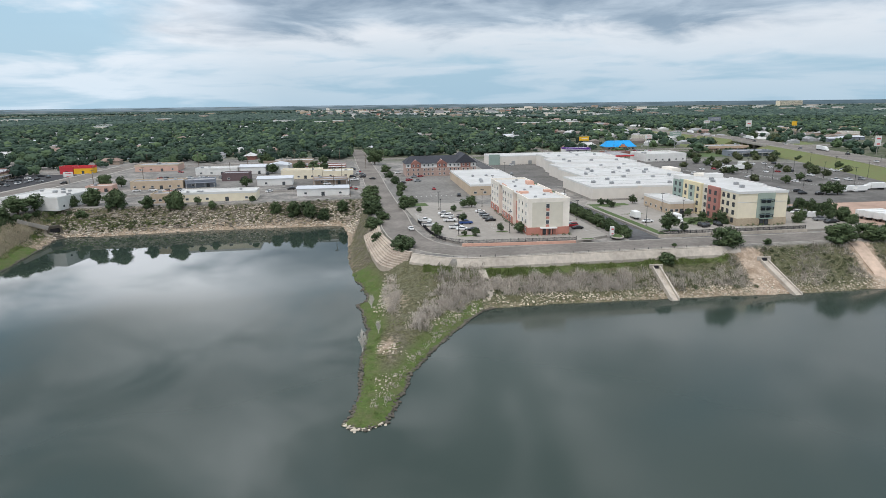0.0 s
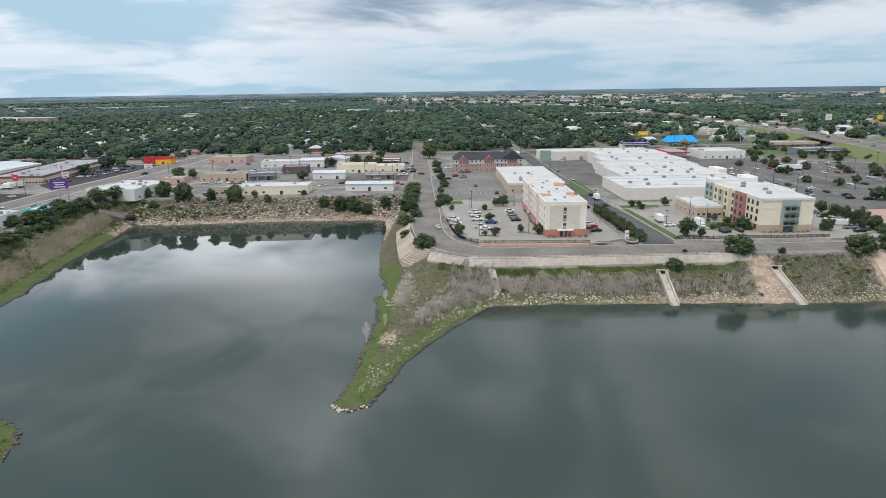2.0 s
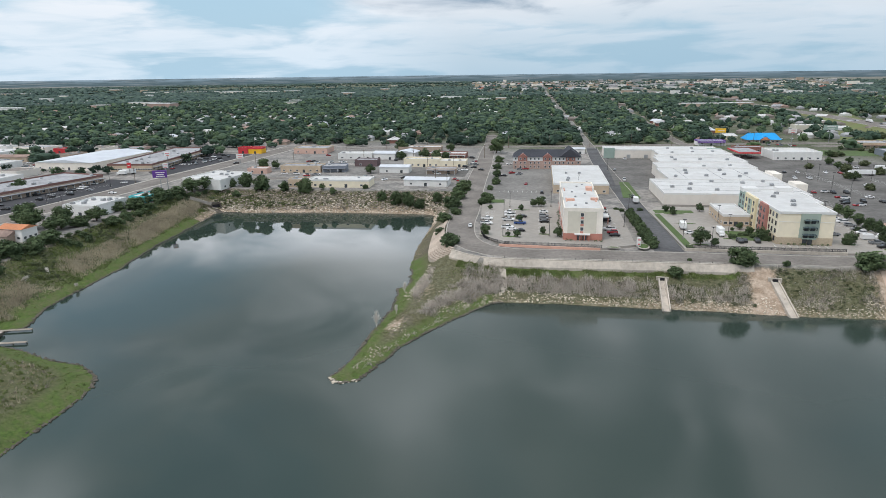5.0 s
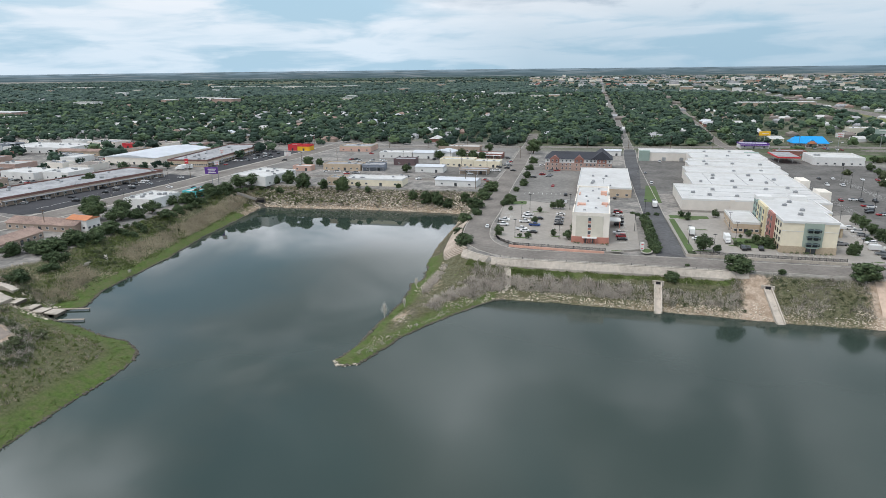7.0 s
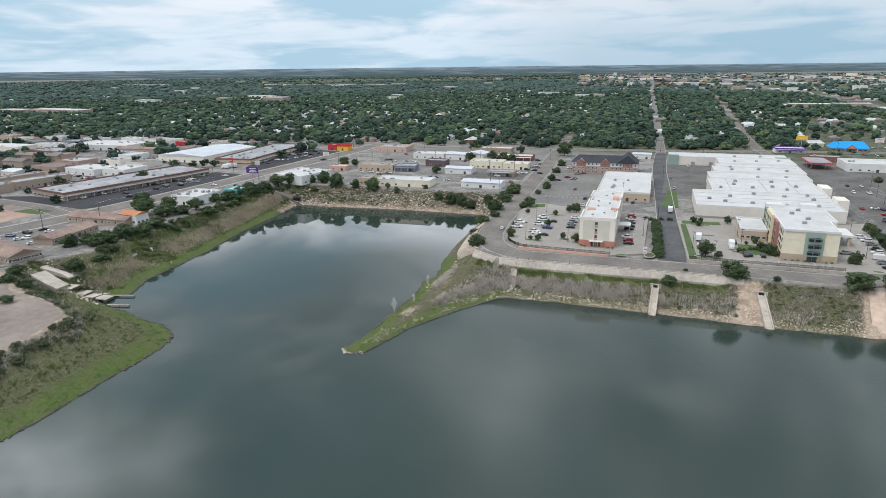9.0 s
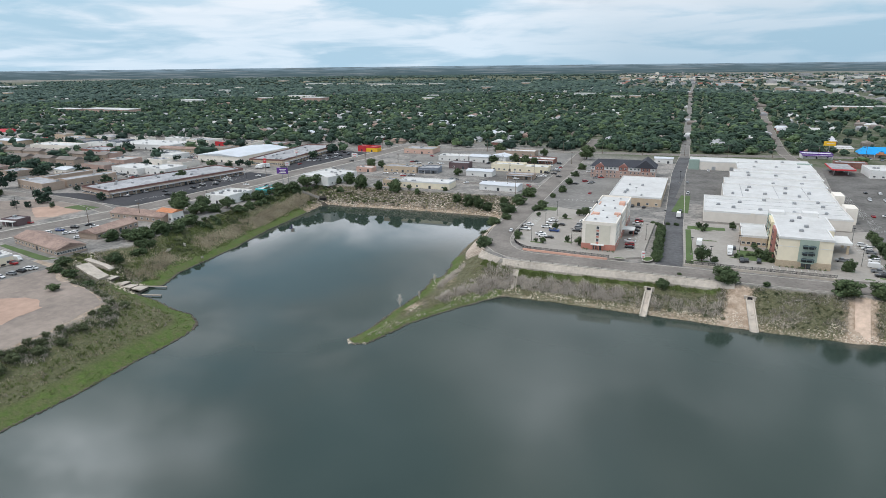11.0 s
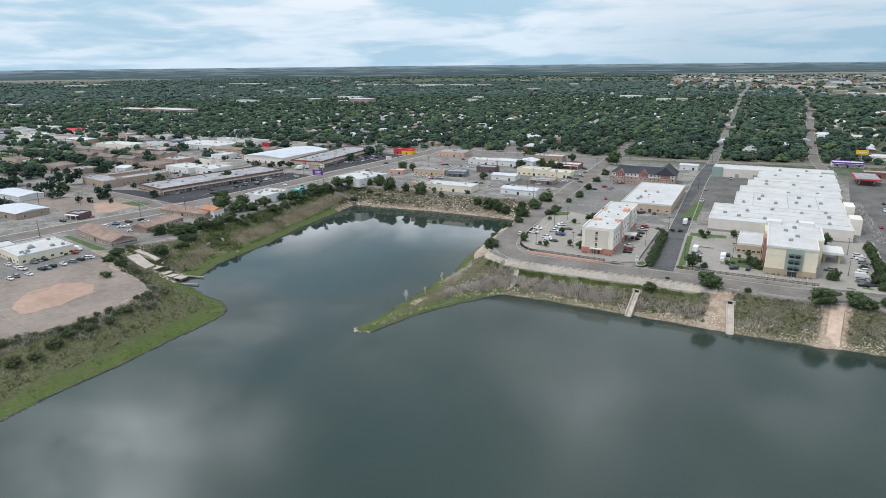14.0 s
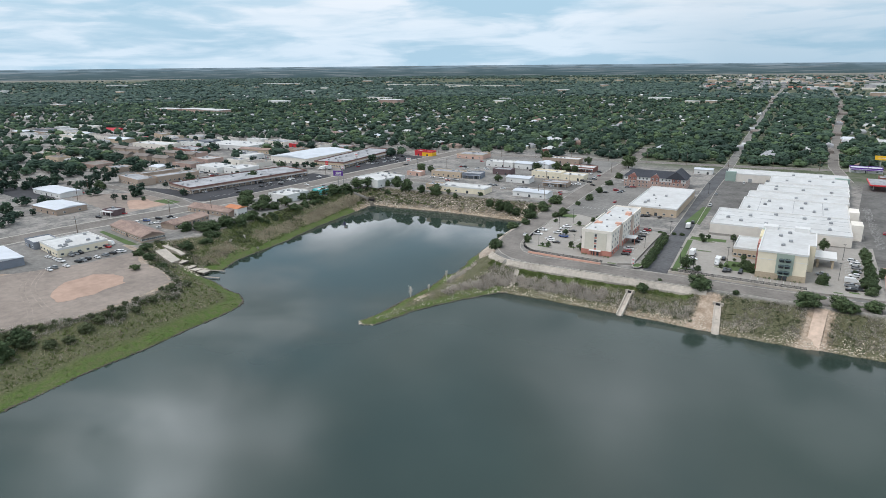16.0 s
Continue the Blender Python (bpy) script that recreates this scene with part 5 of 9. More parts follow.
# ---- vegetation ----
def soup(name, V, Fc, material, label="", kind="", smooth=False, category="", tint=None):
    """A mesh object from arrays of corners and triangles."""
    me = bpy.data.meshes.new(name)
    me.vertices.add(len(V))
    me.vertices.foreach_set("co", np.asarray(V, np.float32).ravel())
    n = len(Fc)
    me.loops.add(n * 3)
    me.polygons.add(n)
    me.loops.foreach_set("vertex_index", np.asarray(Fc, np.int32).ravel())
    me.polygons.foreach_set("loop_start", np.arange(0, n * 3, 3, dtype=np.int32))
    me.polygons.foreach_set("use_smooth", np.full(n, smooth))
    me.update(calc_edges=True)
    if tint is not None:
        me.attributes.new("tint", "FLOAT", "POINT").data.foreach_set("value", np.asarray(tint, np.float32))
    me.materials.append(material)
    if not label:
        return me
    return tagged(new(name, me), label, category, kind=kind)


def ico(sub):
    b = bmesh.new()
    bmesh.ops.create_icosphere(b, subdivisions=sub, radius=1)
    b.verts.ensure_lookup_table()
    V = np.array([v.co[:] for v in b.verts])
    Fc = np.array([[v.index for v in f.verts] for f in b.faces])
    b.free()
    return V, Fc


ICO1, ICO2 = ico(1), ico(2)


def scatter(V, Fc, at, scale, turn):
    """Copies of a small shape, each moved, stretched and turned about the upright, as one array pair."""
    n, k = len(at), len(V)
    c, s = np.cos(turn)[:, None], np.sin(turn)[:, None]
    P = V[None] * scale[:, None, :]
    X = P[..., 0] * c - P[..., 1] * s + at[:, 0:1]
    Y = P[..., 0] * s + P[..., 1] * c + at[:, 1:2]
    Z = P[..., 2] + at[:, 2:3]
    return np.stack([X, Y, Z], -1).reshape(-1, 3), (Fc[None] + (np.arange(n) * k)[:, None, None]).reshape(-1, 3)


def leaf_crown(seed, clumps=26, leaves=26, flat=0.75, size=0.12):
    """A unit crown: clumps of small tilted leaves on a lumpy, open ball; its foot is at z = 0.18."""
    rs = np.random.RandomState(seed)
    V, Fc = [], []
    for i in range(clumps):
        d = rs.normal(size=3)
        d /= np.linalg.norm(d)
        d[2] = max(d[2], -0.75)
        r = rs.uniform(0.45, 1.0) * (0.85 + 0.3 * rs.rand())
        cen = np.array([d[0] * r * 0.42, d[1] * r * 0.42, 0.54 + d[2] * r * 0.40])
        cr = rs.uniform(0.10, 0.19)
        for j in range(leaves):
            o = rs.normal(size=3)
            o /= np.linalg.norm(o)
            p = cen + o * cr * rs.uniform(0.55, 1.3) * np.array([1, 1, flat])
            a = np.cross(o, rs.normal(size=3))
            a /= np.linalg.norm(a) + 1e-9
            b = np.cross(o, a) + o * rs.uniform(-0.5, 0.5)
            s = size * rs.uniform(0.45, 0.8)
            k = len(V)
            V += [p - a * s * 0.75 - b * s * 0.4, p + b * s, p + a * s * 0.75 - b * s * 0.3 + o * s * 0.3]
            Fc += [(k, k + 1, k + 2)]
    return np.array(V), np.array(Fc)


def trunk_bm(seed, bushy=False):
    rs = random.Random(seed)
    bm = bmesh.new()

    def limb(a, b, r0, r1, seg=6):
        d = (b - a)
        q = d.to_track_quat("Z", "Y").to_matrix().to_4x4()
        bmesh.ops.create_cone(bm, cap_ends=True, segments=seg, radius1=r0, radius2=r1, depth=d.length, matrix=Matrix.Translation((a + b) / 2) @ q)
    top = Vector((rs.uniform(-0.03, 0.03), rs.uniform(-0.03, 0.03), 0.2 if bushy else 0.34))
    limb(Vector((0, 0, -0.05)), top, 0.035, 0.026, 8)
    for i in range(5):
        a = i * 1.256 + rs.uniform(-0.4, 0.4)
        b = Vector((math.cos(a) * rs.uniform(0.2, 0.32), math.sin(a) * rs.uniform(0.2, 0.32), rs.uniform(0.5, 0.78)))
        limb(top, b, 0.02, 0.006, 5)
    return bm


TREES = []
for i in range(7):
    bushy = i in (4, 5, 6)
    base = thing("tree" if not bushy else "bush", 0, 0, 0)
    part("trunk", trunk_bm(40 + i, bushy), BARK, base)
    V, Fc = leaf_crown(70 + i, 34 + i, 88, 0.8, 0.078)
    if bushy:
        V[:, 2] = (V[:, 2] - 0.2) * 1.1
    cr = new("crown", soup("crown", V, Fc, LEAF_OLIVE if i == 6 else LEAF))
    cr.parent = base
    TREES.append(base)


def plant(rows, labels, kind=None, tall=0.85, group="", zbase=None, seed=1, shrink=0.85):
    """Trees or bushes at plan places with crown widths, standing on the ground there."""
    rs = random.Random(seed)
    hs = height_at([r[0] for r in rows], [r[1] for r in rows])[0]
    for (x, y, w), hz in zip(rows, hs):
        i = rs.choice(kind or (0, 1, 2, 3))
        z = zbase if zbase is not None else float(hz)
        s = w * shrink / 0.98
        t = copy_thing(TREES[i], pose(x, y, z - 0.05, 0, 0, rs.uniform(0, 360)) @ Matrix.Diagonal((s, s, s * tall * rs.uniform(0.9, 1.15), 1)))
        tagged(t, labels, "tree" if i < 4 else "bush", group)


NORTH_TREES = [(-191.5, 322.1, 6.9), (-182.8, 325.1, 11.9), (-168.6, 320.3, 13.3), (-152.6, 321.6, 8.8), (-138.9, 322.8, 11.9), (-139.7, 322.7, 9.3), (-120.2, 324.4, 5.6), (-101.7, 333.9, 4.8), (-87.2, 325.0, 7.7), (-77.2, 324.2, 9.8), (-69.7, 323.6, 9.7), (-61.6, 322.9, 7.5), (-52.6, 330.1, 7.6)]
WEST_TREES = [(-204.4, 310.5, 18.7), (-206.4, 300.9, 18.5), (-207.3, 287.6, 16.1), (-212.1, 277.9, 15.2), (-211.8, 266.1, 11.7), (-213.5, 258.0, 10.8), (-209.8, 241.5, 12.0), (-201.3, 218.7, 14.2), (-200.0, 207.4, 12.5), (-205.3, 197.3, 15.2), (-187.7, 178.1, 14.1), (-183.7, 165.8, 13.7), (-185.1, 156.9, 14.8), (-185.2, 146.8, 13.9), (-191.6, 140.7, 13.4), (-195.7, 133.7, 14.0), (-238.3, 209.2, 15.7)]
SW_TREES = [(-177.5, 97.5, 11.0), (-170.5, 117.5, 13.0), (-158.5, 88.5, 10.5), (-140.0, 85.1, 9.9), (-168.2, 87.6, 9.2), (-183.4, 140.1, 15.5), (-185.7, 156.3, 14.3), (-189.3, 176.7, 14.8), (-204.3, 200.0, 14.7), (-191.3, 218.2, 13.0), (-204.0, 248.8, 15.6), (-207.7, 273.5, 16.2), (-210.8, 178.1, 12.8), (-143.6, 73.1, 7.9)]
DIRT_EDGE = [(-103.7, -0.4, 11.0), (-96.1, 3.9, 10.8), (-91.1, 10.1, 9.1), (-89.3, 16.8, 8.0), (-92.7, 24.8, 9.8), (-94.1, 31.2, 8.3), (-93.5, 39.4, 8.3), (-93.9, 47.1, 6.7), (-97.8, 57.1, 6.9), (-104.2, 69.1, 7.7), (-106.5, 79.4, 7.9)]
COVE_TREES = [(-28.6, 262.5, 10.4), (-32.6, 290.4, 12.5), (-35.7, 316.2, 12.7), (-38.8, 341.9, 12.8), (-13.5, 218.3, 11.6), (-26.4, 274.5, 8.2), (-25.2, 243.1, 7.5)]
ROADSIDE = [(-23.5, 367.2, 7.9), (-28.9, 398.6, 7.6), (-35.9, 434.4, 8.2), (-41.2, 470.3, 8.8), (-18.3, 313.9, 8.3), (-17.6, 300.7, 6.7), (-22.8, 346.2, 5.2)]
POINT_TREES = [(-98.0, 3.0, 10.5), (-94.5, -5.5, 12.0), (-91.5, -15.0, 13.5)]
LOT_A_TREES = [(11.1, 298.4, 5.1), (5.8, 287.2, 3.6), (23.2, 240.1, 3.7), (30.2, 237.1, 5.1), (13.0, 231.7, 3.8), (8.8, 233.0, 2.7), (-1.5, 234.1, 5.6), (-13.7, 301.8, 6.3), (9.2, 260.9, 4.2), (-10.2, 286.1, 3.2), (14.8, 298.8, 6.6), (46.1, 239.1, 2.7)]
LOT_B_TREES = [(88.7, 236.9, 8.6), (78.3, 301.2, 4.2), (81.7, 302.5, 3.1), (94.9, 304.7, 5.2), (94.0, 236.4, 4.1), (108.2, 269.0, 4.3), (114.4, 251.8, 6.2), (110.7, 259.5, 4.6), (81.4, 293.6, 4.2), (101.9, 249.6, 2.6), (104.7, 265.3, 2.1)]
SOUTH_TREES = [(101.0, 214.7, 12.4), (77.5, 206.8, 7.7), (117.2, 220.5, 5.1), (82.6, 215.0, 2.5)]
SOUTH_TREES2 = [(145.2, 221.0, 14.6), (156.6, 223.0, 12.2), (161.8, 223.4, 7.3), (168.7, 228.3, 9.9), (100.8, 214.4, 13.4), (78.6, 198.8, 7.1), (116.7, 216.7, 4.1)]
HEDGE_B = [(166.0, 252.1, 6.6), (164.6, 260.8, 6.8), (163.6, 270.4, 7.0), (162.6, 279.3, 6.9), (161.4, 288.9, 6.7), (159.9, 299.9, 6.6), (158.8, 309.3, 6.2), (147.3, 250.7, 5.3), (139.7, 312.3, 6.2)]
EAST_TREES = [(146.0, 250.6, 5.3), (162.2, 262.2, 4.5), (163.1, 255.7, 6.1), (166.9, 254.2, 5.6), (166.0, 246.9, 6.0), (157.4, 276.5, 3.5), (168.3, 284.8, 4.2), (168.1, 278.7, 3.6), (174.8, 284.3, 4.3)]
LOT_TREES = [(207.2, 468.0, 10.3), (228.9, 500.5, 9.0), (224.4, 457.9, 9.3), (272.3, 514.2, 10.6), (247.1, 455.2, 6.6), (255.0, 424.9, 10.8), (206.4, 330.4, 9.3), (212.1, 329.9, 9.3), (198.6, 392.9, 8.0), (210.1, 377.7, 7.1), (225.7, 390.1, 6.6), (186.7, 478.9, 7.5), (206.1, 503.4, 7.9), (206.6, 485.1, 6.7), (335.8, 659.4, 9.4), (311.0, 663.7, 12.0), (310.2, 717.9, 11.4), (379.6, 767.4, 15.6), (394.1, 742.6, 18.3), (277.5, 669.5, 10.5)]
MID_TREES = [(-213.2, 395.8, 10.9), (-205.3, 400.5, 8.7), (-128.4, 326.4, 5.4), (-122.9, 394.0, 8.9), (-126.4, 470.9, 11.2), (-107.0, 474.5, 11.1), (-98.6, 529.5, 9.5), (-55.3, 529.4, 17.5), (-144.6, 525.4, 15.8), (-95.9, 473.4, 11.0), (-89.1, 477.5, 8.8), (-218.1, 196.2, 14.4), (-212.0, 208.3, 12.7), (-318.3, 276.0, 10.7), (-392.5, 170.4, 10.9), (-384.2, 170.0, 7.6), (-240.4, 213.0, 13.4)]
plant(NORTH_TREES, "dark green bush on the stony lake bank", (4, 5), 0.95, "bank bushes")
plant(WEST_TREES, "dense dark green thicket above the grassy bank", (0, 4, 5), 0.6, "bank bushes", seed=2, shrink=0.7)
plant(SW_TREES, "dark green bush beside the motel and bank", (0, 4, 5), 0.6, "bank bushes", seed=3, shrink=0.68)
plant(DIRT_EDGE, "olive scrub bush at the edge of the dirt lot", (6,), 0.55, "bank bushes", seed=4, shrink=0.68)
plant(POINT_TREES, "tall dark mesquite tree above the grassy point", (4, 5), 0.85, "bank bushes", seed=17, shrink=0.8)
plant(COVE_TREES, "green bush between street and water", (4, 5), 0.62, "bank bushes", seed=5, shrink=0.8)
plant(ROADSIDE, "green roadside shrub beside the street", (4, 5), 0.8, "roadside trees", seed=6)
plant(LOT_A_TREES, "small green tree in a car park island", (0, 1, 2), 0.95, "car park trees", LOT_A, 7)
plant(LOT_B_TREES, "round green tree in the hotel car park", (0, 1, 2), 0.95, "car park trees", LOT_B, 8)
plant(SOUTH_TREES[1:2] + SOUTH_TREES[3:] + SOUTH_TREES2[:5] + SOUTH_TREES2[6:], "broad green tree on the bank below the street", (4, 5), 0.72, "bank trees", seed=9, shrink=0.78)
plant(HEDGE_B, "tall dark tree in a planted row", (0, 1, 3), 1.15, "tree row", LOT_B, 10)
plant(EAST_TREES, "small dark green tree by the car park", (0, 1, 3), 1.05, "car park trees", seed=11)
plant(LOT_TREES, "olive green tree in a large parking lot", (0, 6), 0.75, "parking lot trees", 0.05, 12)
rs_ = random.Random(22)
plant([(rs_.uniform(205, 300), rs_.uniform(512, 560), rs_.uniform(4.5, 9)) for _ in range(16)] + [(rs_.uniform(228, 312), rs_.uniform(585, 625), rs_.uniform(4, 8)) for _ in range(9)] + [(rs_.uniform(196, 290), rs_.uniform(400, 470), rs_.uniform(5, 9)) for _ in range(8)], "pale olive tree between the parking lots", (0, 6), 0.8, "parking lot trees", 0.05, 19)
plant(MID_TREES, "green street tree beside low shops", (0, 1, 2, 3), 0.85, "street trees", 0.0, 13)
plant([(69.6 - 0.158 * k * 4.1, 231 + k * 4.1, 6.2) for k in range(15)], "dense dark green hedge shrub along the driveway", (4, 5), 0.85, "driveway hedge", LOT_A - 0.8, 14)
rs_ = random.Random(21)
plant([(56 + rs_.uniform(-14, 10), 303 + rs_.uniform(-3, 3), rs_.uniform(2.5, 4)) for _ in range(9)], "clipped green shrub behind the hotel", (4, 5), 0.6, "hotel shrubs", 0.05, 15)
plant([(104 + k * 2.4, 252 + rs_.uniform(-2, 6), rs_.uniform(2.5, 4.5)) for k in range(6)], "green courtyard shrub beside the hotel", (4, 5), 0.7, "hotel shrubs", LOT_B, 16)
for b in TREES:
    for o in (*b.children, b):
        bpy.data.objects.remove(o)


def pick_points(n, x0, y0, x1, y1, test, seed):
    """Random plan points on dry land for which test(ds, dt, x, y) holds, with their heights."""
    rs = np.random.RandomState(seed)
    x, y = rs.uniform(x0, x1, n), rs.uniform(y0, y1, n)
    h, wet, r, ds, dt = height_at(x, y)
    ok = (~wet) & (dt > 0) & test(ds, dt, x, y)
    return np.stack([x, y, h], -1)[ok]


def sprays(at, n, hmin, hmax, spread, width, seed, twigs=0):
    """Upright fans of thin tapered stems at each place, each with side twigs."""
    rs = np.random.RandomState(seed)
    m = len(at) * n
    loose = 0.25 + 0.3 * (hmax > 2)
    base = np.repeat(at, n, 0) + np.c_[rs.normal(0, loose, m), rs.normal(0, loose, m), np.full(m, -0.1)]
    swell = np.clip(0.72 + 0.4 * smooth_noise(at[:, 0], at[:, 1], 0.5, seed), 0.35, 1.2)
    tall = np.repeat(rs.uniform(hmin, hmax, len(at)) * swell, n) * rs.uniform(0.5, 1.0, m)
    a = rs.uniform(0, 6.283, m)
    lean = np.abs(rs.normal(0, spread, m))
    tip = base + np.c_[np.cos(a) * lean * tall, np.sin(a) * lean * tall, tall]
    w = width * rs.uniform(0.6, 1.3, m)
    for _ in range(twigs):
        f = rs.uniform(0.25, 0.75, m)[:, None]
        b = rs.uniform(0, 6.283, m)
        ln = tall * rs.uniform(0.25, 0.5, m)
        q = base[:m] * (1 - f) + tip[:m] * f
        base, tip, w, a = np.concatenate([base, q]), np.concatenate([tip, q + np.c_[np.cos(b) * ln * 0.75, np.sin(b) * ln * 0.75, ln * 0.7]]), np.concatenate([w, w[:m] * 0.7]), np.concatenate([a, b])
    m = len(base)
    V = np.empty((m, 4, 3))
    for k in range(3):
        V[:, k] = base + np.c_[np.cos(a + k * 2.094) * w, np.sin(a + k * 2.094) * w, np.zeros(m)]
    V[:, 3] = tip
    Fc = np.array([(0, 1, 3), (1, 2, 3), (2, 0, 3)])
    return V.reshape(-1, 3), (Fc[None] + (np.arange(m) * 4)[:, None, None]).reshape(-1, 3)


def tuft(name, at, n, h0, h1, spread, w, material, label, seed, twigs=0):
    V, Fc = sprays(at, n, h0, h1, spread, w, seed, twigs)
    return soup(name, V, Fc, material, label, "stuff", category="brush")


south = pick_points(46000, -6, 176, 215, 226, lambda ds, dt, x, y: (ds > 3.2) & (dt > 1.0) & (np.abs(x - 108.5 + (y - 192) * 0.06) > 5) & (np.abs(x - 150.5) > 5), 31)
band = south[(south[:, 0] < 112)]
dsb = near_far(band[:, 0], band[:, 1], SHORE_LINE)[0]
band = band[(dsb > 4.6) & (dsb < 11.5)]
patch = smooth_noise(band[:, 0], band[:, 1], 0.25, 61)
dense = np.clip((66 - band[:, 0]) / 8, 0, 1)
rb = np.random.RandomState(60).rand(len(band))
thick = band[(patch > -1.4) & (rb < 0.25 + 0.75 * dense)]
tuft("dead_brush", thick[:1800], 6, 1.4, 4.0, 0.36, 0.062, DEADWOOD, "dense pale leafless brush on the bank", 32, 2)
tuft("dead_brush", thick[1800:3200], 6, 1.0, 3.4, 0.5, 0.062, DEAD_DARK, "grey leafless brush on the bank", 62, 2)
rest = south[south[:, 0] >= 66]
patch = smooth_noise(rest[:, 0], rest[:, 1], 0.2, 63)
tuft("dead_brush", rest[patch > -0.2][:900], 6, 0.7, 2.6, 0.5, 0.062, DEAD_DARK, "low grey scrub on the stony bank", 30, 2)
tuft("dead_brush", rest[patch > 0.0][900:1500], 6, 0.6, 2.2, 0.7, 0.062, DEADWOOD, "pale dead scrub on the stony bank", 99, 2)
tuft("fallen_branches", rest[(patch < 0.6) & (patch > -0.9)][:420], 5, 0.4, 1.3, 2.6, 0.06, DEADWOOD, "lying pale branches on the stony bank", 64, 1)
tuft("bank_grass", rest[patch < 0.1][:1600], 7, 0.3, 0.8, 0.6, 0.13, LEAF_OLIVE, "olive weed patches on the stony bank", 65)
under = south[(near_far(south[:, 0], south[:, 1], RIM_LINE)[0] < 5.2) & (south[:, 0] < 100)]
tuft("bank_weeds", under[smooth_noise(under[:, 0], under[:, 1], 0.3, 66) > -0.7][:1900], 7, 0.6, 1.6, 0.5, 0.16, GRASS_BLADE, "rank green weeds below the retaining wall", 34)
tuft("bank_grass", south[:1500], 6, 0.25, 0.6, 0.6, 0.13, LEAF_OLIVE, "low weeds on the bank below the wall", 33)
mound = pick_points(14000, -26, 146, 15, 209, lambda ds, dt, x, y: (ds > 1.2), 34)
flank = mound[(((mound[:, 0] + 16 + 0.1 * (mound[:, 1] - 188)) / 2.6) ** 2 + ((mound[:, 1] - 188) / 15) ** 2 < 1) & (smooth_noise(mound[:, 0], mound[:, 1], 0.45, 97) > -0.5)]
edge = mound[(mound[:, 0] > -8.5 + 0.24 * (mound[:, 1] - 165)) & (mound[:, 1] > 160) & (((mound[:, 0] - 4) / 6) ** 2 + ((mound[:, 1] - 180.5) / 4) ** 2 > 1) & (near_far(mound[:, 0], mound[:, 1], SHORE_LINE)[0] > np.where(mound[:, 0] > -3, 7.5, 5.0)) & (smooth_noise(mound[:, 0], mound[:, 1], 0.4, 98) > -0.9)]
tuft("dead_brush", flank[:240], 7, 0.9, 2.9, 0.6, 0.065, DEADWOOD, "tangled pale dead shrubs on the flank of the spit", 35, 2)
tuft("dead_brush", edge[:430], 7, 1.1, 3.5, 0.42, 0.065, DEADWOOD, "tall pale dead brush at the root of the spit", 36, 2)
tuft("dead_brush", edge[430:640], 7, 0.8, 3.0, 0.55, 0.065, DEAD_DARK, "grey dead brush at the root of the spit", 38, 2)
low = pick_points(6000, -16, 118, 12, 182, lambda ds, dt, x, y: (ds > 1.5) & (ds < 6) & (x > -14 + 0.33 * (y - 125)), 17)
tuft("dead_brush", low[:230], 6, 0.3, 1.3, 0.9, 0.055, DEADWOOD, "low pale brush and driftwood along the spit", 18, 2)
west = pick_points(60000, -215, 112, -135, 300, lambda ds, dt, x, y: (ds > 7 + 1.5 * np.sin(y * 0.05)) & (ds < 17 + 1.5 * np.sin(y * 0.05)) & (dt > 2) & ((y > 175) | (smooth_noise(x, y, 0.15, 88) > -0.3)), 36)
tuft("reeds", west[:2600], 7, 1.4, 3.8, 0.24, 0.07, REED, "tall dry tan reeds along the shore", 37)
tuft("reeds", west[west[:, 1] > 215][-900:], 7, 2.2, 4.6, 0.26, 0.075, REED, "tall pale reeds beside the culvert", 13)
slope = pick_points(60000, -215, 106, -128, 312, lambda ds, dt, x, y: (ds > 5) & (dt > 0.5), 66)
patch = smooth_noise(slope[:, 0], slope[:, 1], 0.12, 67)
tuft("bank_grass", slope[patch > -0.4][:5200], 6, 0.6, 1.5, 0.45, 0.17, GRASS_BLADE, "rank yellow-green weeds on the west bank", 68)
tuft("reeds", slope[patch < -0.1][:2200], 6, 0.7, 1.8, 0.35, 0.08, REED, "pale dry weeds among the grass", 69)


tuft("bank_grass", slope[-9000:][::2], 4, 0.25, 0.7, 0.6, 0.15, LEAF_OLIVE, "short olive grass on the west bank", 98)


def scrub(name, at, lo, hi, tall, material, label, seed, clumps=9, leaves=9, size=0.17):
    """Low leafy clumps as one mass."""
    rs = np.random.RandomState(seed)
    V, Fc = leaf_crown(seed, clumps, leaves, 0.8, size)
    V[:, 2] -= 0.22
    w = rs.uniform(lo, hi, len(at))
    A, B = scatter(V, Fc, at, np.c_[w, w, w * tall * rs.uniform(0.8, 1.25, len(at))], rs.uniform(0, 6.28, len(at)))
    return soup(name, A, B, material, label, "stuff", category="scrub")


scrub("scrub", slope[patch > 0.5][4000:4260] if len(slope[patch > 0.5]) > 4260 else slope[patch > 0.5][-260:], 1.2, 3.0, 0.7, LEAF_OLIVE, "low olive scrub on the west bank", 71, 9, 14)
rimward = pick_points(60000, -216, 126, -160, 314, lambda ds, dt, x, y: (dt > 0.2) & (dt < 7 + 2.5 * np.sin(y * 0.11)), 72)
scrub("thicket", rimward[:60], 3.5, 7.0, 0.75, LEAF, "dense dark thicket along the top of the bank", 73, 22, 60, 0.085)
west2 = pick_points(14000, -160, -30, -60, 110, lambda ds, dt, x, y: (ds > 9) & (dt > 0.5), 38)
tuft("reeds", west2[:1250], 7, 0.7, 1.7, 0.35, 0.08, REED, "dry tan weeds on the grassy point", 39)
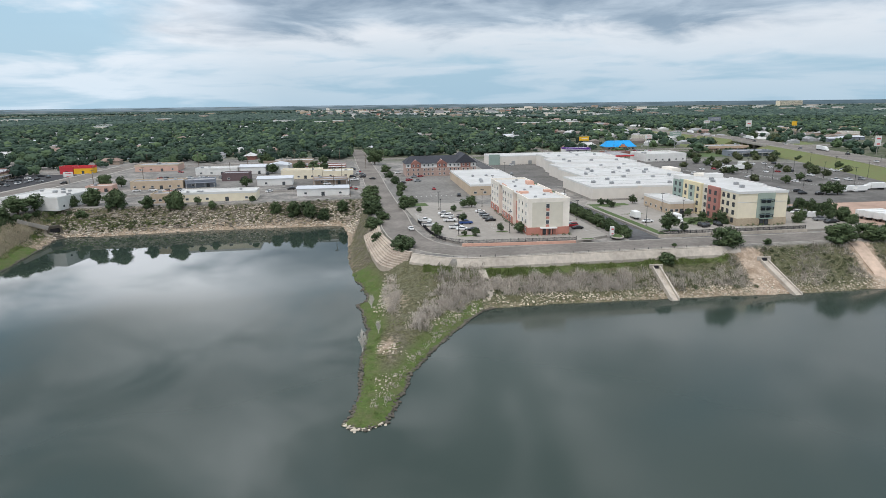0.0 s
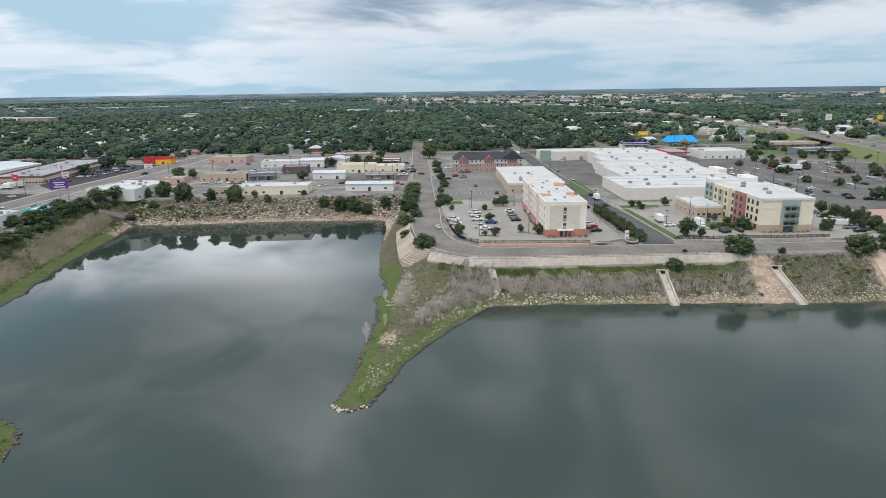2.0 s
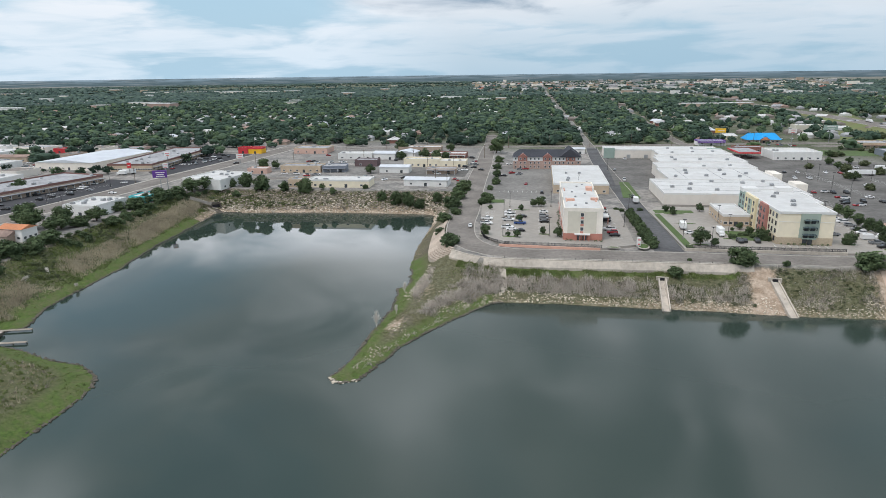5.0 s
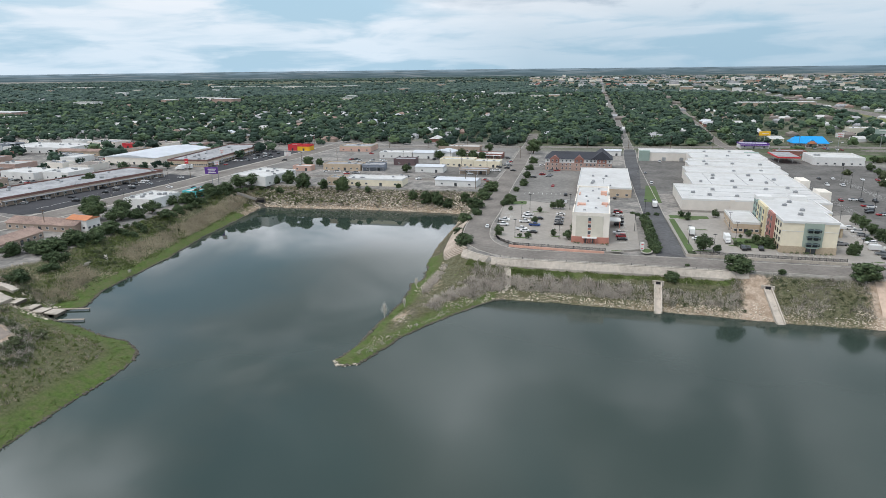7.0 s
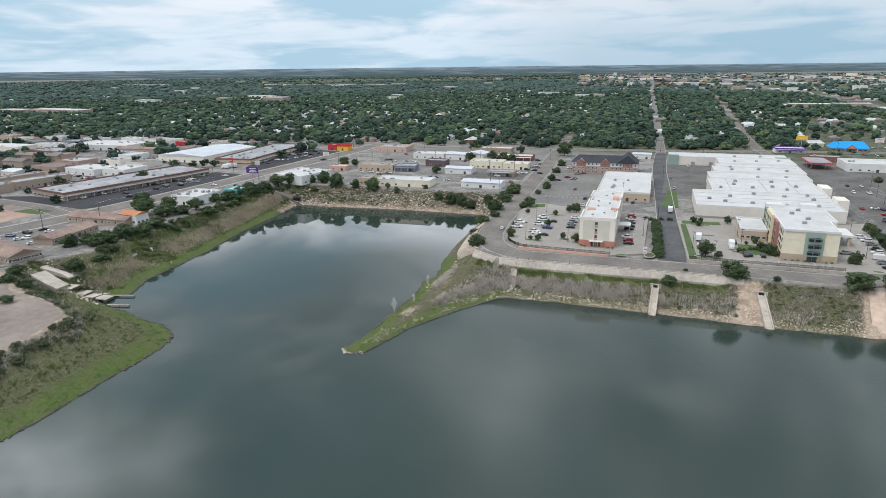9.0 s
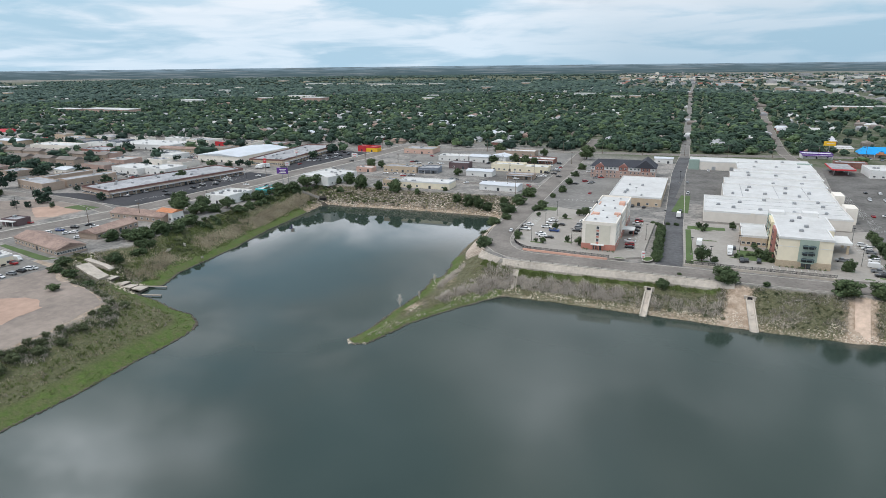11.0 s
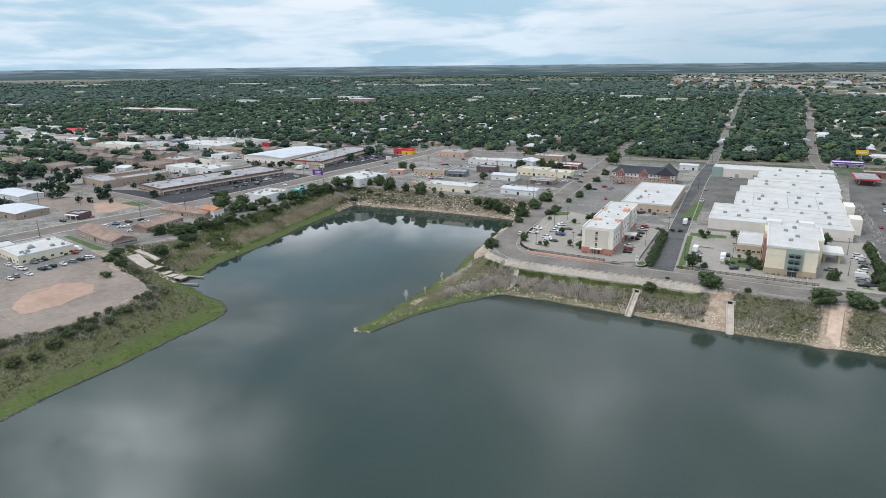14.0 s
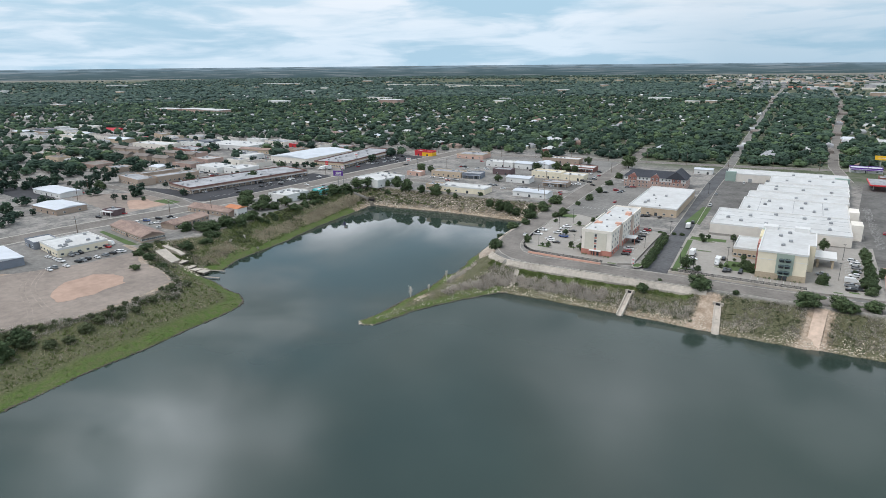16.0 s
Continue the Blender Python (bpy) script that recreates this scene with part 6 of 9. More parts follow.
tuft("bank_grass", west2[1250:5200], 6, 0.5, 1.3, 0.45, 0.16, GRASS_BLADE, "rank green and olive grass on the point", 74)
edge2 = pick_points(26000, -150, -40, -80, 92, lambda ds, dt, x, y: (dt > 0.3) & (dt < 6.5 + 2.5 * np.sin(y * 0.21)), 75)
scrub("scrub", np.concatenate([band[:150], rest[:110]]), 0.9, 2.2, 0.6, LEAF_OLIVE, "low olive scrub on the bank below the wall", 12, 10, 26, 0.12)
scrub("scrub", edge2[-150:], 1.2, 3.2, 0.6, LEAF_OLIVE, "olive scrub along the dirt lot", 11, 14, 34, 0.1)
scrub("scrub", edge2[:70], 1.4, 4.2, 0.75, LEAF_OLIVE, "tangled olive scrub along the dirt lot", 76, 16, 40, 0.1)
tuft("dead_brush", edge2[110:800], 8, 0.9, 3.0, 0.6, 0.06, DEADWOOD, "grey dead shrubs along the dirt lot", 77, 2)
tuft("dead_brush", edge2[800:1300], 8, 0.8, 2.4, 0.7, 0.06, DEAD_DARK, "dark tangled brush along the dirt lot", 19, 2)
northb = pick_points(20000, -192, 296, -44, 340, lambda ds, dt, x, y: (ds > 2.5) & (dt > 0.5), 78)
scrub("scrub", northb[:210], 0.9, 2.4, 0.7, LEAF_OLIVE, "low scrub on the eroded north bank", 79, 9, 14)
tuft("dead_brush", west2[900:1150], 9, 0.8, 2.0, 0.45, 0.06, DEAD_DARK, "grey dead scrub on the grassy point", 40)
green1 = pick_points(30000, -200, -30, -60, 300, lambda ds, dt, x, y: (ds > 0.6) & (ds < 9), 41)
tuft("shore_grass", green1[:9000], 5, 0.2, 0.55, 0.6, 0.12, GRASS_BLADE, "fresh green shoreline grass", 42)
green2 = pick_points(16000, -45, 108, 14, 205, lambda ds, dt, x, y: (ds > 0.6) & ((ds < 4.5) | (smooth_noise(x, y, 0.3, 83) > 0.55)), 43)
tuft("spit_grass", green2[(green2[:, 2] < 0)][:2200], 5, 0.15, 0.42, 0.6, 0.11, GRASS_BLADE, "green and olive grass on the spit", 44)
northp = pick_points(14000, -195, 296, -40, 342, lambda ds, dt, x, y: (ds > 3) & (dt > 1.5), 45)
tuft("dead_brush", northp[:800], 7, 0.5, 1.7, 0.6, 0.065, DEAD_DARK, "grey-brown scrub on the eroded bank", 46)
tuft("bank_grass", northp[700:1500], 5, 0.4, 1.0, 0.5, 0.15, GRASS_BLADE, "sparse green weeds on the eroded bank", 47)


def bare_tree(x, y, h, wide, label, seed, lean=0.0):
    """A leafless tree: a tapering stem with rising limbs, each carrying fine twigs."""
    rs = np.random.RandomState(seed)
    z = float(height_at([x], [y])[0][0])
    e = thing("bare_tree", x, y, max(z, WATER_Z) - 0.1, 0, label, "tree")
    e.matrix_world = pose(x, y, max(z, WATER_Z) - 0.1 + lean * 0.004, lean, 0, seed * 37.0)
    part("trunk", cone_bm(0.16, 0.03, h * 0.9), BLEACHED, e)
    n = 46
    f = rs.uniform(0.12, 0.85, n)
    a = rs.uniform(0, 6.283, n)
    ln = wide * (1.15 - f) * rs.uniform(0.6, 1.0, n)
    base = np.c_[np.zeros(n), np.zeros(n), f * h * 0.9]
    tip = base + np.c_[np.cos(a) * ln, np.sin(a) * ln, ln * rs.uniform(1.2, 2.2, n)]
    q = rs.rand(n * 9)[:, None]
    twig0 = np.repeat(base, 9, 0) * (1 - q) + np.repeat(tip, 9, 0) * q
    b = rs.uniform(0, 6.283, n * 9)
    tl = rs.uniform(0.4, 1.0, n * 9)
    twig1 = twig0 + np.c_[np.cos(b) * tl * 0.6, np.sin(b) * tl * 0.6, tl]
    for name, p0, p1, w in (("limbs", base, tip, 0.06), ("twigs", twig0, twig1, 0.034)):
        m = len(p0)
        V = np.empty((m, 4, 3))
        for k in range(3):
            V[:, k] = p0 + np.array([math.cos(k * 2.094) * w, math.sin(k * 2.094) * w, 0])
        V[:, 3] = p1
        Fc = (np.array([(0, 1, 3), (1, 2, 3), (2, 0, 3)])[None] + (np.arange(m) * 4)[:, None, None]).reshape(-1, 3)
        o = new("limb" if name == "limbs" else "twig", soup(name, V.reshape(-1, 3), Fc, BLEACHED))
        o.parent = e


def cone_bm(r0, r1, h):
    bm = bmesh.new()
    bmesh.ops.create_cone(bm, cap_ends=True, segments=7, radius1=r0, radius2=r1, depth=h, matrix=Matrix.Translation((0, 0, h / 2)))
    return bm


bare_tree(-20.5, 149.4, 6.8, 1.5, "pale leafless tree on the spit shore", 48)
bare_tree(-17.5, 160.5, 3.6, 0.9, "small pale leafless tree on the flank of the spit", 50)
for x_, y_, h_ in ((-167, 144, 4.2), (-166.5, 157, 3.6), (-153.5, 157, 4.0)):
    bare_tree(x_, y_, h_, 1.1, "leaning bleached dead tree on the grassy bank", int(h_ * 10), 62.0)
bare_tree(-21.5, 181.0, 4.4, 1.2, "small pale leafless tree above the cove", 51)




rs_ = np.random.RandomState(95)
foot = [(120.5 + 2.2 * k, 244.6 + 0.27 * k, LOT_B) for k in range(9)] + [(117.0 - 0.12 * k * 3, 249 + k * 3.0, LOT_B) for k in range(14)] + [(34.5 + 1.6 * k, 230.9 + 0.2 * k, LOT_A) for k in (0, 1, 7, 8, 9)] + [(31.6 - 0.13 * k * 3, 236 + 3.0 * k, LOT_A) for k in range(18)]
scrub("shrubs", np.array(foot) + rs_.uniform(-0.5, 0.5, (len(foot), 3)) * (1, 1, 0), 1.0, 1.9, 0.7, LEAF, "clipped shrubs along the foot of the hotels", 96, 7, 12)


def stones(name, at, lo, hi, label, seed, material=None):
    rs = np.random.RandomState(seed)
    V, Fc = ICO1
    V = V * (1 + rs.uniform(-0.25, 0.25, (len(V), 1)))
    sc = rs.uniform(lo, hi, (len(at), 1)) ** 1.5 * np.c_[rs.uniform(0.7, 1.4, len(at)), rs.uniform(0.7, 1.2, len(at)), rs.uniform(0.4, 0.8, len(at))]
    A, B = scatter(V, Fc, at, sc, rs.uniform(0, 6.28, len(at)))
    return soup(name, A, B, material or ROCK, label, "stuff", category="rocks")


stones("rocks", pick_points(26000, -20, 176, 215, 220, lambda ds, dt, x, y: (ds > 0.1) & (ds < 9) & (smooth_noise(x, y, 0.35, 84) + (5 - ds) * 0.25 > -0.3), 51)[:3200], 0.12, 0.5, "pale broken caliche rocks along the waterline", 52)
stones("rocks", pick_points(26000, -195, 290, -40, 342, lambda ds, dt, x, y: (ds > 0.3) & (dt > 1) & (smooth_noise(x, y, 0.25, 50) + (6 - ds) * 0.12 > -0.2), 53)[:1100], 0.2, 0.85, "pale rubble on the eroded north bank", 54)
stones("rocks", pick_points(26000, -195, 290, -40, 342, lambda ds, dt, x, y: (ds > 2) & (dt > 0.6), 49)[:2200], 0.25, 1.0, "brown weathered rubble on the eroded north bank", 29, ROCK_BROWN)
def rim_stones(x0, y0, x1, y1, n, seed):
    """Places along the waterline, on and just above it."""
    rs = np.random.RandomState(seed)
    m = (SHORE_LINE[:, 0] > x0) & (SHORE_LINE[:, 0] < x1) & (SHORE_LINE[:, 1] > y0) & (SHORE_LINE[:, 1] < y1)
    a, b = SHORE_LINE[m], np.roll(SHORE_LINE, -1, 0)[m]
    i = rs.randint(0, len(a), n)
    p = a[i] + (b[i] - a[i]) * rs.rand(n, 1) + rs.normal(0, 0.3, (n, 2))
    return np.c_[p, np.full(n, WATER_Z + 0.12)]


stones("rocks", rim_stones(-32, 105, 16, 215, 1300, 24), 0.25, 0.6, "dark wet stones edging the spit", 25, WET_STONE)
stones("rocks", rim_stones(-190, -60, -60, 298, 2000, 26), 0.25, 0.58, "dark wet stones edging the west shore", 27, WET_STONE)
stones("rocks", rim_stones(-21, 108, -12, 114, 40, 28), 0.35, 0.62, "pale boulders at the tip of the spit", 23)
stones("rocks", pick_points(26000, -60, 106, 16, 290, lambda ds, dt, x, y: ds < 1.0, 55)[:1100], 0.15, 0.42, "small grey stones edging the spit", 56, WET_STONE)
stones("rocks", pick_points(60000, -200, -30, -55, 300, lambda ds, dt, x, y: ds < 0.8, 57)[:1500], 0.15, 0.4, "small stones edging the west shore", 58, WET_STONE)
spitp = pick_points(12000, -30, 112, 10, 190, lambda ds, dt, x, y: (ds > 3) & (smooth_noise(x, y, 0.3, 85) > 0.4), 86)
gully = pick_points(9000, -186, 100, -134, 117, lambda ds, dt, x, y: (np.abs(y - 108.5) > 2.2) & (np.abs(y - 108.5) < 6.5) & (ds > 0.3), 20)
stones("rocks", gully[:170], 0.3, 0.95, "pale broken concrete and stones along the gully", 21)
around = pick_points(9000, -186, 90, -146, 118, lambda ds, dt, x, y: (np.abs(y - 103) > 4.2) & (np.abs(y - 110.5) > 2.2) & (np.abs(y - 108.5) > 2.0) & (dt > 0.3), 15)
tuft("dead_brush", around[:330], 7, 0.7, 2.6, 0.6, 0.055, DEAD_DARK, "tangled grey brush round the gully ramp", 16, 2)
scrub("scrub", around[330:370], 1.2, 3.0, 0.7, LEAF_OLIVE, "olive scrub round the gully ramp", 14, 14, 36, 0.1)
tuft("dead_brush", gully[170:330], 8, 0.7, 2.4, 0.55, 0.06, DEADWOOD, "grey dead shrubs along the gully", 22, 2)
stones("rocks", spitp[:420], 0.12, 0.5, "pale stones scattered on the ridge of the spit", 87)
stones("rocks", flank[240:320], 0.3, 0.8, "bleached boulders on the knoll", 59)

# ---- vehicles ----
PAINT = {"w": (0.74, 0.74, 0.74), "k": (0.016, 0.016, 0.018), "g": (0.22, 0.23, 0.24), "r": (0.32, 0.02, 0.025), "b": (0.03, 0.07, 0.22)}
PAINT_WORD = {"w": "white", "k": "black", "g": "grey", "r": "red", "b": "blue"}
for k, c in PAINT.items():
    mat("car paint " + PAINT_WORD[k], c, 0.3, 0.03, 0.5, 0.0, spec=0.5)
RUBBER = mat("tyre rubber", (0.02, 0.02, 0.02), 0.9, 0.1, 3.0, 0.05)
TRUCK_WHITE = mat("white box panels", (0.78, 0.78, 0.77), 0.5, 0.04, 0.5, 0.02)


def loft(secs):
    """Skins a row of cross-sections (x, half width, z low, z high) with chamfered shoulders."""
    bm = bmesh.new()
    rings = []
    for x, hw, z0, z1 in secs:
        c = min(0.12, (z1 - z0) * 0.3)
        rings.append([bm.verts.new(p) for p in ((x, -hw, z0), (x, -hw, z1 - c), (x, -hw + c, z1), (x, hw - c, z1), (x, hw, z1 - c), (x, hw, z0))])
    for r, s in zip(rings, rings[1:]):
        for k in range(6):
            bm.faces.new((r[k], r[(k + 1) % 6], s[(k + 1) % 6], s[k]))
    bm.faces.new(rings[0]), bm.faces.new(rings[-1])
    bmesh.ops.recalc_face_normals(bm, faces=bm.faces)
    return bm


def wheel_bm(r=0.34, w=0.24):
    bm = bmesh.new()
    bmesh.ops.create_cone(bm, cap_ends=True, segments=12, radius1=r, radius2=r, depth=w, matrix=Matrix.Rotation(radians(90), 4, "X"))
    return bm


SHAPES = {
    "s": ("sedan", [(-2.35, 0.82, 0.35, 0.85), (-2.2, 0.9, 0.25, 0.98), (2.0, 0.9, 0.25, 0.92), (2.35, 0.8, 0.3, 0.72)], [(-1.55, 0.78, 0.93, 0.98), (-0.95, 0.72, 0.93, 1.36), (0.35, 0.72, 0.93, 1.38), (1.15, 0.78, 0.9, 0.95)], [(-0.95, 0.7, 1.36, 1.43), (0.3, 0.7, 1.36, 1.44)], 1.4),
    "u": ("suv", [(-2.35, 0.88, 0.4, 1.0), (-2.25, 0.95, 0.32, 1.12), (2.1, 0.95, 0.32, 1.08), (2.4, 0.85, 0.38, 0.9)], [(-2.2, 0.86, 1.08, 1.2), (-1.95, 0.8, 1.08, 1.68), (0.35, 0.8, 1.08, 1.68), (1.2, 0.86, 1.05, 1.12)], [(-1.95, 0.78, 1.67, 1.76), (0.3, 0.78, 1.67, 1.76)], 1.5),
    "p": ("pickup_truck", [(-2.9, 0.95, 0.5, 1.15), (-2.8, 0.98, 0.42, 1.2), (2.5, 0.98, 0.42, 1.18), (2.85, 0.9, 0.5, 1.0)], [(-0.75, 0.88, 1.15, 1.3), (-0.6, 0.84, 1.15, 1.82), (0.75, 0.84, 1.15, 1.82), (1.5, 0.88, 1.15, 1.2)], [(-0.6, 0.82, 1.81, 1.9), (0.7, 0.82, 1.81, 1.9)], 1.75),
    "v": ("van", [(-2.9, 0.98, 0.4, 2.25), (-2.8, 1.0, 0.32, 2.35), (1.5, 1.0, 0.32, 2.35), (2.1, 1.0, 0.32, 1.35), (2.8, 0.95, 0.38, 1.1)], [(1.45, 0.9, 1.4, 2.2), (2.0, 0.9, 1.38, 1.45)], [(-2.4, 0.9, 2.34, 2.42), (1.3, 0.9, 2.34, 2.42)], 1.8),
    "t": ("box_truck", [(1.6, 1.0, 0.5, 2.2), (2.6, 1.0, 0.5, 2.15), (3.0, 1.0, 0.5, 1.3), (3.5, 0.95, 0.55, 1.2)], [(2.55, 0.88, 1.3, 2.05), (3.0, 0.88, 1.28, 1.35)], [(1.7, 0.9, 2.19, 2.27), (2.5, 0.9, 2.15, 2.23)], 2.3),
}
CARS = {}


def car(code, x, y, z, ang, where="parked on a lot"):
    if code not in CARS:
        kind, body, glass, roof, axle = SHAPES[code[0]]
        paint = MATS["car paint " + PAINT_WORD[code[1]]]
        e = thing(kind, 0, 0, 0, 0, "%s %s parked on pale paving" % (PAINT_WORD[code[1]], kind.replace("_", " ")), "truck" if code[0] in "pt" else "car", "parked vehicles")
        part("body", loft(body), paint, e)
        part("cabin_glass", loft(glass), GLASS, e)
        if code[-1] != "f":
            part("roof_panel", loft(roof), paint, e)
        if code[0] == "p":
            part("bed", boxes((-2.7, -0.8, 1.15, -0.8, 0.8, 1.215)), DARK_METAL, e)
        if code[0] == "t":
            part("cargo_box", box(bmesh.new(), -4.0, -1.2, 0.9, 1.5, 1.2, 3.4, 0.05), TRUCK_WHITE, e)
            part("chassis", boxes((-3.9, -0.5, 0.5, 1.6, 0.5, 0.9)), DARK_METAL, e)
        me = shared(("wheel", code[0] in "ptv"), "wheel", lambda: wheel_bm(0.4 if code[0] in "ptv" else 0.34), RUBBER)
        hw = 0.86
        for sx in (-axle, axle):
            for sy in (-hw, hw):
                put("wheel", me, e, sx, sy, 0.4 if code[0] in "ptv" else 0.34)
        CARS[code] = e
    return copy_thing(CARS[code], pose(x, y, z, 0, 0, ang))


def park(rows, z, ang, spread=4, seed=1):
    rs = random.Random(seed)
    for x, y, code in rows:
        car(code, x, y, z + 0.005, ang + rs.uniform(-spread, spread) + rs.choice((0, 180)))


CARS_A = [(-7.0, 262.5, 'pw'), (1.5, 278.8, 'pw'), (2.7, 272.2, 'pw'), (3.8, 262.3, 'pw'), (6.0, 247.2, 'pw'), (8.2, 244.1, 'sw'), (10.3, 256.7, 'pb'), (12.6, 242.8, 'sk'), (-5.1, 252.8, 'pw'), (18.1, 284.3, 'sw'), (19.3, 274.9, 'ug'), (20.2, 268.7, 'ug'), (21.1, 262.6, 'sk'), (9.1, 271.4, 'sk'), (9.9, 341.6, 'uk'), (-4.1, 369.8, 'sr'), (11.3, 320.3, 'sw'), (13.6, 321.2, 'sw'), (-12.4, 249.9, 'sw')]
CARS_A2 = [(46.1, 299.5, 'ur'), (46.8, 292.2, 'pw'), (48.3, 284.6, 'sk'), (49.1, 277.3, 'uk'), (49.5, 271.1, 'uk'), (51.6, 254.1, 'pw'), (53.1, 248.3, 'ur'), (54.2, 243.4, 'sk')]
CARS_B = [(83.6, 265.0, 'tw'), (98.6, 255.6, 'tw'), (99.5, 265.0, 'uk'), (104.8, 244.9, 'uk'), (106.6, 246.2, 'uk'), (111.8, 246.8, 'uk'), (144.7, 265.8, 'pg'), (86.2, 255.5, 'sw')]
CARS_B2 = [(154.5, 299.1, 'uw'), (156.0, 293.2, 'uw'), (157.2, 286.4, 'ug'), (157.7, 279.4, 'sg'), (157.5, 272.1, 'uw'), (157.2, 262.2, 'vw'), (157.8, 254.8, 'pg'), (158.4, 248.7, 'uk')]
CARS_GAP = [(62.3, 338.9, 'uk'), (63.6, 324.8, 'tw'), (57.3, 398.4, 'pw'), (50.2, 442.3, 'sg'), (57.0, 504.6, 'pw'), (28.4, 339.0, 'sk'), (30.5, 339.7, 'sk'), (32.5, 341.1, 'sk'), (39.7, 341.1, 'sk')]
CARS_STORE = [(-205.3, 55.4, 'sw'), (-212.2, 60.1, 'ug'), (-197.4, 56.1, 'sw'), (-190.8, 56.0, 'pw'), (-179.2, 54.1, 'sw'), (-182.3, 61.4, 'uk'), (-181.8, 63.9, 'ug'), (-182.8, 66.5, 'uk'), (-182.1, 71.4, 'sw'), (-182.1, 75.9, 'ug'), (-182.3, 80.3, 'uk'), (-182.8, 83.5, 'uw'), (-181.8, 85.3, 'sw'), (-179.7, 45.9, 'sw'), (-181.1, 48.9, 'ug'), (-198.2, 64.4, 'pg'), (-198.8, 67.4, 'sg'), (-198.9, 69.7, 'uk'), (-200.7, 80.5, 'uk'), (-198.2, 84.6, 'pr'), (-203.1, 89.1, 'vw')]
CARS_INN = [(-242.1, 124.9, 'uw'), (-240.3, 139.9, 'uk'), (-231.4, 130.0, 'sw'), (-229.4, 132.9, 'uw'), (-216.7, 127.8, 'sw'), (-241.7, 132.0, 'ub'), (-232.2, 146.7, 'sw'), (-227.1, 146.4, 'sg'), (-239.2, 147.8, 'sk'), (-244.0, 118.8, 'pk'), (-279.1, 117.4, 'uk'), (-276.5, 133.8, 'sr')]
CARS_STRIP = [(-313.4, 240.9, 'sw'), (-302.7, 241.6, 'uk'), (-300.5, 248.8, 'sg'), (-304.7, 264.4, 'sw'), (-279.8, 255.6, 'uk'), (-285.8, 291.7, 'sw'), (-288.1, 296.9, 'pw'), (-274.9, 288.7, 'sg'), (-274.9, 318.3, 'sw'), (-304.6, 348.2, 'tw'), (-274.9, 273.3, 'uk'), (-235.0, 288.6, 'sk'), (-252.5, 283.9, 'sw'), (-274.0, 228.8, 'uk')]
CARS_NW = [(-294.4, 404.4, 'sw'), (-306.0, 420.4, 'pw'), (-293.2, 418.6, 'sk'), (-301.7, 437.2, 'ug'), (-297.5, 439.7, 'uk'), (-299.5, 453.4, 'sw'), (-277.7, 432.4, 'sg'), (-297.1, 465.0, 'uk'), (-240.0, 375.3, 'sk'), (-228.8, 374.5, 'sg'), (-300.2, 392.1, 'pw'), (-253.6, 419.7, 'uk')]
CARS_N = [(-61.5, 418.2, 'sw'), (-58.2, 420.2, 'pw'), (-64.3, 448.8, 'sg'), (-54.3, 435.1, 'uk'), (-56.4, 450.2, 'ug'), (-72.9, 399.2, 'uw'), (-101.6, 367.2, 'sw'), (-68.5, 489.4, 'uk'), (-61.5, 437.2, 'uk'), (-46.3, 424.4, 'sk'), (-190.4, 416.7, 'sr'), (-200.4, 482.9, 'sr'), (-21.0, 413.4, 'ur'), (-24.5, 400.3, 'sk'), (-27.3, 495.5, 'sr')]
CARS_E = [(197.3, 341.3, 'uk'), (195.0, 332.8, 'uk'), (202.5, 330.1, 'uk'), (163.7, 284.5, 'uk'), (164.9, 279.9, 'sw'), (161.7, 256.5, 'uk'), (161.7, 251.5, 'uk'), (163.8, 267.0, 'vw'), (223.3, 339.0, 'tw'), (256.1, 359.4, 'pw'), (233.2, 480.8, 'tw'), (277.7, 443.0, 'sw'), (277.1, 435.7, 'sw'), (285.9, 442.1, 'uw'), (229.2, 338.4, 'tw'), (190.2, 365.7, 'sw')]
park(CARS_A[:14], LOT_A, 8)
park(CARS_A[14:18], 0.1, 98)
park(CARS_A[18:], 0.055, 105, 0)
park(CARS_A2, LOT_A, 8, seed=2)
park(CARS_B[:2], LOT_B, 98, 8, 3)
park(CARS_B[2:6], LOT_B, 98, 4, 4)
park(CARS_B[6:], LOT_B, 8, 4, 5)
park(CARS_B2, LOT_B, 8, 5, 6)
park(CARS_GAP, 0.12, 98, 5, 7)
park(CARS_STORE, 0.05, 10, 10, 8)
park(CARS_INN, 0.05, 40, 30, 9)
park(CARS_STRIP, 0.1, 5, 10, 10)
park(CARS_NW, 0.1, 10, 30, 11)
park(CARS_N, 0.08, 20, 40, 12)
park(CARS_E, 0.1, 8, 12, 13)
rs_ = random.Random(77)
lot_rows = [(165 + 9 * i + rs_.uniform(-1, 1) + 0.0 * j, 350 + 26 * j + 1.2 * i, rs_.choice(("sw", "uk", "ug", "pw", "uw", "sk", "sr"))) for i in range(12) for j in range(6) if rs_.random() < 0.42]
park(lot_rows, 0.1, 98, 3, 14)
FAR_LOTS = ((-185, 372, 50, 8, 6), (-110, 418, 40, 6, 5), (-90, 372, 40, 10, 5), (-36, 400, 30, 60, 7), (-420, 150, 40, 6, 5), (-398, 264, 34, 8, 10), (-445, 358, 40, 30, 14), (-590, 418, 40, 10, 8), (-290, 375, 8, 90, 9), (-300, 206, 26, 110, 12), (-210, 435, 60, 12, 8), (-130, 455, 70, 8, 8), (-120, 372, 60, 12, 6), (185, 690, 50, 6, 6), (178, 630, 40, 10, 7), (450, 760, 160, 30, 12), (-560, 300, 90, 14, 8), (-160, 478, 70, 30, 10), (-480, 270, 60, 40, 12), (-640, 330, 70, 40, 12), (-80, 440, 24, 60, 8), (170, 300, 10, 80, 8))
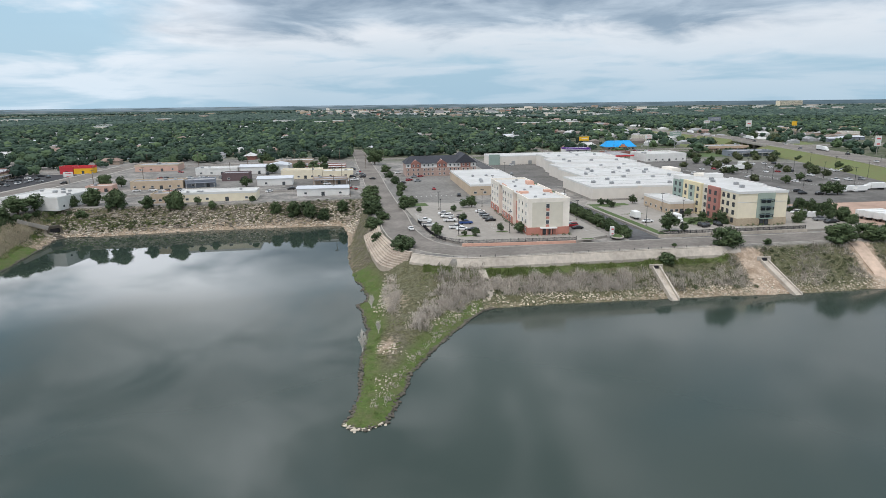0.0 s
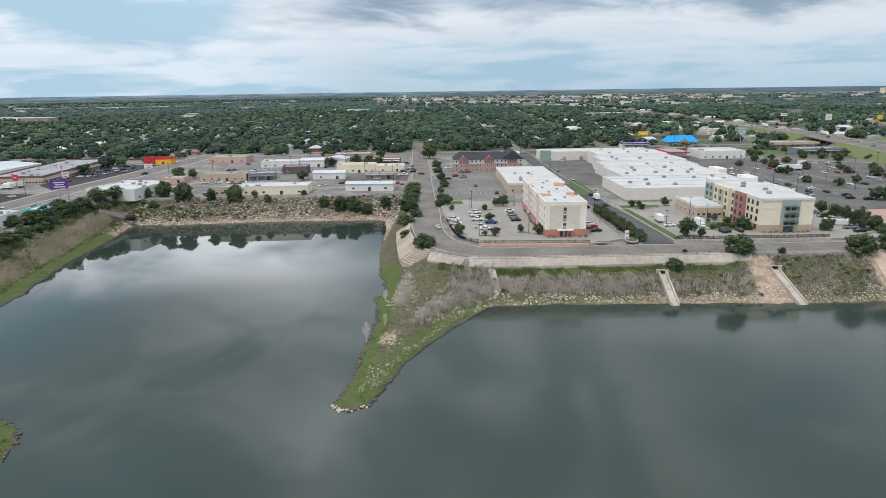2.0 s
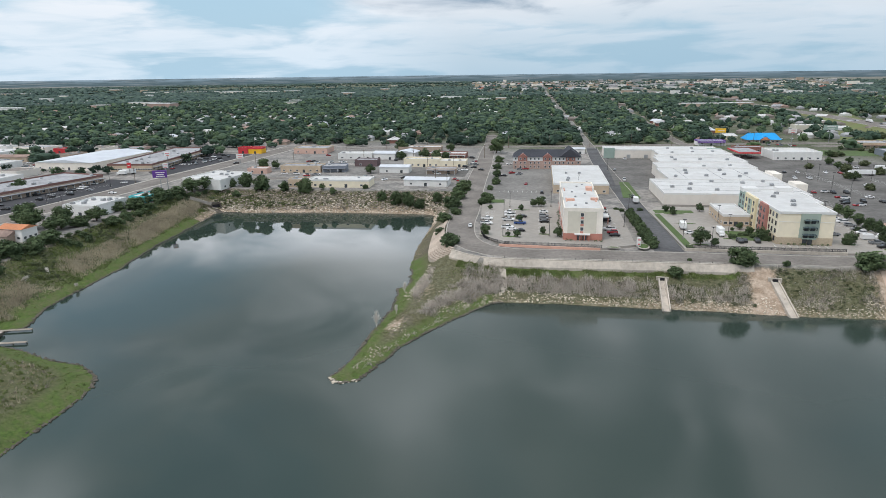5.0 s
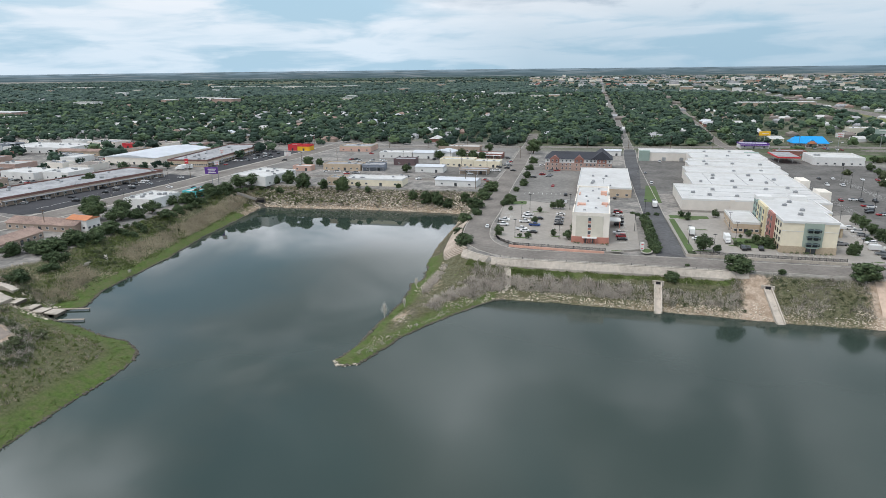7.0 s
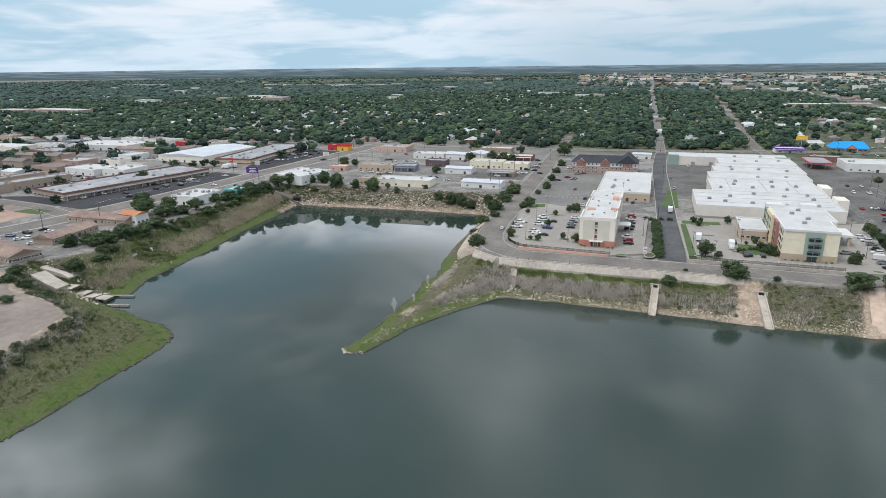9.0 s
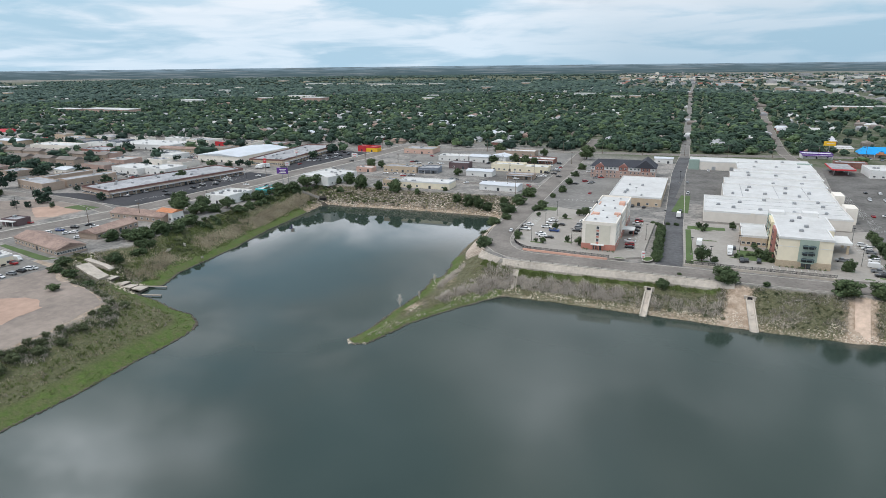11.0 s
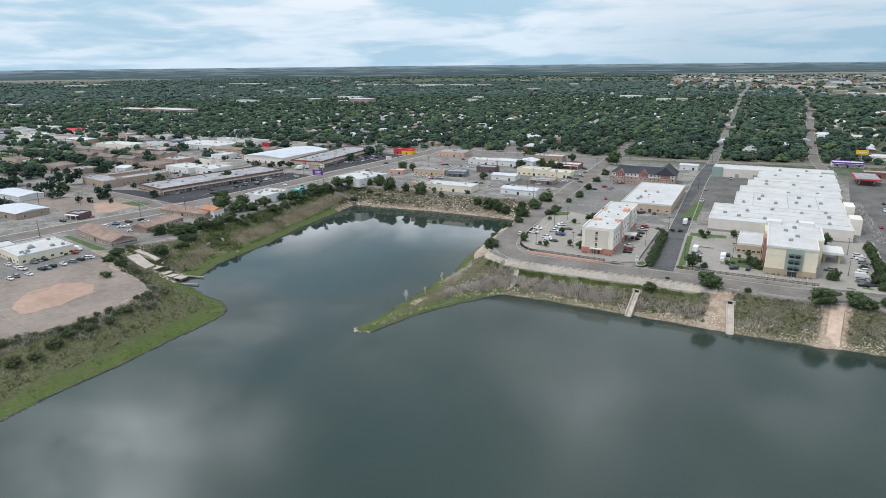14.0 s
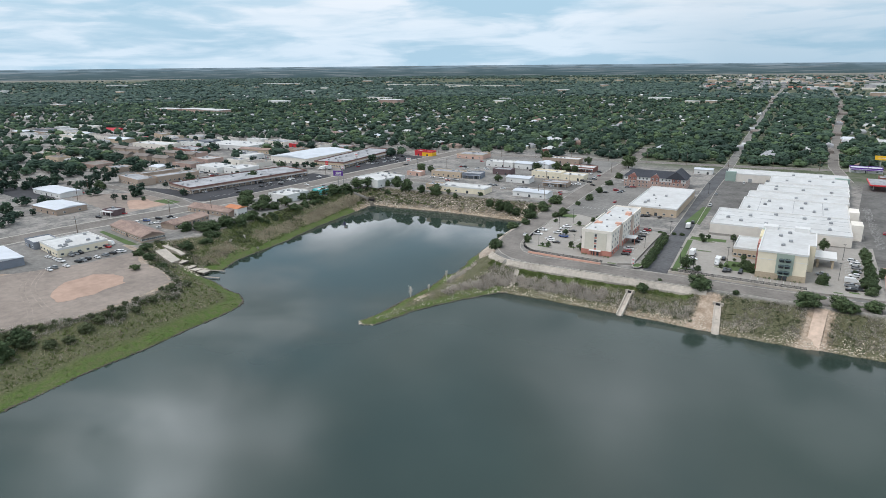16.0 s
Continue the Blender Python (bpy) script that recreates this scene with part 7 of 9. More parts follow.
for k, (x0, y0, w, d, n) in enumerate(FAR_LOTS):
    park([(x0 + rs_.uniform(0, w), y0 + rs_.uniform(0, d), rs_.choice(("swf", "ukf", "ugf", "uwf", "skf", "srf", "sgf"))) for _ in range(n)], 0.1, 20 + 40 * (k % 3), 12, 40 + k)
for k in range(9):
    q = HIGHWAY[4 + 2 * k]
    r = HIGHWAY[5 + 2 * k]
    a = math.atan2(r.y - q.y, r.x - q.x)
    s = 5 if k % 2 else -5
    car(("swf", "ukf", "ugf")[k % 3], q.x + s * math.sin(a), q.y - s * math.cos(a), q.z + 0.09, math.degrees(a))
for e in CARS.values():
    for o in (*e.children_recursive, e):
        bpy.data.objects.remove(o)

# ---- woods, houses and distance ----
def line_gap(x, y, line):
    """Distance of plan points from a plan line."""
    d = np.full(x.shape, 1e9)
    for a, b in zip(line, line[1:]):
        ex, ey = b.x - a.x, b.y - a.y
        t = np.clip(((x - a.x) * ex + (y - a.y) * ey) / (ex * ex + ey * ey + 1e-9), 0, 1)
        d = np.minimum(d, np.hypot(x - a.x - t * ex, y - a.y - t * ey))
    return d


def north_edge(x):
    return np.interp(x, [q.x for q in ROAD_NORTH], [q.y for q in ROAD_NORTH])


MIDWAY = (90.0, -40.0)


def sector(n, r0, r1, seed):
    """Plan points spread evenly over the part of a ring that lies ahead of the lake."""
    rs = np.random.RandomState(seed)
    az = rs.uniform(radians(-84), radians(47), n)
    r = np.sqrt(rs.uniform(r0 * r0, r1 * r1, n))
    return MIDWAY[0] + r * np.sin(az), MIDWAY[1] + r * np.cos(az), rs


def wooded(x, y, rs):
    """Whether a tree stands at each point: thick among the houses, sparse among shops, none on the streets."""
    ny = north_edge(x)
    res = y > ny + 10
    town = ~res
    far = np.hypot(x - MIDWAY[0], y - MIDWAY[1])
    p = np.where(res, np.interp(far, [600, 800, 1000, 1500, 5200, 5300], [0.78, 0.86, 0.94, 1.0, 1.0, 0.75]) * np.where((x < -330) & (far < 1150), 0.82, 1.0), 0.0)
    town_az = np.abs(np.arctan2(x - MIDWAY[0], y - MIDWAY[1]) - radians(1))
    p = np.where((far > 2350 + 500 * smooth_noise(x, y, 0.003, 8)) & (town_az < radians(15)), 0.22, p)
    p = np.where((far > 3300) & (smooth_noise(x, y, 0.0016, 6) + 1.4 * smooth_noise(0.3 * x, y, 0.004, 7) > 0.75), 0.08, p)
    westtown = town & (x < -300)
    p = np.where(westtown, 0.2, p)
    p = np.where(town & (x < -420), 0.17, p)
    p = np.where(town & (x < -440) & (y < 262 + 0.12 * (-x - 440)), 0.5, p)
    p = np.where(town & (x < -640), 0.4, p)
    p = np.where(town & (x >= -300), 0.0, p)
    eastcom = (x > 150) & (x < 560) & (y < 1100)
    p = np.where(eastcom, np.where(y > 800, 0.3, 0.1), p)
    p = np.where((x > 130) & (y < 600) & (x < 350), 0.0, p)
    for ln, g in ((ROAD_YARD, 9), (ROAD_GAP, 7.5), (ROAD_EAST, 8), (ROAD_SHORE, 9), (ROAD_NORTH, 11), (ROAD_WEST, 13), (ROAD_CROSS, 9), (HIGHWAY, 40), (ROAD_UNDER, 14)):
        p = np.where(line_gap(x, y, ln) < g, 0.0, p)
    for fx, fy, fa, fw, fd in FOOT:
        c, s = math.cos(radians(fa)), math.sin(radians(fa))
        u, v = (x - fx) * c + (y - fy) * s, -(x - fx) * s + (y - fy) * c
        p = np.where((u > -4) & (u < fw + 4) & (v > -6) & (v < fd + 3), 0.0, p)
    # clearings: school grounds, back yards
    clear = smooth_noise(x, y, 0.010, 3) + 0.6 * smooth_noise(x, y, 0.03, 4)
    p = p * np.where(res & (clear > 0.7), 0.5, 1.0)
    # back streets of the grid show as thin gaps
    u = (x + 0.135 * y)
    v = (y - 0.135 * x)
    gap = (np.abs((u % 118) - 59) > 55.5) | (np.abs((v % 235) - 117) > 113.5)
    p = np.where(res & gap, p * 0.12, p)
    return rs.rand(len(x)) < p


def lobed_crown(seed, lobes, cards):
    """A unit tree crown: uneven lobes round a centre, with loose leaf sprays; its foot is at z = 0."""
    rs = np.random.RandomState(seed)
    V, Fc, k = [], [], 0
    for i in range(lobes):
        a = i * 6.283 / max(1, lobes - 1) + rs.uniform(-0.4, 0.4)
        if lobes == 1:
            cen, r = np.array([0, 0, 0.5]), np.array([0.5, 0.5, 0.45])
        elif i == 0:
            cen, r = np.array([rs.uniform(-0.08, 0.08), rs.uniform(-0.08, 0.08), 0.62]), np.full(3, 0.33)
        else:
            q = rs.uniform(0.2, 0.34)
            cen, r = np.array([math.cos(a) * q, math.sin(a) * q, rs.uniform(0.26, 0.62)]), np.full(3, rs.uniform(0.2, 0.3))
        B, F = ICO1
        V.append(B * r * (1 + rs.uniform(-0.28, 0.28, (len(B), 1))) + cen)
        Fc.append(F + k)
        k += len(B)
    for i in range(cards):
        o = rs.normal(size=3)
        o[2] = abs(o[2]) - 0.25
        o /= np.linalg.norm(o)
        a = np.cross(o, rs.normal(size=3))
        a *= rs.uniform(0.06, 0.12) / np.linalg.norm(a)
        b = np.cross(o, a) + o * rs.uniform(-0.06, 0.10)
        p = o * np.array([0.52, 0.52, 0.44]) * rs.uniform(0.85, 1.08) + np.array([0, 0, 0.54])
        V.append(np.array([p - a, p + b, p + a, p - b]))
        Fc.append(np.array([(0, 1, 2), (0, 2, 3)]) + k)
        k += 4
    return np.concatenate(V), np.concatenate(Fc)


def woods(n, r0, r1, size, lobes, cards, seed, label, leaf=None):
    """Countless trees over a stretch of the plan, each with its own size, lean of shape and tint."""
    x, y, rs = sector(n, r0, r1, seed)
    ok = wooded(x, y, rs)
    x, y = x[ok], y[ok]
    outV, outF, outT, base = [], [], [], 0
    grp = rs.randint(0, 8, len(x))
    for g in range(8):
        m = grp == g
        k = m.sum()
        w = np.clip(rs.lognormal(math.log(size), 0.38, k), size * 0.4, size * 2.0)
        h = np.minimum(w * rs.uniform(0.7, 1.1, k), np.minimum(5 + 0.5 * w, 10.5))
        V, Fc = lobed_crown(seed * 10 + g, lobes, cards)
        A, B = scatter(V, Fc, np.c_[x[m], y[m], np.full(k, 0.2)], np.c_[w, w * rs.uniform(0.8, 1.2, k), h], rs.uniform(0, 6.28, k))
        t = rs.beta(2.2, 3.2, k)
        t = np.where(rs.rand(k) < 0.04, rs.uniform(0.8, 1.1, k), t)
        outV.append(A), outF.append(B + base), outT.append(np.repeat(t, len(V)))
        base += len(A)
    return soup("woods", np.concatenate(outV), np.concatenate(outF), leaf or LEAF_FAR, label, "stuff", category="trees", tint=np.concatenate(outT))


woods(4300, 640, 860, 8.8, 7, 18, 11, "dense green shade trees among the houses")
woods(10500, 860, 1250, 9.0, 4, 0, 12, "dense green neighbourhood trees")
woods(17500, 1250, 1850, 9.8, 2, 0, 13, "green treetops spreading over the town")
woods(21000, 1850, 3000, 11.5, 1, 0, 16, "green treetops spreading towards the horizon", LEAF_HAZE)
woods(21000, 3000, 5000, 15.0, 1, 0, 14, "far treetops paled to a haze-like grey-green", LEAF_HAZE)


def near_woods(n, r0, r1, size, seed, label):
    """Open leafy crowns for the closest trees among houses and shops."""
    x, y, rs = sector(n, r0, r1, seed)
    ok = wooded(x, y, rs)
    x, y = x[ok], y[ok]
    grp = rs.randint(0, 6, len(x))
    outV, outF, outT, base = [], [], [], 0
    for g in range(6):
        m = grp == g
        k = m.sum()
        w = np.clip(rs.lognormal(math.log(size), 0.3, k), 4, 13)
        V, Fc = leaf_crown(seed + g, 14, 14, 0.85, 0.19)
        A, B = scatter(V, Fc, np.c_[x[m], y[m], -0.05 * w], np.c_[w, w, w * rs.uniform(0.7, 1.0, k)], rs.uniform(0, 6.28, k))
        outV.append(A), outF.append(B + base), outT.append(np.repeat(rs.beta(2, 3.4, k), len(V)))
        base += len(A)
    return soup("woods", np.concatenate(outV), np.concatenate(outF), LEAF_FAR, label, "stuff", category="trees", tint=np.concatenate(outT))


near_woods(4200, 380, 640, 8.2, 15, "green shade trees among the shops and first houses")


def rooftops(n, material, label, seed):
    """Small gabled roofs and their walls, glimpsed among the far trees."""
    x, y, rs = sector(n, 760, 2300, seed)
    ok = y > north_edge(x) + 30
    x, y = x[ok], y[ok]
    V = np.array([(-1, -1, 0), (1, -1, 0), (1, 1, 0), (-1, 1, 0), (-1, -1, 1), (1, -1, 1), (1, 1, 1), (-1, 1, 1), (-0.8, 0, 1.7), (0.8, 0, 1.7)], float)
    Fc = np.array([(0, 1, 5), (0, 5, 4), (1, 2, 6), (1, 6, 5), (2, 3, 7), (2, 7, 6), (3, 0, 4), (3, 4, 7), (4, 5, 9), (4, 9, 8), (6, 7, 8), (6, 8, 9), (5, 6, 9), (7, 4, 8)])
    k = len(x)
    sc = np.c_[rs.uniform(6, 10, k), rs.uniform(4, 6.5, k), rs.uniform(2.8, 3.6, k)]
    A, B = scatter(V, Fc, np.c_[x, y, np.full(k, -0.2)], sc, radians(GRID) + rs.randint(0, 2, k) * 1.571)
    return soup("rooftops", A, B, material, label, "stuff", category="houses")


rooftops(330, ROOF_WHITE, "pale roofs far among the trees", 91)
rooftops(900, ROOF_GREY, "grey roofs far among the trees", 92)
rooftops(650, ROOF_TAUPE, "grey-brown roofs far among the trees", 93)
rooftops(170, ROOF_BROWN, "brown roofs far among the trees", 94)


def far_town(n, material, label, seed):
    """The low blocks of a town centre on the far plain, too many to count."""
    rs = np.random.RandomState(seed)
    az, r = np.radians(rs.uniform(-14, 16, n)), rs.uniform(2600, 4850, n)
    V = np.array([(x, y, z) for z in (0, 1) for x, y in ((-1, -1), (1, -1), (1, 1), (-1, 1))], float)
    Fc = np.array([(0, 1, 5), (0, 5, 4), (1, 2, 6), (1, 6, 5), (2, 3, 7), (2, 7, 6), (3, 0, 4), (3, 4, 7), (4, 5, 6), (4, 6, 7)])
    sc = np.c_[rs.uniform(6, 26, n), rs.uniform(6, 14, n), rs.uniform(4, 7.5, n) + 12 * (rs.rand(n) > 0.96)]
    A, B = scatter(V, Fc, np.c_[MIDWAY[0] + r * np.sin(az), MIDWAY[1] + r * np.cos(az), np.full(n, -0.2)], sc, np.full(n, radians(GRID)))
    return soup("far_town", A, B, material, label, "stuff", category="buildings")


far_town(120, WALL_OFFWHITE, "pale blocks of a distant town centre", 101)
far_town(110, WALL_BUFF, "brick blocks of a distant town centre", 102)
far_town(300, ROOF_GREY, "grey blocks of a distant town centre", 103)
far_town(40, WALL_TERRA, "reddish blocks of a distant town centre", 104)
HOUSES = {}


def house(x, y, ang, v, s=1.0):
    roofs = (ROOF_BROWN, ROOF_GREY, ROOF_GREY, ROOF_METAL, ROOF_WHITE)
    walls = (WALL_BUFF, WALL_WHITE, WALL_CREAM, WALL_BRICK)
    if v not in HOUSES:
        e = thing("house", 0, 0, 0, 0, "single-storey house with a low %s roof" % ("brown", "grey", "grey", "pale metal", "white")[v % 5], "house", "neighbourhood houses")
        w, d, h = 15, 9 + (v % 3), 3.2
        part("wall", boxes((-w / 2, -d / 2, -0.3, w / 2, d / 2, h)), walls[v % 4], e)
        q = bmesh.new()
        o = 0.7
        vs = [q.verts.new(c) for c in ((-w / 2 - o, -d / 2 - o, h), (w / 2 + o, -d / 2 - o, h), (w / 2 + o, d / 2 + o, h), (-w / 2 - o, d / 2 + o, h), (-w / 2 + 2, 0, h + 2.4), (w / 2 - 2, 0, h + 2.4))]
        for f in ((0, 1, 5, 4), (2, 3, 4, 5), (0, 4, 3), (1, 2, 5), (3, 2, 1, 0)):
            q.faces.new([vs[i] for i in f])
        bmesh.ops.recalc_face_normals(q, faces=q.faces)
        part("roof", q, roofs[v % 5], e)
        HOUSES[v] = e
    return copy_thing(HOUSES[v], pose(x, y, 0, 0, 0, ang) @ Matrix.Scale(s, 4))


def houses():
    rs = random.Random(5)
    n = 0
    for iu in range(-14, 8):
        for iv in range(0, 26):
            for side in (-1, 1):
                u, v = iu * 118 + side * 18, 600 + iv * 24 + rs.uniform(-4, 4)
                # invert the grid's shear
                y = (v + 0.135 * u) / (1 + 0.135 ** 2)
                x = u - 0.135 * y
                if y < float(north_edge(np.array([x]))[0]) + 16 or y > 1150 or x > 210 or math.hypot(x - 90, y + 40) > 1200 or rs.random() < 0.38:
                    continue
                if math.atan2(x - 90, y + 40) < radians(-80):
                    continue
                if min(float(line_gap(np.array([x]), np.array([y]), ln)[0]) for ln in (ROAD_GAP, ROAD_EAST, ROAD_WEST)) < 13:
                    continue
                house(x, y, GRID + rs.choice((0, 90)), rs.randrange(20), rs.uniform(0.85, 1.15))
                n += 1
    return n


houses()
for e in HOUSES.values():
    for o in (*e.children_recursive, e):
        bpy.data.objects.remove(o)


def far_block(x, y, w, d, h, wall, label):
    e = thing("far_building", x, y, 0, GRID, label, "building", "distant buildings")
    part("wall", boxes((0, 0, -0.5, w, d, h)), wall, e)
    part("roof", boxes((-0.3, -0.3, h, w + 0.3, d + 0.3, h + 0.8)), ROOF_WHITE, e)
    for fl in range(int(h / 4) if h > 30 else 0):
        part("window_band", boxes((1, -0.15, 1.2 + fl * 4, w - 1, 0, 2.9 + fl * 4)), GLASS, e)
    return e


def landmarks():
    """Schools, halls and churches that stand out of the woods."""
    rows = ((-1246, 700, 60, 26, 8, WALL_PINKBRICK, "pink brick school wing among the trees"), (-1170, 716, 70, 30, 9, WALL_PINKBRICK, "long pink brick school building"), (-1085, 706, 60, 34, 10, WALL_PINKBRICK, "tall pink brick school hall"), (-1010, 676, 60, 22, 5, WALL_OFFWHITE, "pale flat school annexe"),
            (-968, 1150, 56, 34, 13, WALL_PINKBRICK, "tall tan brick block above the trees"), (-1130, 1158, 36, 20, 9, WALL_PINKBRICK, "brick block with pale roof among the trees"), (-1040, 1180, 50, 20, 5, WALL_OFFWHITE, "low pale school roof among the trees"),
            (-1930, 2250, 130, 30, 7, WALL_OFFWHITE, "long pale row of buildings beyond the trees"), (-1760, 2270, 110, 24, 7, WALL_TAN, "tan row of buildings beyond the trees"), (-1620, 2290, 140, 30, 7, WALL_OFFWHITE, "long pale row of buildings beyond the trees"), (-1450, 2310, 120, 26, 7, WALL_OFFWHITE, "pale row of buildings beyond the trees"), (-1310, 2340, 70, 24, 8, WALL_BUFF, "brick end of a pale row of buildings"),
            (-305, 1535, 34, 16, 8, WALL_OFFWHITE, "pale church hall among the trees"), (-262, 1555, 26, 16, 9, WALL_BUFF, "brick church among the trees"), (-200, 2570, 110, 30, 8, ROOF_METAL, "long pale blue hall at the edge of the town"), (-30, 3030, 80, 30, 9, WALL_WHITE, "white hall on the far plain"), (92, 2925, 90, 34, 9, WALL_WHITE, "broad white warehouse on the far plain"),
            (-3240, 1530, 110, 50, 9, WALL_WHITE, "white shed far out on the plain"), (-2760, 2150, 260, 40, 5, WALL_TAN, "low tan roofs beyond the trees"), (-3500, 1760, 200, 40, 5, WALL_OFFWHITE, "low pale roofs beyond the trees"), (160, 1300, 70, 24, 7, WALL_BUFF, "brown brick apartment row by the highway"), (235, 1330, 60, 20, 7, WALL_BUFF, "brown brick apartment row by the highway"))
    for x, y, w, d, h, wall, label in rows:
        far_block(x, y, w, d, h, wall, label)


def distance():
    rs = random.Random(8)
    for i in range(84):
        az, r = radians(rs.uniform(-14, 33)), rs.uniform(2000, 4300)
        if i % 4 == 0:
            az, r = radians(rs.uniform(-80, -16)), rs.uniform(1500, 3800)
        x, y = MIDWAY[0] + r * math.sin(az), MIDWAY[1] + r * math.cos(az)
        far_block(x, y, rs.uniform(18, 42) * rs.choice((1, 1, 1, 1.8)), rs.uniform(12, 26), rs.uniform(5.5, 9) + r * 0.0012, rs.choice((WALL_OFFWHITE, WALL_TAN, WALL_BUFF, WALL_WHITE)), "pale flat-roofed building far among the trees")
    far_block(2080, 3900, 150, 40, 34, WALL_CREAM, "large pale hospital block on the horizon")


distance()
landmarks()

# ---- retaining walls, fences, channels, poles and signs ----
def wall_along(name, pts, z0, z1, thick, material, label, step=3.0):
    line = smooth_line(pts, step)
    return tagged(part(name, ribbon(line, -thick / 2, thick / 2, z0, z1), material), label, "wall", kind="structure")


wall_along("retaining_wall", [(-10, 208.2), (-2, 203.4), (6, 200.6), (18, 201.3), (36, 203.8), (55, 206.6), (72, 209.2), (90, 211.8), (105, 213.6)], -2.8, 0.35, 0.7, CONCRETE_PALE, "pale concrete retaining wall under the street")
sl = smooth_line([(-10, 208.2), (-2, 203.4), (6, 200.6), (18, 201.3), (36, 203.8), (55, 206.6), (72, 209.2), (90, 211.8), (105, 213.6)], 3.0)
bm = bmesh.new()
prev = None
for i, q in enumerate(sl):
    d = (sl[min(i + 1, len(sl) - 1)] - sl[max(i - 1, 0)]).normalized()
    n = Vector((d.y, -d.x, 0))
    ring = [bm.verts.new(q + n * o + Vector((0, 0, z))) for o, z in ((0.37, 0.12), (2.0, -2.3), (2.0, -3.4), (0.37, -3.4))]
    if prev:
        for k in range(4):
            bm.faces.new((prev[k], prev[(k + 1) % 4], ring[(k + 1) % 4], ring[k]))
    prev = ring
bmesh.ops.recalc_face_normals(bm, faces=bm.faces)
tagged(part("slope_paving", bm, CONCRETE_PALE), "pale sloping concrete apron below the street", "wall", kind="structure")
TERRACE_LOW = [(-33.5, 264), (-30.5, 248), (-27, 232), (-22.5, 215), (-17.5, 208.4), (-12.6, 206.6)]
TERRACE_TOP = [(-26.6, 262), (-24.6, 248), (-20.5, 233), (-16, 220), (-13, 215), (-10.4, 212.2)]
for k in range(9):
    f = (k + 0.5) / 9
    pts = [(a[0] + (b[0] - a[0]) * f, a[1] + (b[1] - a[1]) * f) for a, b in zip(TERRACE_LOW, TERRACE_TOP)]
    wall_along("terrace_wall", pts, -9.5 + 7.0 * f, -5.2 + 5.35 * f, 1.1, CALICHE, "curved stepped concrete terrace at the street bend", 2.0)


def bollards():
    line = smooth_line([(4, 201.8), (18, 202.7), (36, 205.0), (72, 210.5), (104, 214.8)], 4.6)
    me = shared("bollard", "guard_post", lambda: boxes((-0.07, -0.07, -0.4, 0.07, 0.07, 0.55)), DARK_METAL)
    for q in line:
        ob = new("guard_post", me)
        ob.matrix_world = pose(q.x, q.y, 0.3)
        tagged(ob, "short dark guard post beside the street", "post", "guard posts")


bollards()


def fence(pts, z, label):
    """Posts and rails as parts; the many thin pickets as one joined part."""
    line = smooth_line(pts, 2.4)
    e = thing("fence", line[0].x, line[0].y, z, 0, label, "fence")
    o = line[0]
    post = shared("fpost", "post", lambda: boxes((-0.07, -0.07, -0.3, 0.07, 0.07, 1.4)), DARK_METAL)
    rail = shared("frail", "rail", lambda: boxes((0, -0.03, -0.04, 2.4, 0.03, 0.04)), DARK_METAL)
    bm = bmesh.new()
    for a, b in zip(line, line[1:]):
        d = b - a
        for h in (0.16, 1.14):
            r = put("rail", rail, e, a.x - o.x, a.y - o.y, h, math.degrees(math.atan2(d.y, d.x)))
            r.scale = (d.length / 2.4, 1, 1)
        put("post", post, e, a.x - o.x, a.y - o.y, 0)
        for i in range(1, 14):
            q = a.lerp(b, i / 14) - o
            box(bm, q.x - 0.035, q.y - 0.035, 0.02, q.x + 0.035, q.y + 0.035, 1.25)
    put("post", post, e, line[-1].x - o.x, line[-1].y - o.y, 0)
    tagged(part("pickets", bm, DARK_METAL, e), kind="stuff")
    return e


fence([(-10, 262), (-3.2, 234), (1.6, 225), (6.6, 221.3), (9.6, 219.6), (28, 221.0), (49.5, 222.9)], LOT_A, "dark metal picket fence above the street")
wall_along("garden_wall", [(7.5, 218.9), (27, 220.0), (49, 221.8)], -0.3, LOT_A + 0.12, 0.5, WALL_ORANGE, "orange rendered retaining wall below the fence")
fence([(82.5, 230.0), (110, 233.4), (142, 237.6)], LOT_B + 0.25, "dark picket fence on a pale wall")
wall_along("garden_wall", [(82, 229.4), (110, 232.8), (142.3, 237.0)], -0.3, LOT_B + 0.28, 0.5, CONCRETE_PALE, "pale concrete retaining wall below the fence")


def ground_z(x, y):
    return float(height_at(np.array([x]), np.array([y]))[0][0])


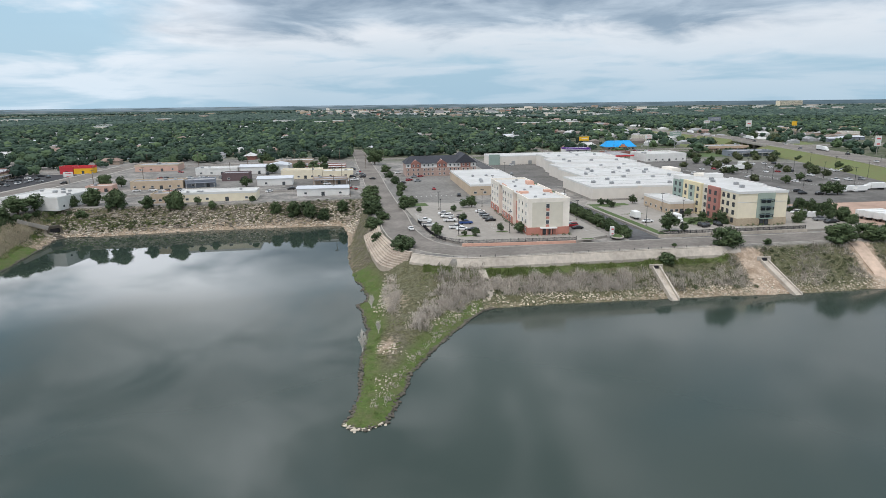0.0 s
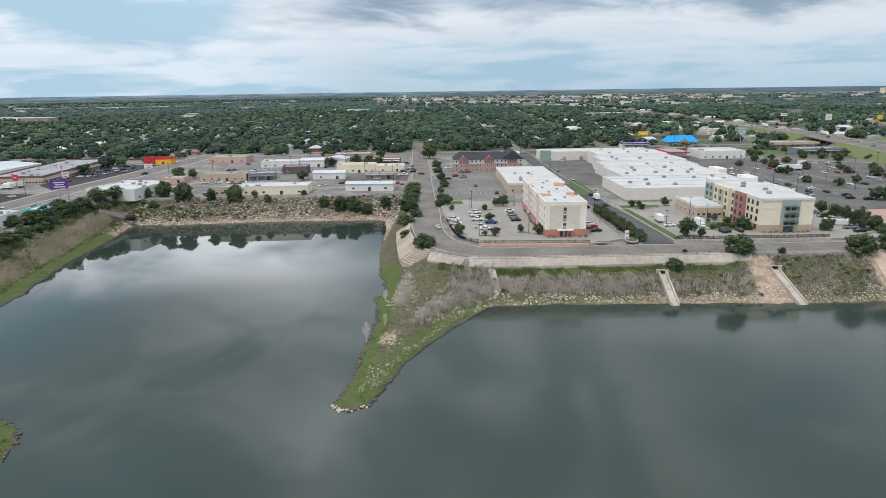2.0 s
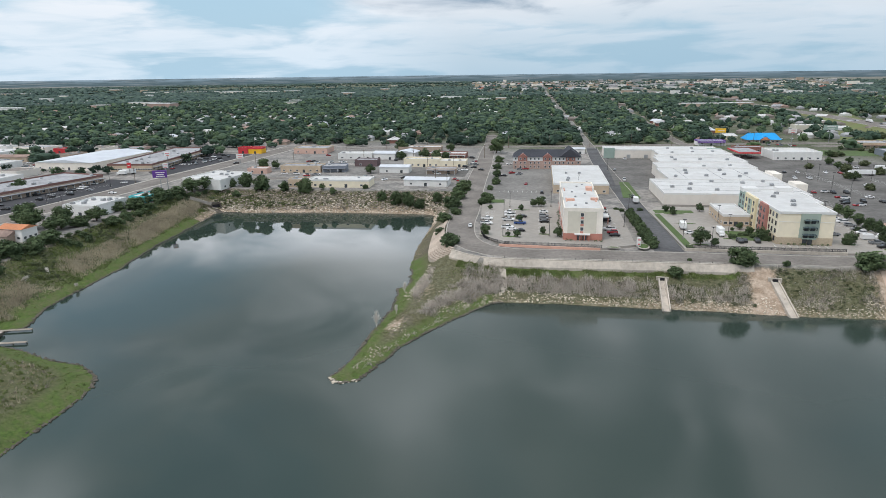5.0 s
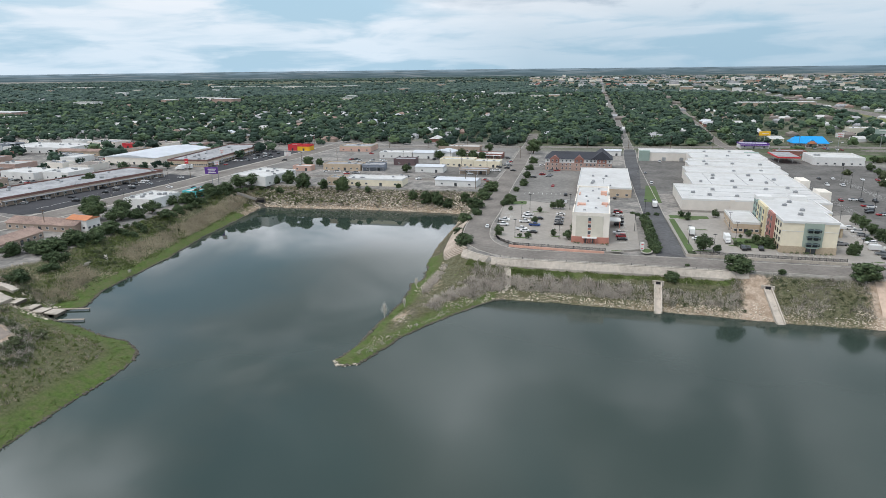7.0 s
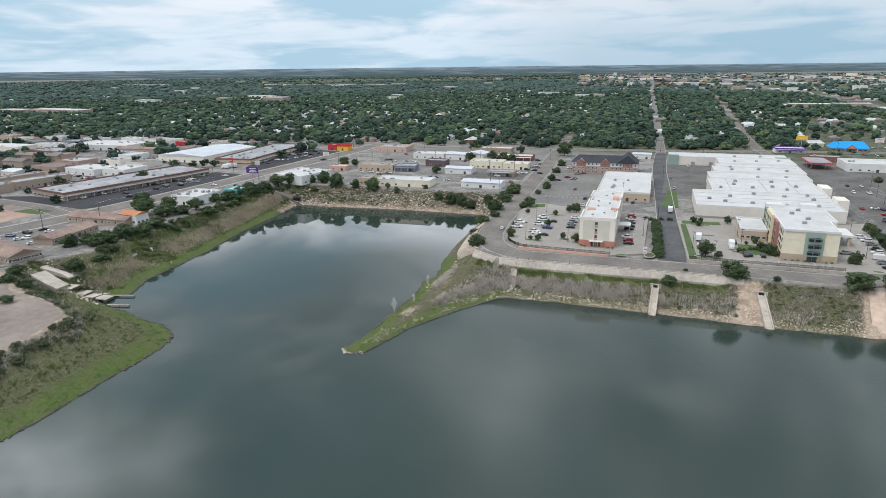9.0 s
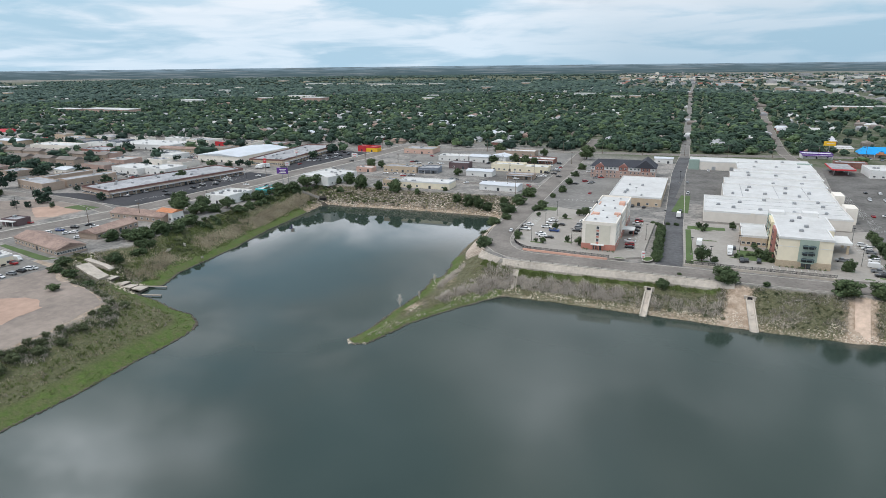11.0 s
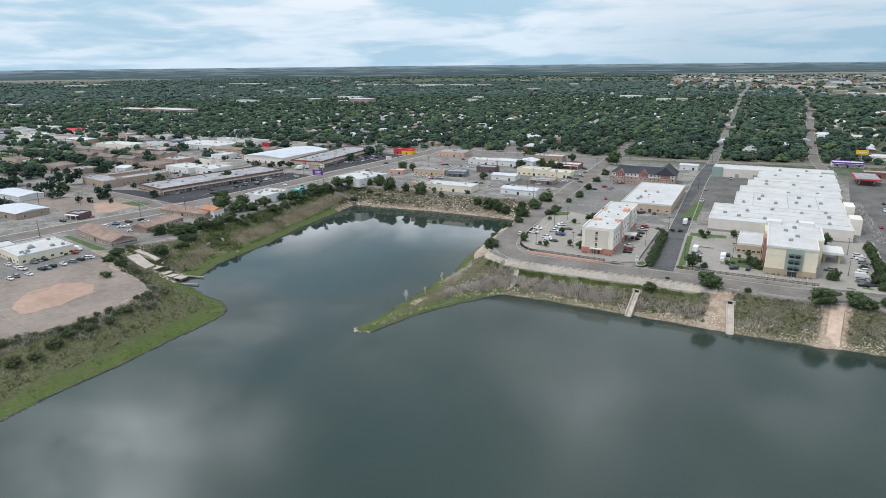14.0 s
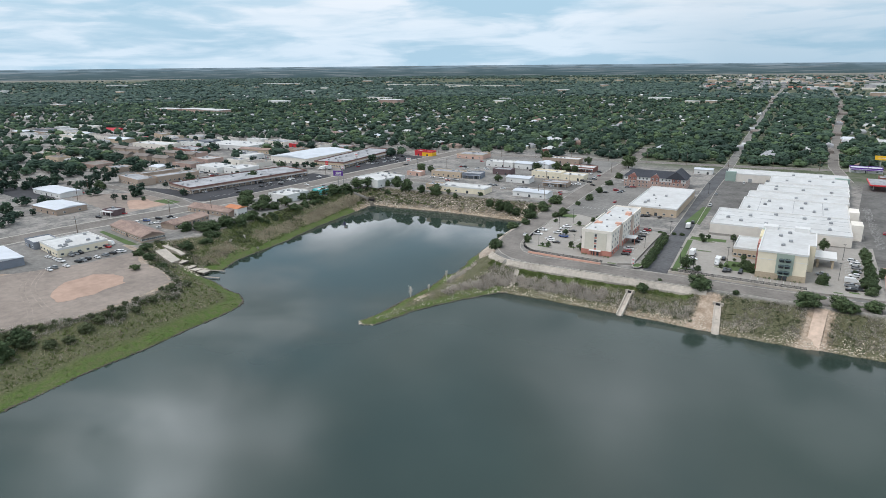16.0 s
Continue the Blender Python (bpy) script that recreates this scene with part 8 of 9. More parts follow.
def chute(x0, y0, x1, y1, half, deep, label, surf=None):
    """An open concrete channel down the bank."""
    e = thing("drain_channel", x0, y0, 0, 0, label, "drain")
    n = 8
    floor_, sides_ = bmesh.new(), [bmesh.new(), bmesh.new()]
    d = Vector((x1 - x0, y1 - y0, 0))
    nrm = Vector((d.y, -d.x, 0)).normalized()
    zs = [ground_z(x0, y0) + 0.15, WATER_Z - 0.3]
    rows = []
    for i in range(n + 1):
        t = i / n
        q = d * t
        rows.append((q, zs[0] + (zs[1] - zs[0]) * t + 0.25))

    def strip(bm, o0, o1, lo, hi):
        prev = None
        for q, z in rows:
            r = [bm.verts.new((q.x + nrm.x * o, q.y + nrm.y * o, z + h)) for o, h in ((o0, lo), (o0, hi), (o1, hi), (o1, lo))]
            if prev:
                for k in range(4):
                    bm.faces.new((prev[k], prev[(k + 1) % 4], r[(k + 1) % 4], r[k]))
            else:
                bm.faces.new(r)
            prev = r
        bm.faces.new(prev)
        bmesh.ops.recalc_face_normals(bm, faces=bm.faces)
    strip(floor_, -half, half, -0.8, 0.0)
    part("channel_floor", floor_, surf or CONCRETE_PALE, e)
    if deep:
        for s, b in zip((-1, 1), sides_):
            strip(b, s * half, s * (half + 0.45), -0.8, deep)
            part("side_wall", b, CONCRETE_PALE, e)
        part("headwall", boxes((-half - 1.2, 0.2, zs[0] - 1.0, half + 1.2, 0.8, zs[0] + 1.6)), CONCRETE_PALE, e)
        # solid dark block on the headwall stands for the pipe's shaded inside
        part("pipe_mouth", boxes((-half + 0.2, 0.05, zs[0] + 0.1, half - 0.2, 0.21, zs[0] + 1.3)), DARK_METAL, e, "dark block painted as the shaded pipe opening")
    else:
        for b in sides_:
            b.free()
    return e


chute(13.2, 197.5, 17.0, 183.3, 1.2, 0.0, "flat pale concrete drain strip down the bank")
chute(72.5, 203.0, 73.8, 187.8, 1.0, 1.0, "concrete channel drain with raised side walls")
chute(150.4, 219.5, 150.9, 199.6, 2.5, 0.0, "broad pale soil ramp down the bank", SOIL_PALE)
chute(111.5, 208.0, 115.2, 191.8, 1.1, 0.6, "cracked concrete channel drain down the bank")


def culvert():
    """A broken concrete outfall in a notch of the bank, half buried in rubble."""
    e = thing("culvert", -187.0, 297.0, WATER_Z, 44, "dark broken concrete culvert mouth among rubble", "culvert")
    part("headwall", boxes((-3.4, 0.6, -0.5, -2.2, 2.0, 6.4), (2.2, 0.6, -0.5, 3.2, 2.0, 5.2), (-2.2, 0.6, 4.6, 2.2, 2.0, 6.0)), WET_STONE, e)
    # flat dark panel stands in for the shade inside the mouth
    part("barrel", boxes((-2.2, 1.6, -0.3, 2.2, 1.8, 4.6)), DARK_METAL, e, "dark panel standing in for the shaded culvert mouth")
    w = part("wing_wall", boxes((0, 0, -0.5, 13, 0.9, 1.2)), CONCRETE, e, "slanting pale concrete wing wall")
    w.matrix_local = pose(-2.8, 0.6, 4.8, 0, -22, 168)
    for k in range(4):
        part("step_block", box(bmesh.new(), -2.0 + 0.3 * k, -1.6 - 1.5 * k, -0.6, 1.4 + 0.5 * k, -0.2 - 1.5 * k, 1.9 - 0.5 * k, 0.08), WET_STONE, e)


culvert()


def spillway():
    """A worn concrete ramp, broken slabs stepping down the gully, and two low plank piers."""
    rs = random.Random(4)
    for nm, row, half in (("broad worn concrete ramp down the gully", [(-173.5, 103.2, -0.7), (-169.5, 103.0, -1.5), (-165.5, 102.6, -2.4), (-161.5, 102.6, -3.5), (-157.5, 103.4, -4.8)], 3.2), ("narrow curved concrete drain strip above the ramp", [(-180, 109.5, -0.5), (-176, 109.8, -1.2), (-172, 110.8, -2.0), (-168, 111.6, -2.9), (-163.5, 111.4, -3.9)], 1.4)):
        e = thing("spillway_ramp", row[0][0], row[0][1], 0, 0, nm, "ramp")
        for k in range(len(row) - 1):
            (x0, y0, z0), (x1, y1, z1) = row[k], row[k + 1]
            z0, z1 = max(z0 - 0.7, ground_z(x0, y0) + 0.15), max(z1 - 0.7, ground_z(x1, y1) + 0.15)
            ln = math.hypot(x1 - x0, y1 - y0)
            q = box(bmesh.new(), 0, -half, -3.0, ln + 0.15, half, 0.0, 0.06)
            p = part("ramp_slab", q, CONCRETE_PALE, e)
            p.matrix_local = pose(x0 - row[0][0], y0 - row[0][1], z0, 0, math.degrees(math.atan2(z0 - z1, ln)), math.degrees(math.atan2(y1 - y0, x1 - x0)) + rs.uniform(-1.5, 1.5))
    for x, y, z, a in ((-157.5, 106.8, -6.8, 8), (-151, 107.8, -8.9, 12), (-145.4, 108.0, -9.5, 7), (-140, 109.2, -9.9, 14)):
        e = thing("concrete_slab", x, y, z, a, "broken pale concrete slab in the gully", "slab", "spillway slabs")
        e.matrix_world = pose(x, y, max(z, ground_z(x, y) + 0.35), rs.uniform(-4, 4), rs.uniform(-3, 4), a)
        part("slab", box(bmesh.new(), -2.8, -2.5, -0.35, 2.5, 2.5, 0.15, 0.06), CONCRETE_PALE, e)
        part("lip", boxes((2.5, -2.5, -0.9, 2.75, 2.5, 0.05)), WET_STONE, e)
        for sy in (-1.9, 1.9):
            part("footing", boxes((1.2, sy - 0.35, -2.4, 2.2, sy + 0.35, -0.35)), WET_STONE, e)
    for x, y, a, ln in ((-148, 110.6, 24, 17.5), (-133, 105.2, 23, 9.5)):
        e = thing("pier", x, y, WATER_Z + 0.6, a, "low weathered plank pier over the water", "pier")
        for k in range(int(ln / 0.5)):
            put("plank", shared("plank", "plank", lambda: boxes((-0.23, -0.65, 0, 0.23, 0.65, 0.12)), WOOD_DOCK), e, k * 0.5, 0, 0)
        for k in (0.4, ln / 2, ln - 0.6):
            put("pile", shared("pile", "pile", lambda: boxes((-0.12, -0.12, -2.5, 0.12, 0.12, 0)), WOOD_DOCK), e, k, 0.5, 0)


spillway()


def cyl(bm, r0, r1, z0, z1, seg=8, x=0, y=0):
    bmesh.ops.create_cone(bm, cap_ends=True, segments=seg, radius1=r0, radius2=r1, depth=z1 - z0, matrix=Matrix.Translation((x, y, (z0 + z1) / 2)))
    return bm


def light_pole(x, y, z, h=8.5, ang=0.0):
    e = thing("light_pole", x, y, z, ang, "slender dark car park lamp on a pole", "street lamp", "lamp poles")
    put("pole", shared(("lp", h), "pole", lambda: cyl(bmesh.new(), 0.11, 0.07, -0.2, h), DARK_METAL), e, 0, 0, 0)
    put("base", shared("lpb", "base", lambda: cyl(bmesh.new(), 0.35, 0.35, -0.3, 0.7), CONCRETE), e, 0, 0, 0)
    put("lamp_head", shared("lph", "lamp_head", lambda: boxes((-0.75, -0.2, -0.12, 0.75, 0.2, 0.08)), DARK_METAL), e, 0, 0, h)


def utility_pole(x, y, h=11.0, ang=0.0):
    e = thing("utility_pole", x, y, 0, ang, "weathered wooden utility pole with crossarm", "utility pole", "utility poles")
    put("pole", shared(("up", h), "pole", lambda: cyl(bmesh.new(), 0.2, 0.13, -0.5, h), WOOD_POLE), e, 0, 0, 0)
    put("crossarm", shared("upa", "crossarm", lambda: boxes((-1.3, -0.08, -0.1, 1.3, 0.08, 0.1)), WOOD_POLE), e, 0, 0, h - 0.7)
    put("transformer", shared("upt", "transformer", lambda: cyl(bmesh.new(), 0.28, 0.28, -0.5, 0.5, 10), GREY_METAL), e, 0.4, 0, h - 2.0)


for x, y in ((6.6, 232.5), (-0.1, 271), (-1, 293), (26.5, 236.7), (58, 262), (20, 300)):
    light_pole(x, y, LOT_A)
for x, y in ((102.4, 260), (92.5, 234), (100.4, 279.5), (82.5, 246), (152, 262), (150, 300)):
    light_pole(x, y, LOT_B)
rs_ = random.Random(31)
for i in range(5):
    for j in range(4):
        light_pole(178 + 32 * i + rs_.uniform(-2, 2), 352 + 34 * j + 4 * i, 0.1, 11.0, 8)
for x, y in ((-325 + 3, 150), (-268, 250), (-269, 300), (-240, 235), (-305, 400), (-300, 430), (30, 360), (60, 300), (45, 440)):
    light_pole(x, y, 0.05, 9.0)
for x, y in ((-61, 355), (-50.5, 345), (-59, 495), (-66.7, 421.6), (-84, 411), (-352, 135), (-339, 171), (-267, 320), (-383, 157), (-224, 171), (-225, 404), (-243, 150), (-249, 90), (-200, 420), (-150, 446), (-110, 455)):
    utility_pole(x, y, 11.0, rs_.uniform(0, 20))
for k in range(13):
    utility_pole(-280 + k * 38, float(np.interp(-280 + k * 38, [q.x for q in ROAD_NORTH], [q.y for q in ROAD_NORTH])) - 9, 12.0, 98)


def wires():
    """Slack wires between the poles along the street at the edge of the houses."""
    for s in (-1.1, 0.0, 1.1):
        bm = bmesh.new()
        prev = None
        for k in range(13):
            x = -280 + k * 38
            a = Vector((x, float(north_edge(np.array([x]))[0]) - 9, 11.4))
            if prev is not None:
                n = 6
                for i in range(n):
                    p, q = prev.lerp(a, i / n), prev.lerp(a, (i + 1) / n)
                    p.z -= 3.2 * (i / n) * (1 - i / n)
                    q.z -= 3.2 * ((i + 1) / n) * (1 - (i + 1) / n)
                    r = 0.035
                    v = [bm.verts.new(w + Vector((0, o1 + s, o2))) for w in (p, q) for o1, o2 in ((-r, -r), (r, -r), (0, r))]
                    for f in ((0, 1, 4, 3), (1, 2, 5, 4), (2, 0, 3, 5)):
                        bm.faces.new([v[c] for c in f])
            prev = a
        tagged(part("power_line", bm, DARK_METAL), "thin dark overhead power line", "cable", "power lines")


wires()


def board_sign(x, y, ang, w, h, top, face, label, posts=1, bars=3, z=0.0, back=None):
    e = thing("sign", x, y, z, ang, label, "sign")
    for i in range(posts):
        px_ = (i - (posts - 1) / 2) * w * 0.6
        part("post", cyl(bmesh.new(), 0.28, 0.22, -0.4, top - h / 2, 8, px_, 0), back or GREY_METAL, e)
    part("panel", box(bmesh.new(), -w / 2, -0.35, top - h, w / 2, 0.35, top, 0.08), face, e)
    for i in range(bars):
        zz = top - h * (0.28 + 0.52 * i / max(1, bars - 1)) if bars > 1 else top - h / 2
        ln = w * (0.34 - 0.07 * (i % 2))
        part("lettering_bar", boxes((-ln + w * 0.08, -0.4, zz - h * 0.06, ln + w * 0.02, -0.35, zz + h * 0.06)), TRIM_WHITE if face is not TRIM_WHITE else RED_PAINT, e)
    return e


board_sign(-228, 299, 20, 9.0, 4.6, 13.2, PURPLE, "large purple roadside billboard with white lettering bars")
board_sign(-227, 304, 20, 3.4, 3.0, 17.0, TRIM_WHITE, "white pole sign above the billboard", bars=2)
board_sign(64, 228.5, 8, 1.6, 3.4, 4.6, TRIM_WHITE, "white hotel pylon sign beside the driveway", bars=2, z=0.1)
board_sign(146, 640, 8, 10, 4, 15, YEL_PAINT, "yellow roadside sign on a tall pole", bars=1)
board_sign(205, 620, 8, 7, 4, 17, TRIM_WHITE, "white restaurant sign on a tall pole", bars=2)
board_sign(249, 668, 8, 13, 4.5, 17, WALL_SLATE, "blue and white billboard on a pole", bars=2)
board_sign(390, 927, 8, 9, 4, 20, TRIM_WHITE, "tall white pole sign by the highway", bars=1)
board_sign(443, 1024, 8, 22, 6, 22, WALL_GREY, "wide grey billboard beyond the highway", bars=1)
board_sign(412, 845, 8, 8, 8, 22, TRIM_WHITE, "white square sign on a tall pole", bars=1)
board_sign(463, 827, 8, 7, 5.5, 21, YEL_PAINT, "tall yellow pole sign by the highway", bars=0)
board_sign(390, 560, 8, 6, 9, 17, TRIM_WHITE, "white and blue pylon sign", bars=2, back=CONCRETE)
board_sign(-298, 392, 10, 5, 3.2, 12, TRIM_WHITE, "white strip-mall pole sign", bars=2)
board_sign(-300, 352, 10, 3, 4, 9, RED_PAINT, "small red pole sign", bars=1)
board_sign(-250, 420, 10, 6, 3.4, 8, TRIM_WHITE, "white monument sign by the street", bars=2)


def fuel_canopy(x, y, ang, w, d, label):
    e = thing("fuel_canopy", x, y, 0, ang, label, "canopy")
    part("canopy", box(bmesh.new(), 0, 0, 4.6, w, d, 5.7, 0.05), RED_PAINT, e)
    part("canopy_top", boxes((0.6, 0.6, 5.7, w - 0.6, d - 0.6, 5.78)), ROOF_GREY, e, "grey canopy roof")
    for px_ in (w * 0.2, w * 0.8):
        for py_ in (d * 0.25, d * 0.75):
            part("column", boxes((px_ - 0.2, py_ - 0.2, -0.3, px_ + 0.2, py_ + 0.2, 4.6)), TRIM_WHITE, e)
            part("fuel_pump", boxes((px_ - 0.4, py_ + 0.4, -0.1, px_ + 0.4, py_ + 1.2, 1.8)), GREY_METAL, e)


fuel_canopy(146, 524, 8, 17, 32, "red fuel station canopy with grey top")
S(150, 572, 8, 24, 12, 4.2, WALL_BRICK, ROOF_GREY, "fuel station shop with red walls", sides="f", units=2)


def trailer(x, y, ang, ln, label, name="semi_trailer", cab=True, z=0.1):
    e = thing(name, x, y, z, ang, label, "truck", "trucks")
    part("cargo_box", box(bmesh.new(), 0, -1.25, 1.1, ln, 1.25, 3.9, 0.05), TRUCK_WHITE, e)
    part("chassis", boxes((0.3, -0.5, 0.7, ln, 0.5, 1.1)), DARK_METAL, e)
    wm = shared("bigwheel", "wheel", lambda: wheel_bm(0.5, 0.5), RUBBER)
    for px_ in (ln - 1.2, ln - 2.4) + ((-1.4, -4.0) if cab else (1.5,)):
        for py_ in (-0.95, 0.95):
            put("wheel", wm, e, px_, py_, 0.5)
    if cab:
        part("cab", loft([(-0.4, 1.15, 0.7, 3.4), (-2.4, 1.15, 0.7, 3.3), (-2.9, 1.1, 0.7, 1.9), (-4.6, 1.05, 0.7, 1.7)]), TRUCK_WHITE, e)
        part("windscreen", loft([(-2.42, 0.95, 2.0, 3.1), (-2.85, 0.95, 1.95, 2.05)]), GLASS, e)
        part("drive_axle_frame", boxes((-4.5, -0.5, 0.5, 0.5, 0.5, 0.72)), DARK_METAL, e)


trailer(206, 450, 10, 14, "white semi truck parked across the large lot")
trailer(240, 346, 8, 9, "white motorhome parked on the lot", "motorhome")
trailer(254, 349, 8, 8, "white camper trailer on the lot", "motorhome", False)
for k in range(4):
    trailer(178 + 1.5 * k, 262 - 3.6 * k, 4, 12, "white storage trailer on bare soil", "storage_trailer", False)
for k in (7, 13, 19):
    q, r = HIGHWAY[k], HIGHWAY[k + 1]
    trailer(q.x + 5, q.y, math.degrees(math.atan2(r.y - q.y, r.x - q.x)), 14, "white semi truck on the highway", z=q.z + 0.09)
trailer(-306, 352, 20, 9, "white truck parked beside the strip mall", "box_trailer")


def embankment(i0, i1, label):
    """Grassy earth bank that carries the highway between two points of its line."""
    bm = bmesh.new()
    prev = None
    for i in range(i0, i1 + 1):
        q = HIGHWAY[i]
        d = (HIGHWAY[min(i + 1, len(HIGHWAY) - 1)] - HIGHWAY[max(i - 1, 0)]).normalized()
        n = Vector((d.y, -d.x, 0)).normalized()
        top, foot = 13.2, 13.2 + 2.6 * max(q.z, 0.2)
        ring = [bm.verts.new((q.x + n.x * o, q.y + n.y * o, z)) for o, z in ((-foot, -0.3), (-top, q.z - 0.12), (top, q.z - 0.12), (foot, -0.3))]
        if prev:
            for k in range(4):
                bm.faces.new((prev[k], prev[(k + 1) % 4], ring[(k + 1) % 4], ring[k]))
        else:
            bm.faces.new(ring)
        prev = ring
    bm.faces.new(prev)
    bmesh.ops.recalc_face_normals(bm, faces=bm.faces)
    tagged(part("embankment", bm, VERGE), label, "bank", kind="structure")


def overpass():
    gap = [i for i, q in enumerate(HIGHWAY) if 628 < q.y < 686]
    embankment(0, gap[0] - 1, "grassy embankment below the highway")
    embankment(gap[-1] + 1, len(HIGHWAY) - 1, "long grassy embankment of the highway")
    e = thing("overpass", 333.5, 655, 0, -6, "grey concrete highway bridge with dark piers", "bridge")
    part("deck", boxes((-12.8, -46, 4.7, 12.8, 46, 5.6)), CONCRETE, e)
    for s in (-12.8, 12.4):
        part("barrier", boxes((s, -46, 5.6, s + 0.4, 46, 7.0)), KERB, e)
    for y in (-26, -9, 9, 26):
        for x in (-9, -3, 3, 9):
            part("pier", boxes((x - 0.6, y - 0.6, -0.4, x + 0.6, y + 0.6, 4.7)), CONCRETE, e)


VERGE = mat("rough roadside grass", (0.125, 0.165, 0.06), 0.95, 0.2, 0.4, 0.3, col2=(0.16, 0.15, 0.075), blotch=0.03)
overpass()

lot("verge", [(272, 660), (312, 664), (322, 780), (290, 800), (262, 740)], 0.05, VERGE, "grassy highway verge")
lot("verge", [(368, 690), (420, 700), (440, 800), (410, 860), (390, 840)], 0.05, VERGE, "grassy highway verge")
lot("verge", [(205, 560), (260, 566), (262, 600), (206, 600)], 0.05, GREEN_LAWN, "grass strip beside the shops")
lot("verge", [(300, 820), (352, 840), (395, 1100), (340, 1100)], 0.05, VERGE, "grassy highway verge")
def ragged(poly, amp):
    """A plan outline with an uneven, wandering edge."""
    return [tuple(q) for q in rough_line(poly, amp, 3.0, 2.5)]


# ---- lawns, bare lots, kerbed islands and paint ----
lot("lawn", [(57, 338), (67, 338), (60, 392), (54, 392)], 0.16, GREEN_LAWN, "narrow green lawn beside the driveway")
lot("lawn", [(73, 296), (92, 300), (91, 306), (72, 303)], LOT_B + 0.06, GREEN_LAWN, "green planting bed beside the warehouse")
lot("lawn", [(102.5, 248), (117, 250), (116, 266), (101, 264)], LOT_B + 0.06, GREEN_LAWN, "green courtyard lawn beside the hotel")
lot("lawn", [(82.8, 231), (86, 231.4), (75, 295), (72.4, 294)], LOT_B + 0.08, GREEN_LAWN, "thin lawn strip beside the driveway")
lot("lawn", [(-18, 302), (-6, 305), (-8, 314), (-19, 311)], LOT_A + 0.05, GREEN_LAWN, "small lawn by the car park entrance")
lot("lawn", ragged([(-303, 170), (-281, 170), (-280, 181), (-301, 180)], 1.5), 0.1, GREEN_LAWN, "strip of green grass on the vacant lot")
lot("lawn", [(-240, 99), (-196, 94.5), (-191, 96), (-188, 104), (-192, 99), (-240, 102)], 0.07, GREEN_LAWN, "green lawn round the motel")
lot("dirt_lot", ragged([(-113, -60), (-109, 4), (-101, 23), (-101.5, 46), (-108, 66), (-111, 74), (-130, 80), (-150, 81), (-176, 88), (-178, 62), (-190, 30), (-190, -40), (-160, -70)], 1.6), 0.04, DIRT, "bare graded dirt lot above the lake")
lot("dirt_patch", ragged([(-126, 29), (-124, 40), (-128.5, 58.5), (-139, 64), (-146.4, 63.6), (-154, 56), (-152, 42), (-145, 33), (-136, 30)], 2.4), 0.09, DIRT_RED, "reddish bare soil patch")
lot("dirt_lot", ragged([(-385, 140), (-280, 130), (-279, 165), (-292, 184), (-345, 180)], 1.5), 0.04, DIRT, "vacant dirt lot beside the street")
lot("dirt_patch", ragged([(-321, 159), (-312, 170), (-282, 169), (-281, 150), (-290, 144)], 2.0), 0.08, DIRT_RED, "reddish bare soil patch")
lot("parking_lot", [(-196, 96), (-250, 104), (-251, 158), (-222, 160), (-214, 126), (-190, 122)], 0.03, ASPHALT_MID, "grey motel car park")
lot("parking_lot", [(-175, 42), (-175, 90), (-244, 97), (-246, 30), (-200, 25)], 0.03, ASPHALT_MID, "worn grey store car park")
lot("parking_lot", [(-470, 112), (-396, 111), (-376, 136), (-387, 147), (-457, 146)], 0.05, ASPHALT_NEW, "dark office car park")
lot("parking_lot", [(-100, 386), (-51, 393), (-56, 430), (-88, 424)], 0.06, ASPHALT_LOT, "dark asphalt lot round the canopy building")
lot("parking_lot", [(-250, 380), (-170, 392), (-60, 396), (-62, 430), (-200, 430), (-258, 425)], 0.03, ASPHALT_MID, "grey back lot between shops")
lot("parking_lot", [(-296, 366), (-270, 345), (-275, 478), (-321, 480)], 0.09, ASPHALT_NEW, "dark strip-mall car park")
lot("parking_lot", [(-205, 440), (-100, 448), (-60, 452), (-78, 560), (-230, 530)], 0.03, ASPHALT_MID, "grey lots among the shops")


rs_ = random.Random(55)
for k in range(16):
    lot("parking_lot", grect(rs_.uniform(-700, -420), rs_.uniform(250, 500), 6, rs_.uniform(30, 70), rs_.uniform(16, 34)), 0.012 + 0.003 * k, (ASPHALT_LOT, ASPHALT_MID, ASPHALT_DRIVE)[k % 3], "worn asphalt parking lot between shops")


DIRT_PALE = mat("packed pale dirt", (0.315, 0.262, 0.223), 0.95, 0.16, 0.5, 0.15, col2=(0.21, 0.178, 0.155), blotch=0.1)
for k, pts in enumerate((((-186, 40), (-160, 26), (-130, 18), (-112, 12)), ((-182, 44), (-158, 30), (-128, 23), (-108, 22)))):
    for o in (-1.1, 0.8):
        tagged(part("wheel_track", ribbon(smooth_line(pts, 3.0), o, o + 0.45, -0.2, 0.055 + 0.002 * k), DIRT_PALE), "faint wheel track across the dirt lot", "track", kind="structure")



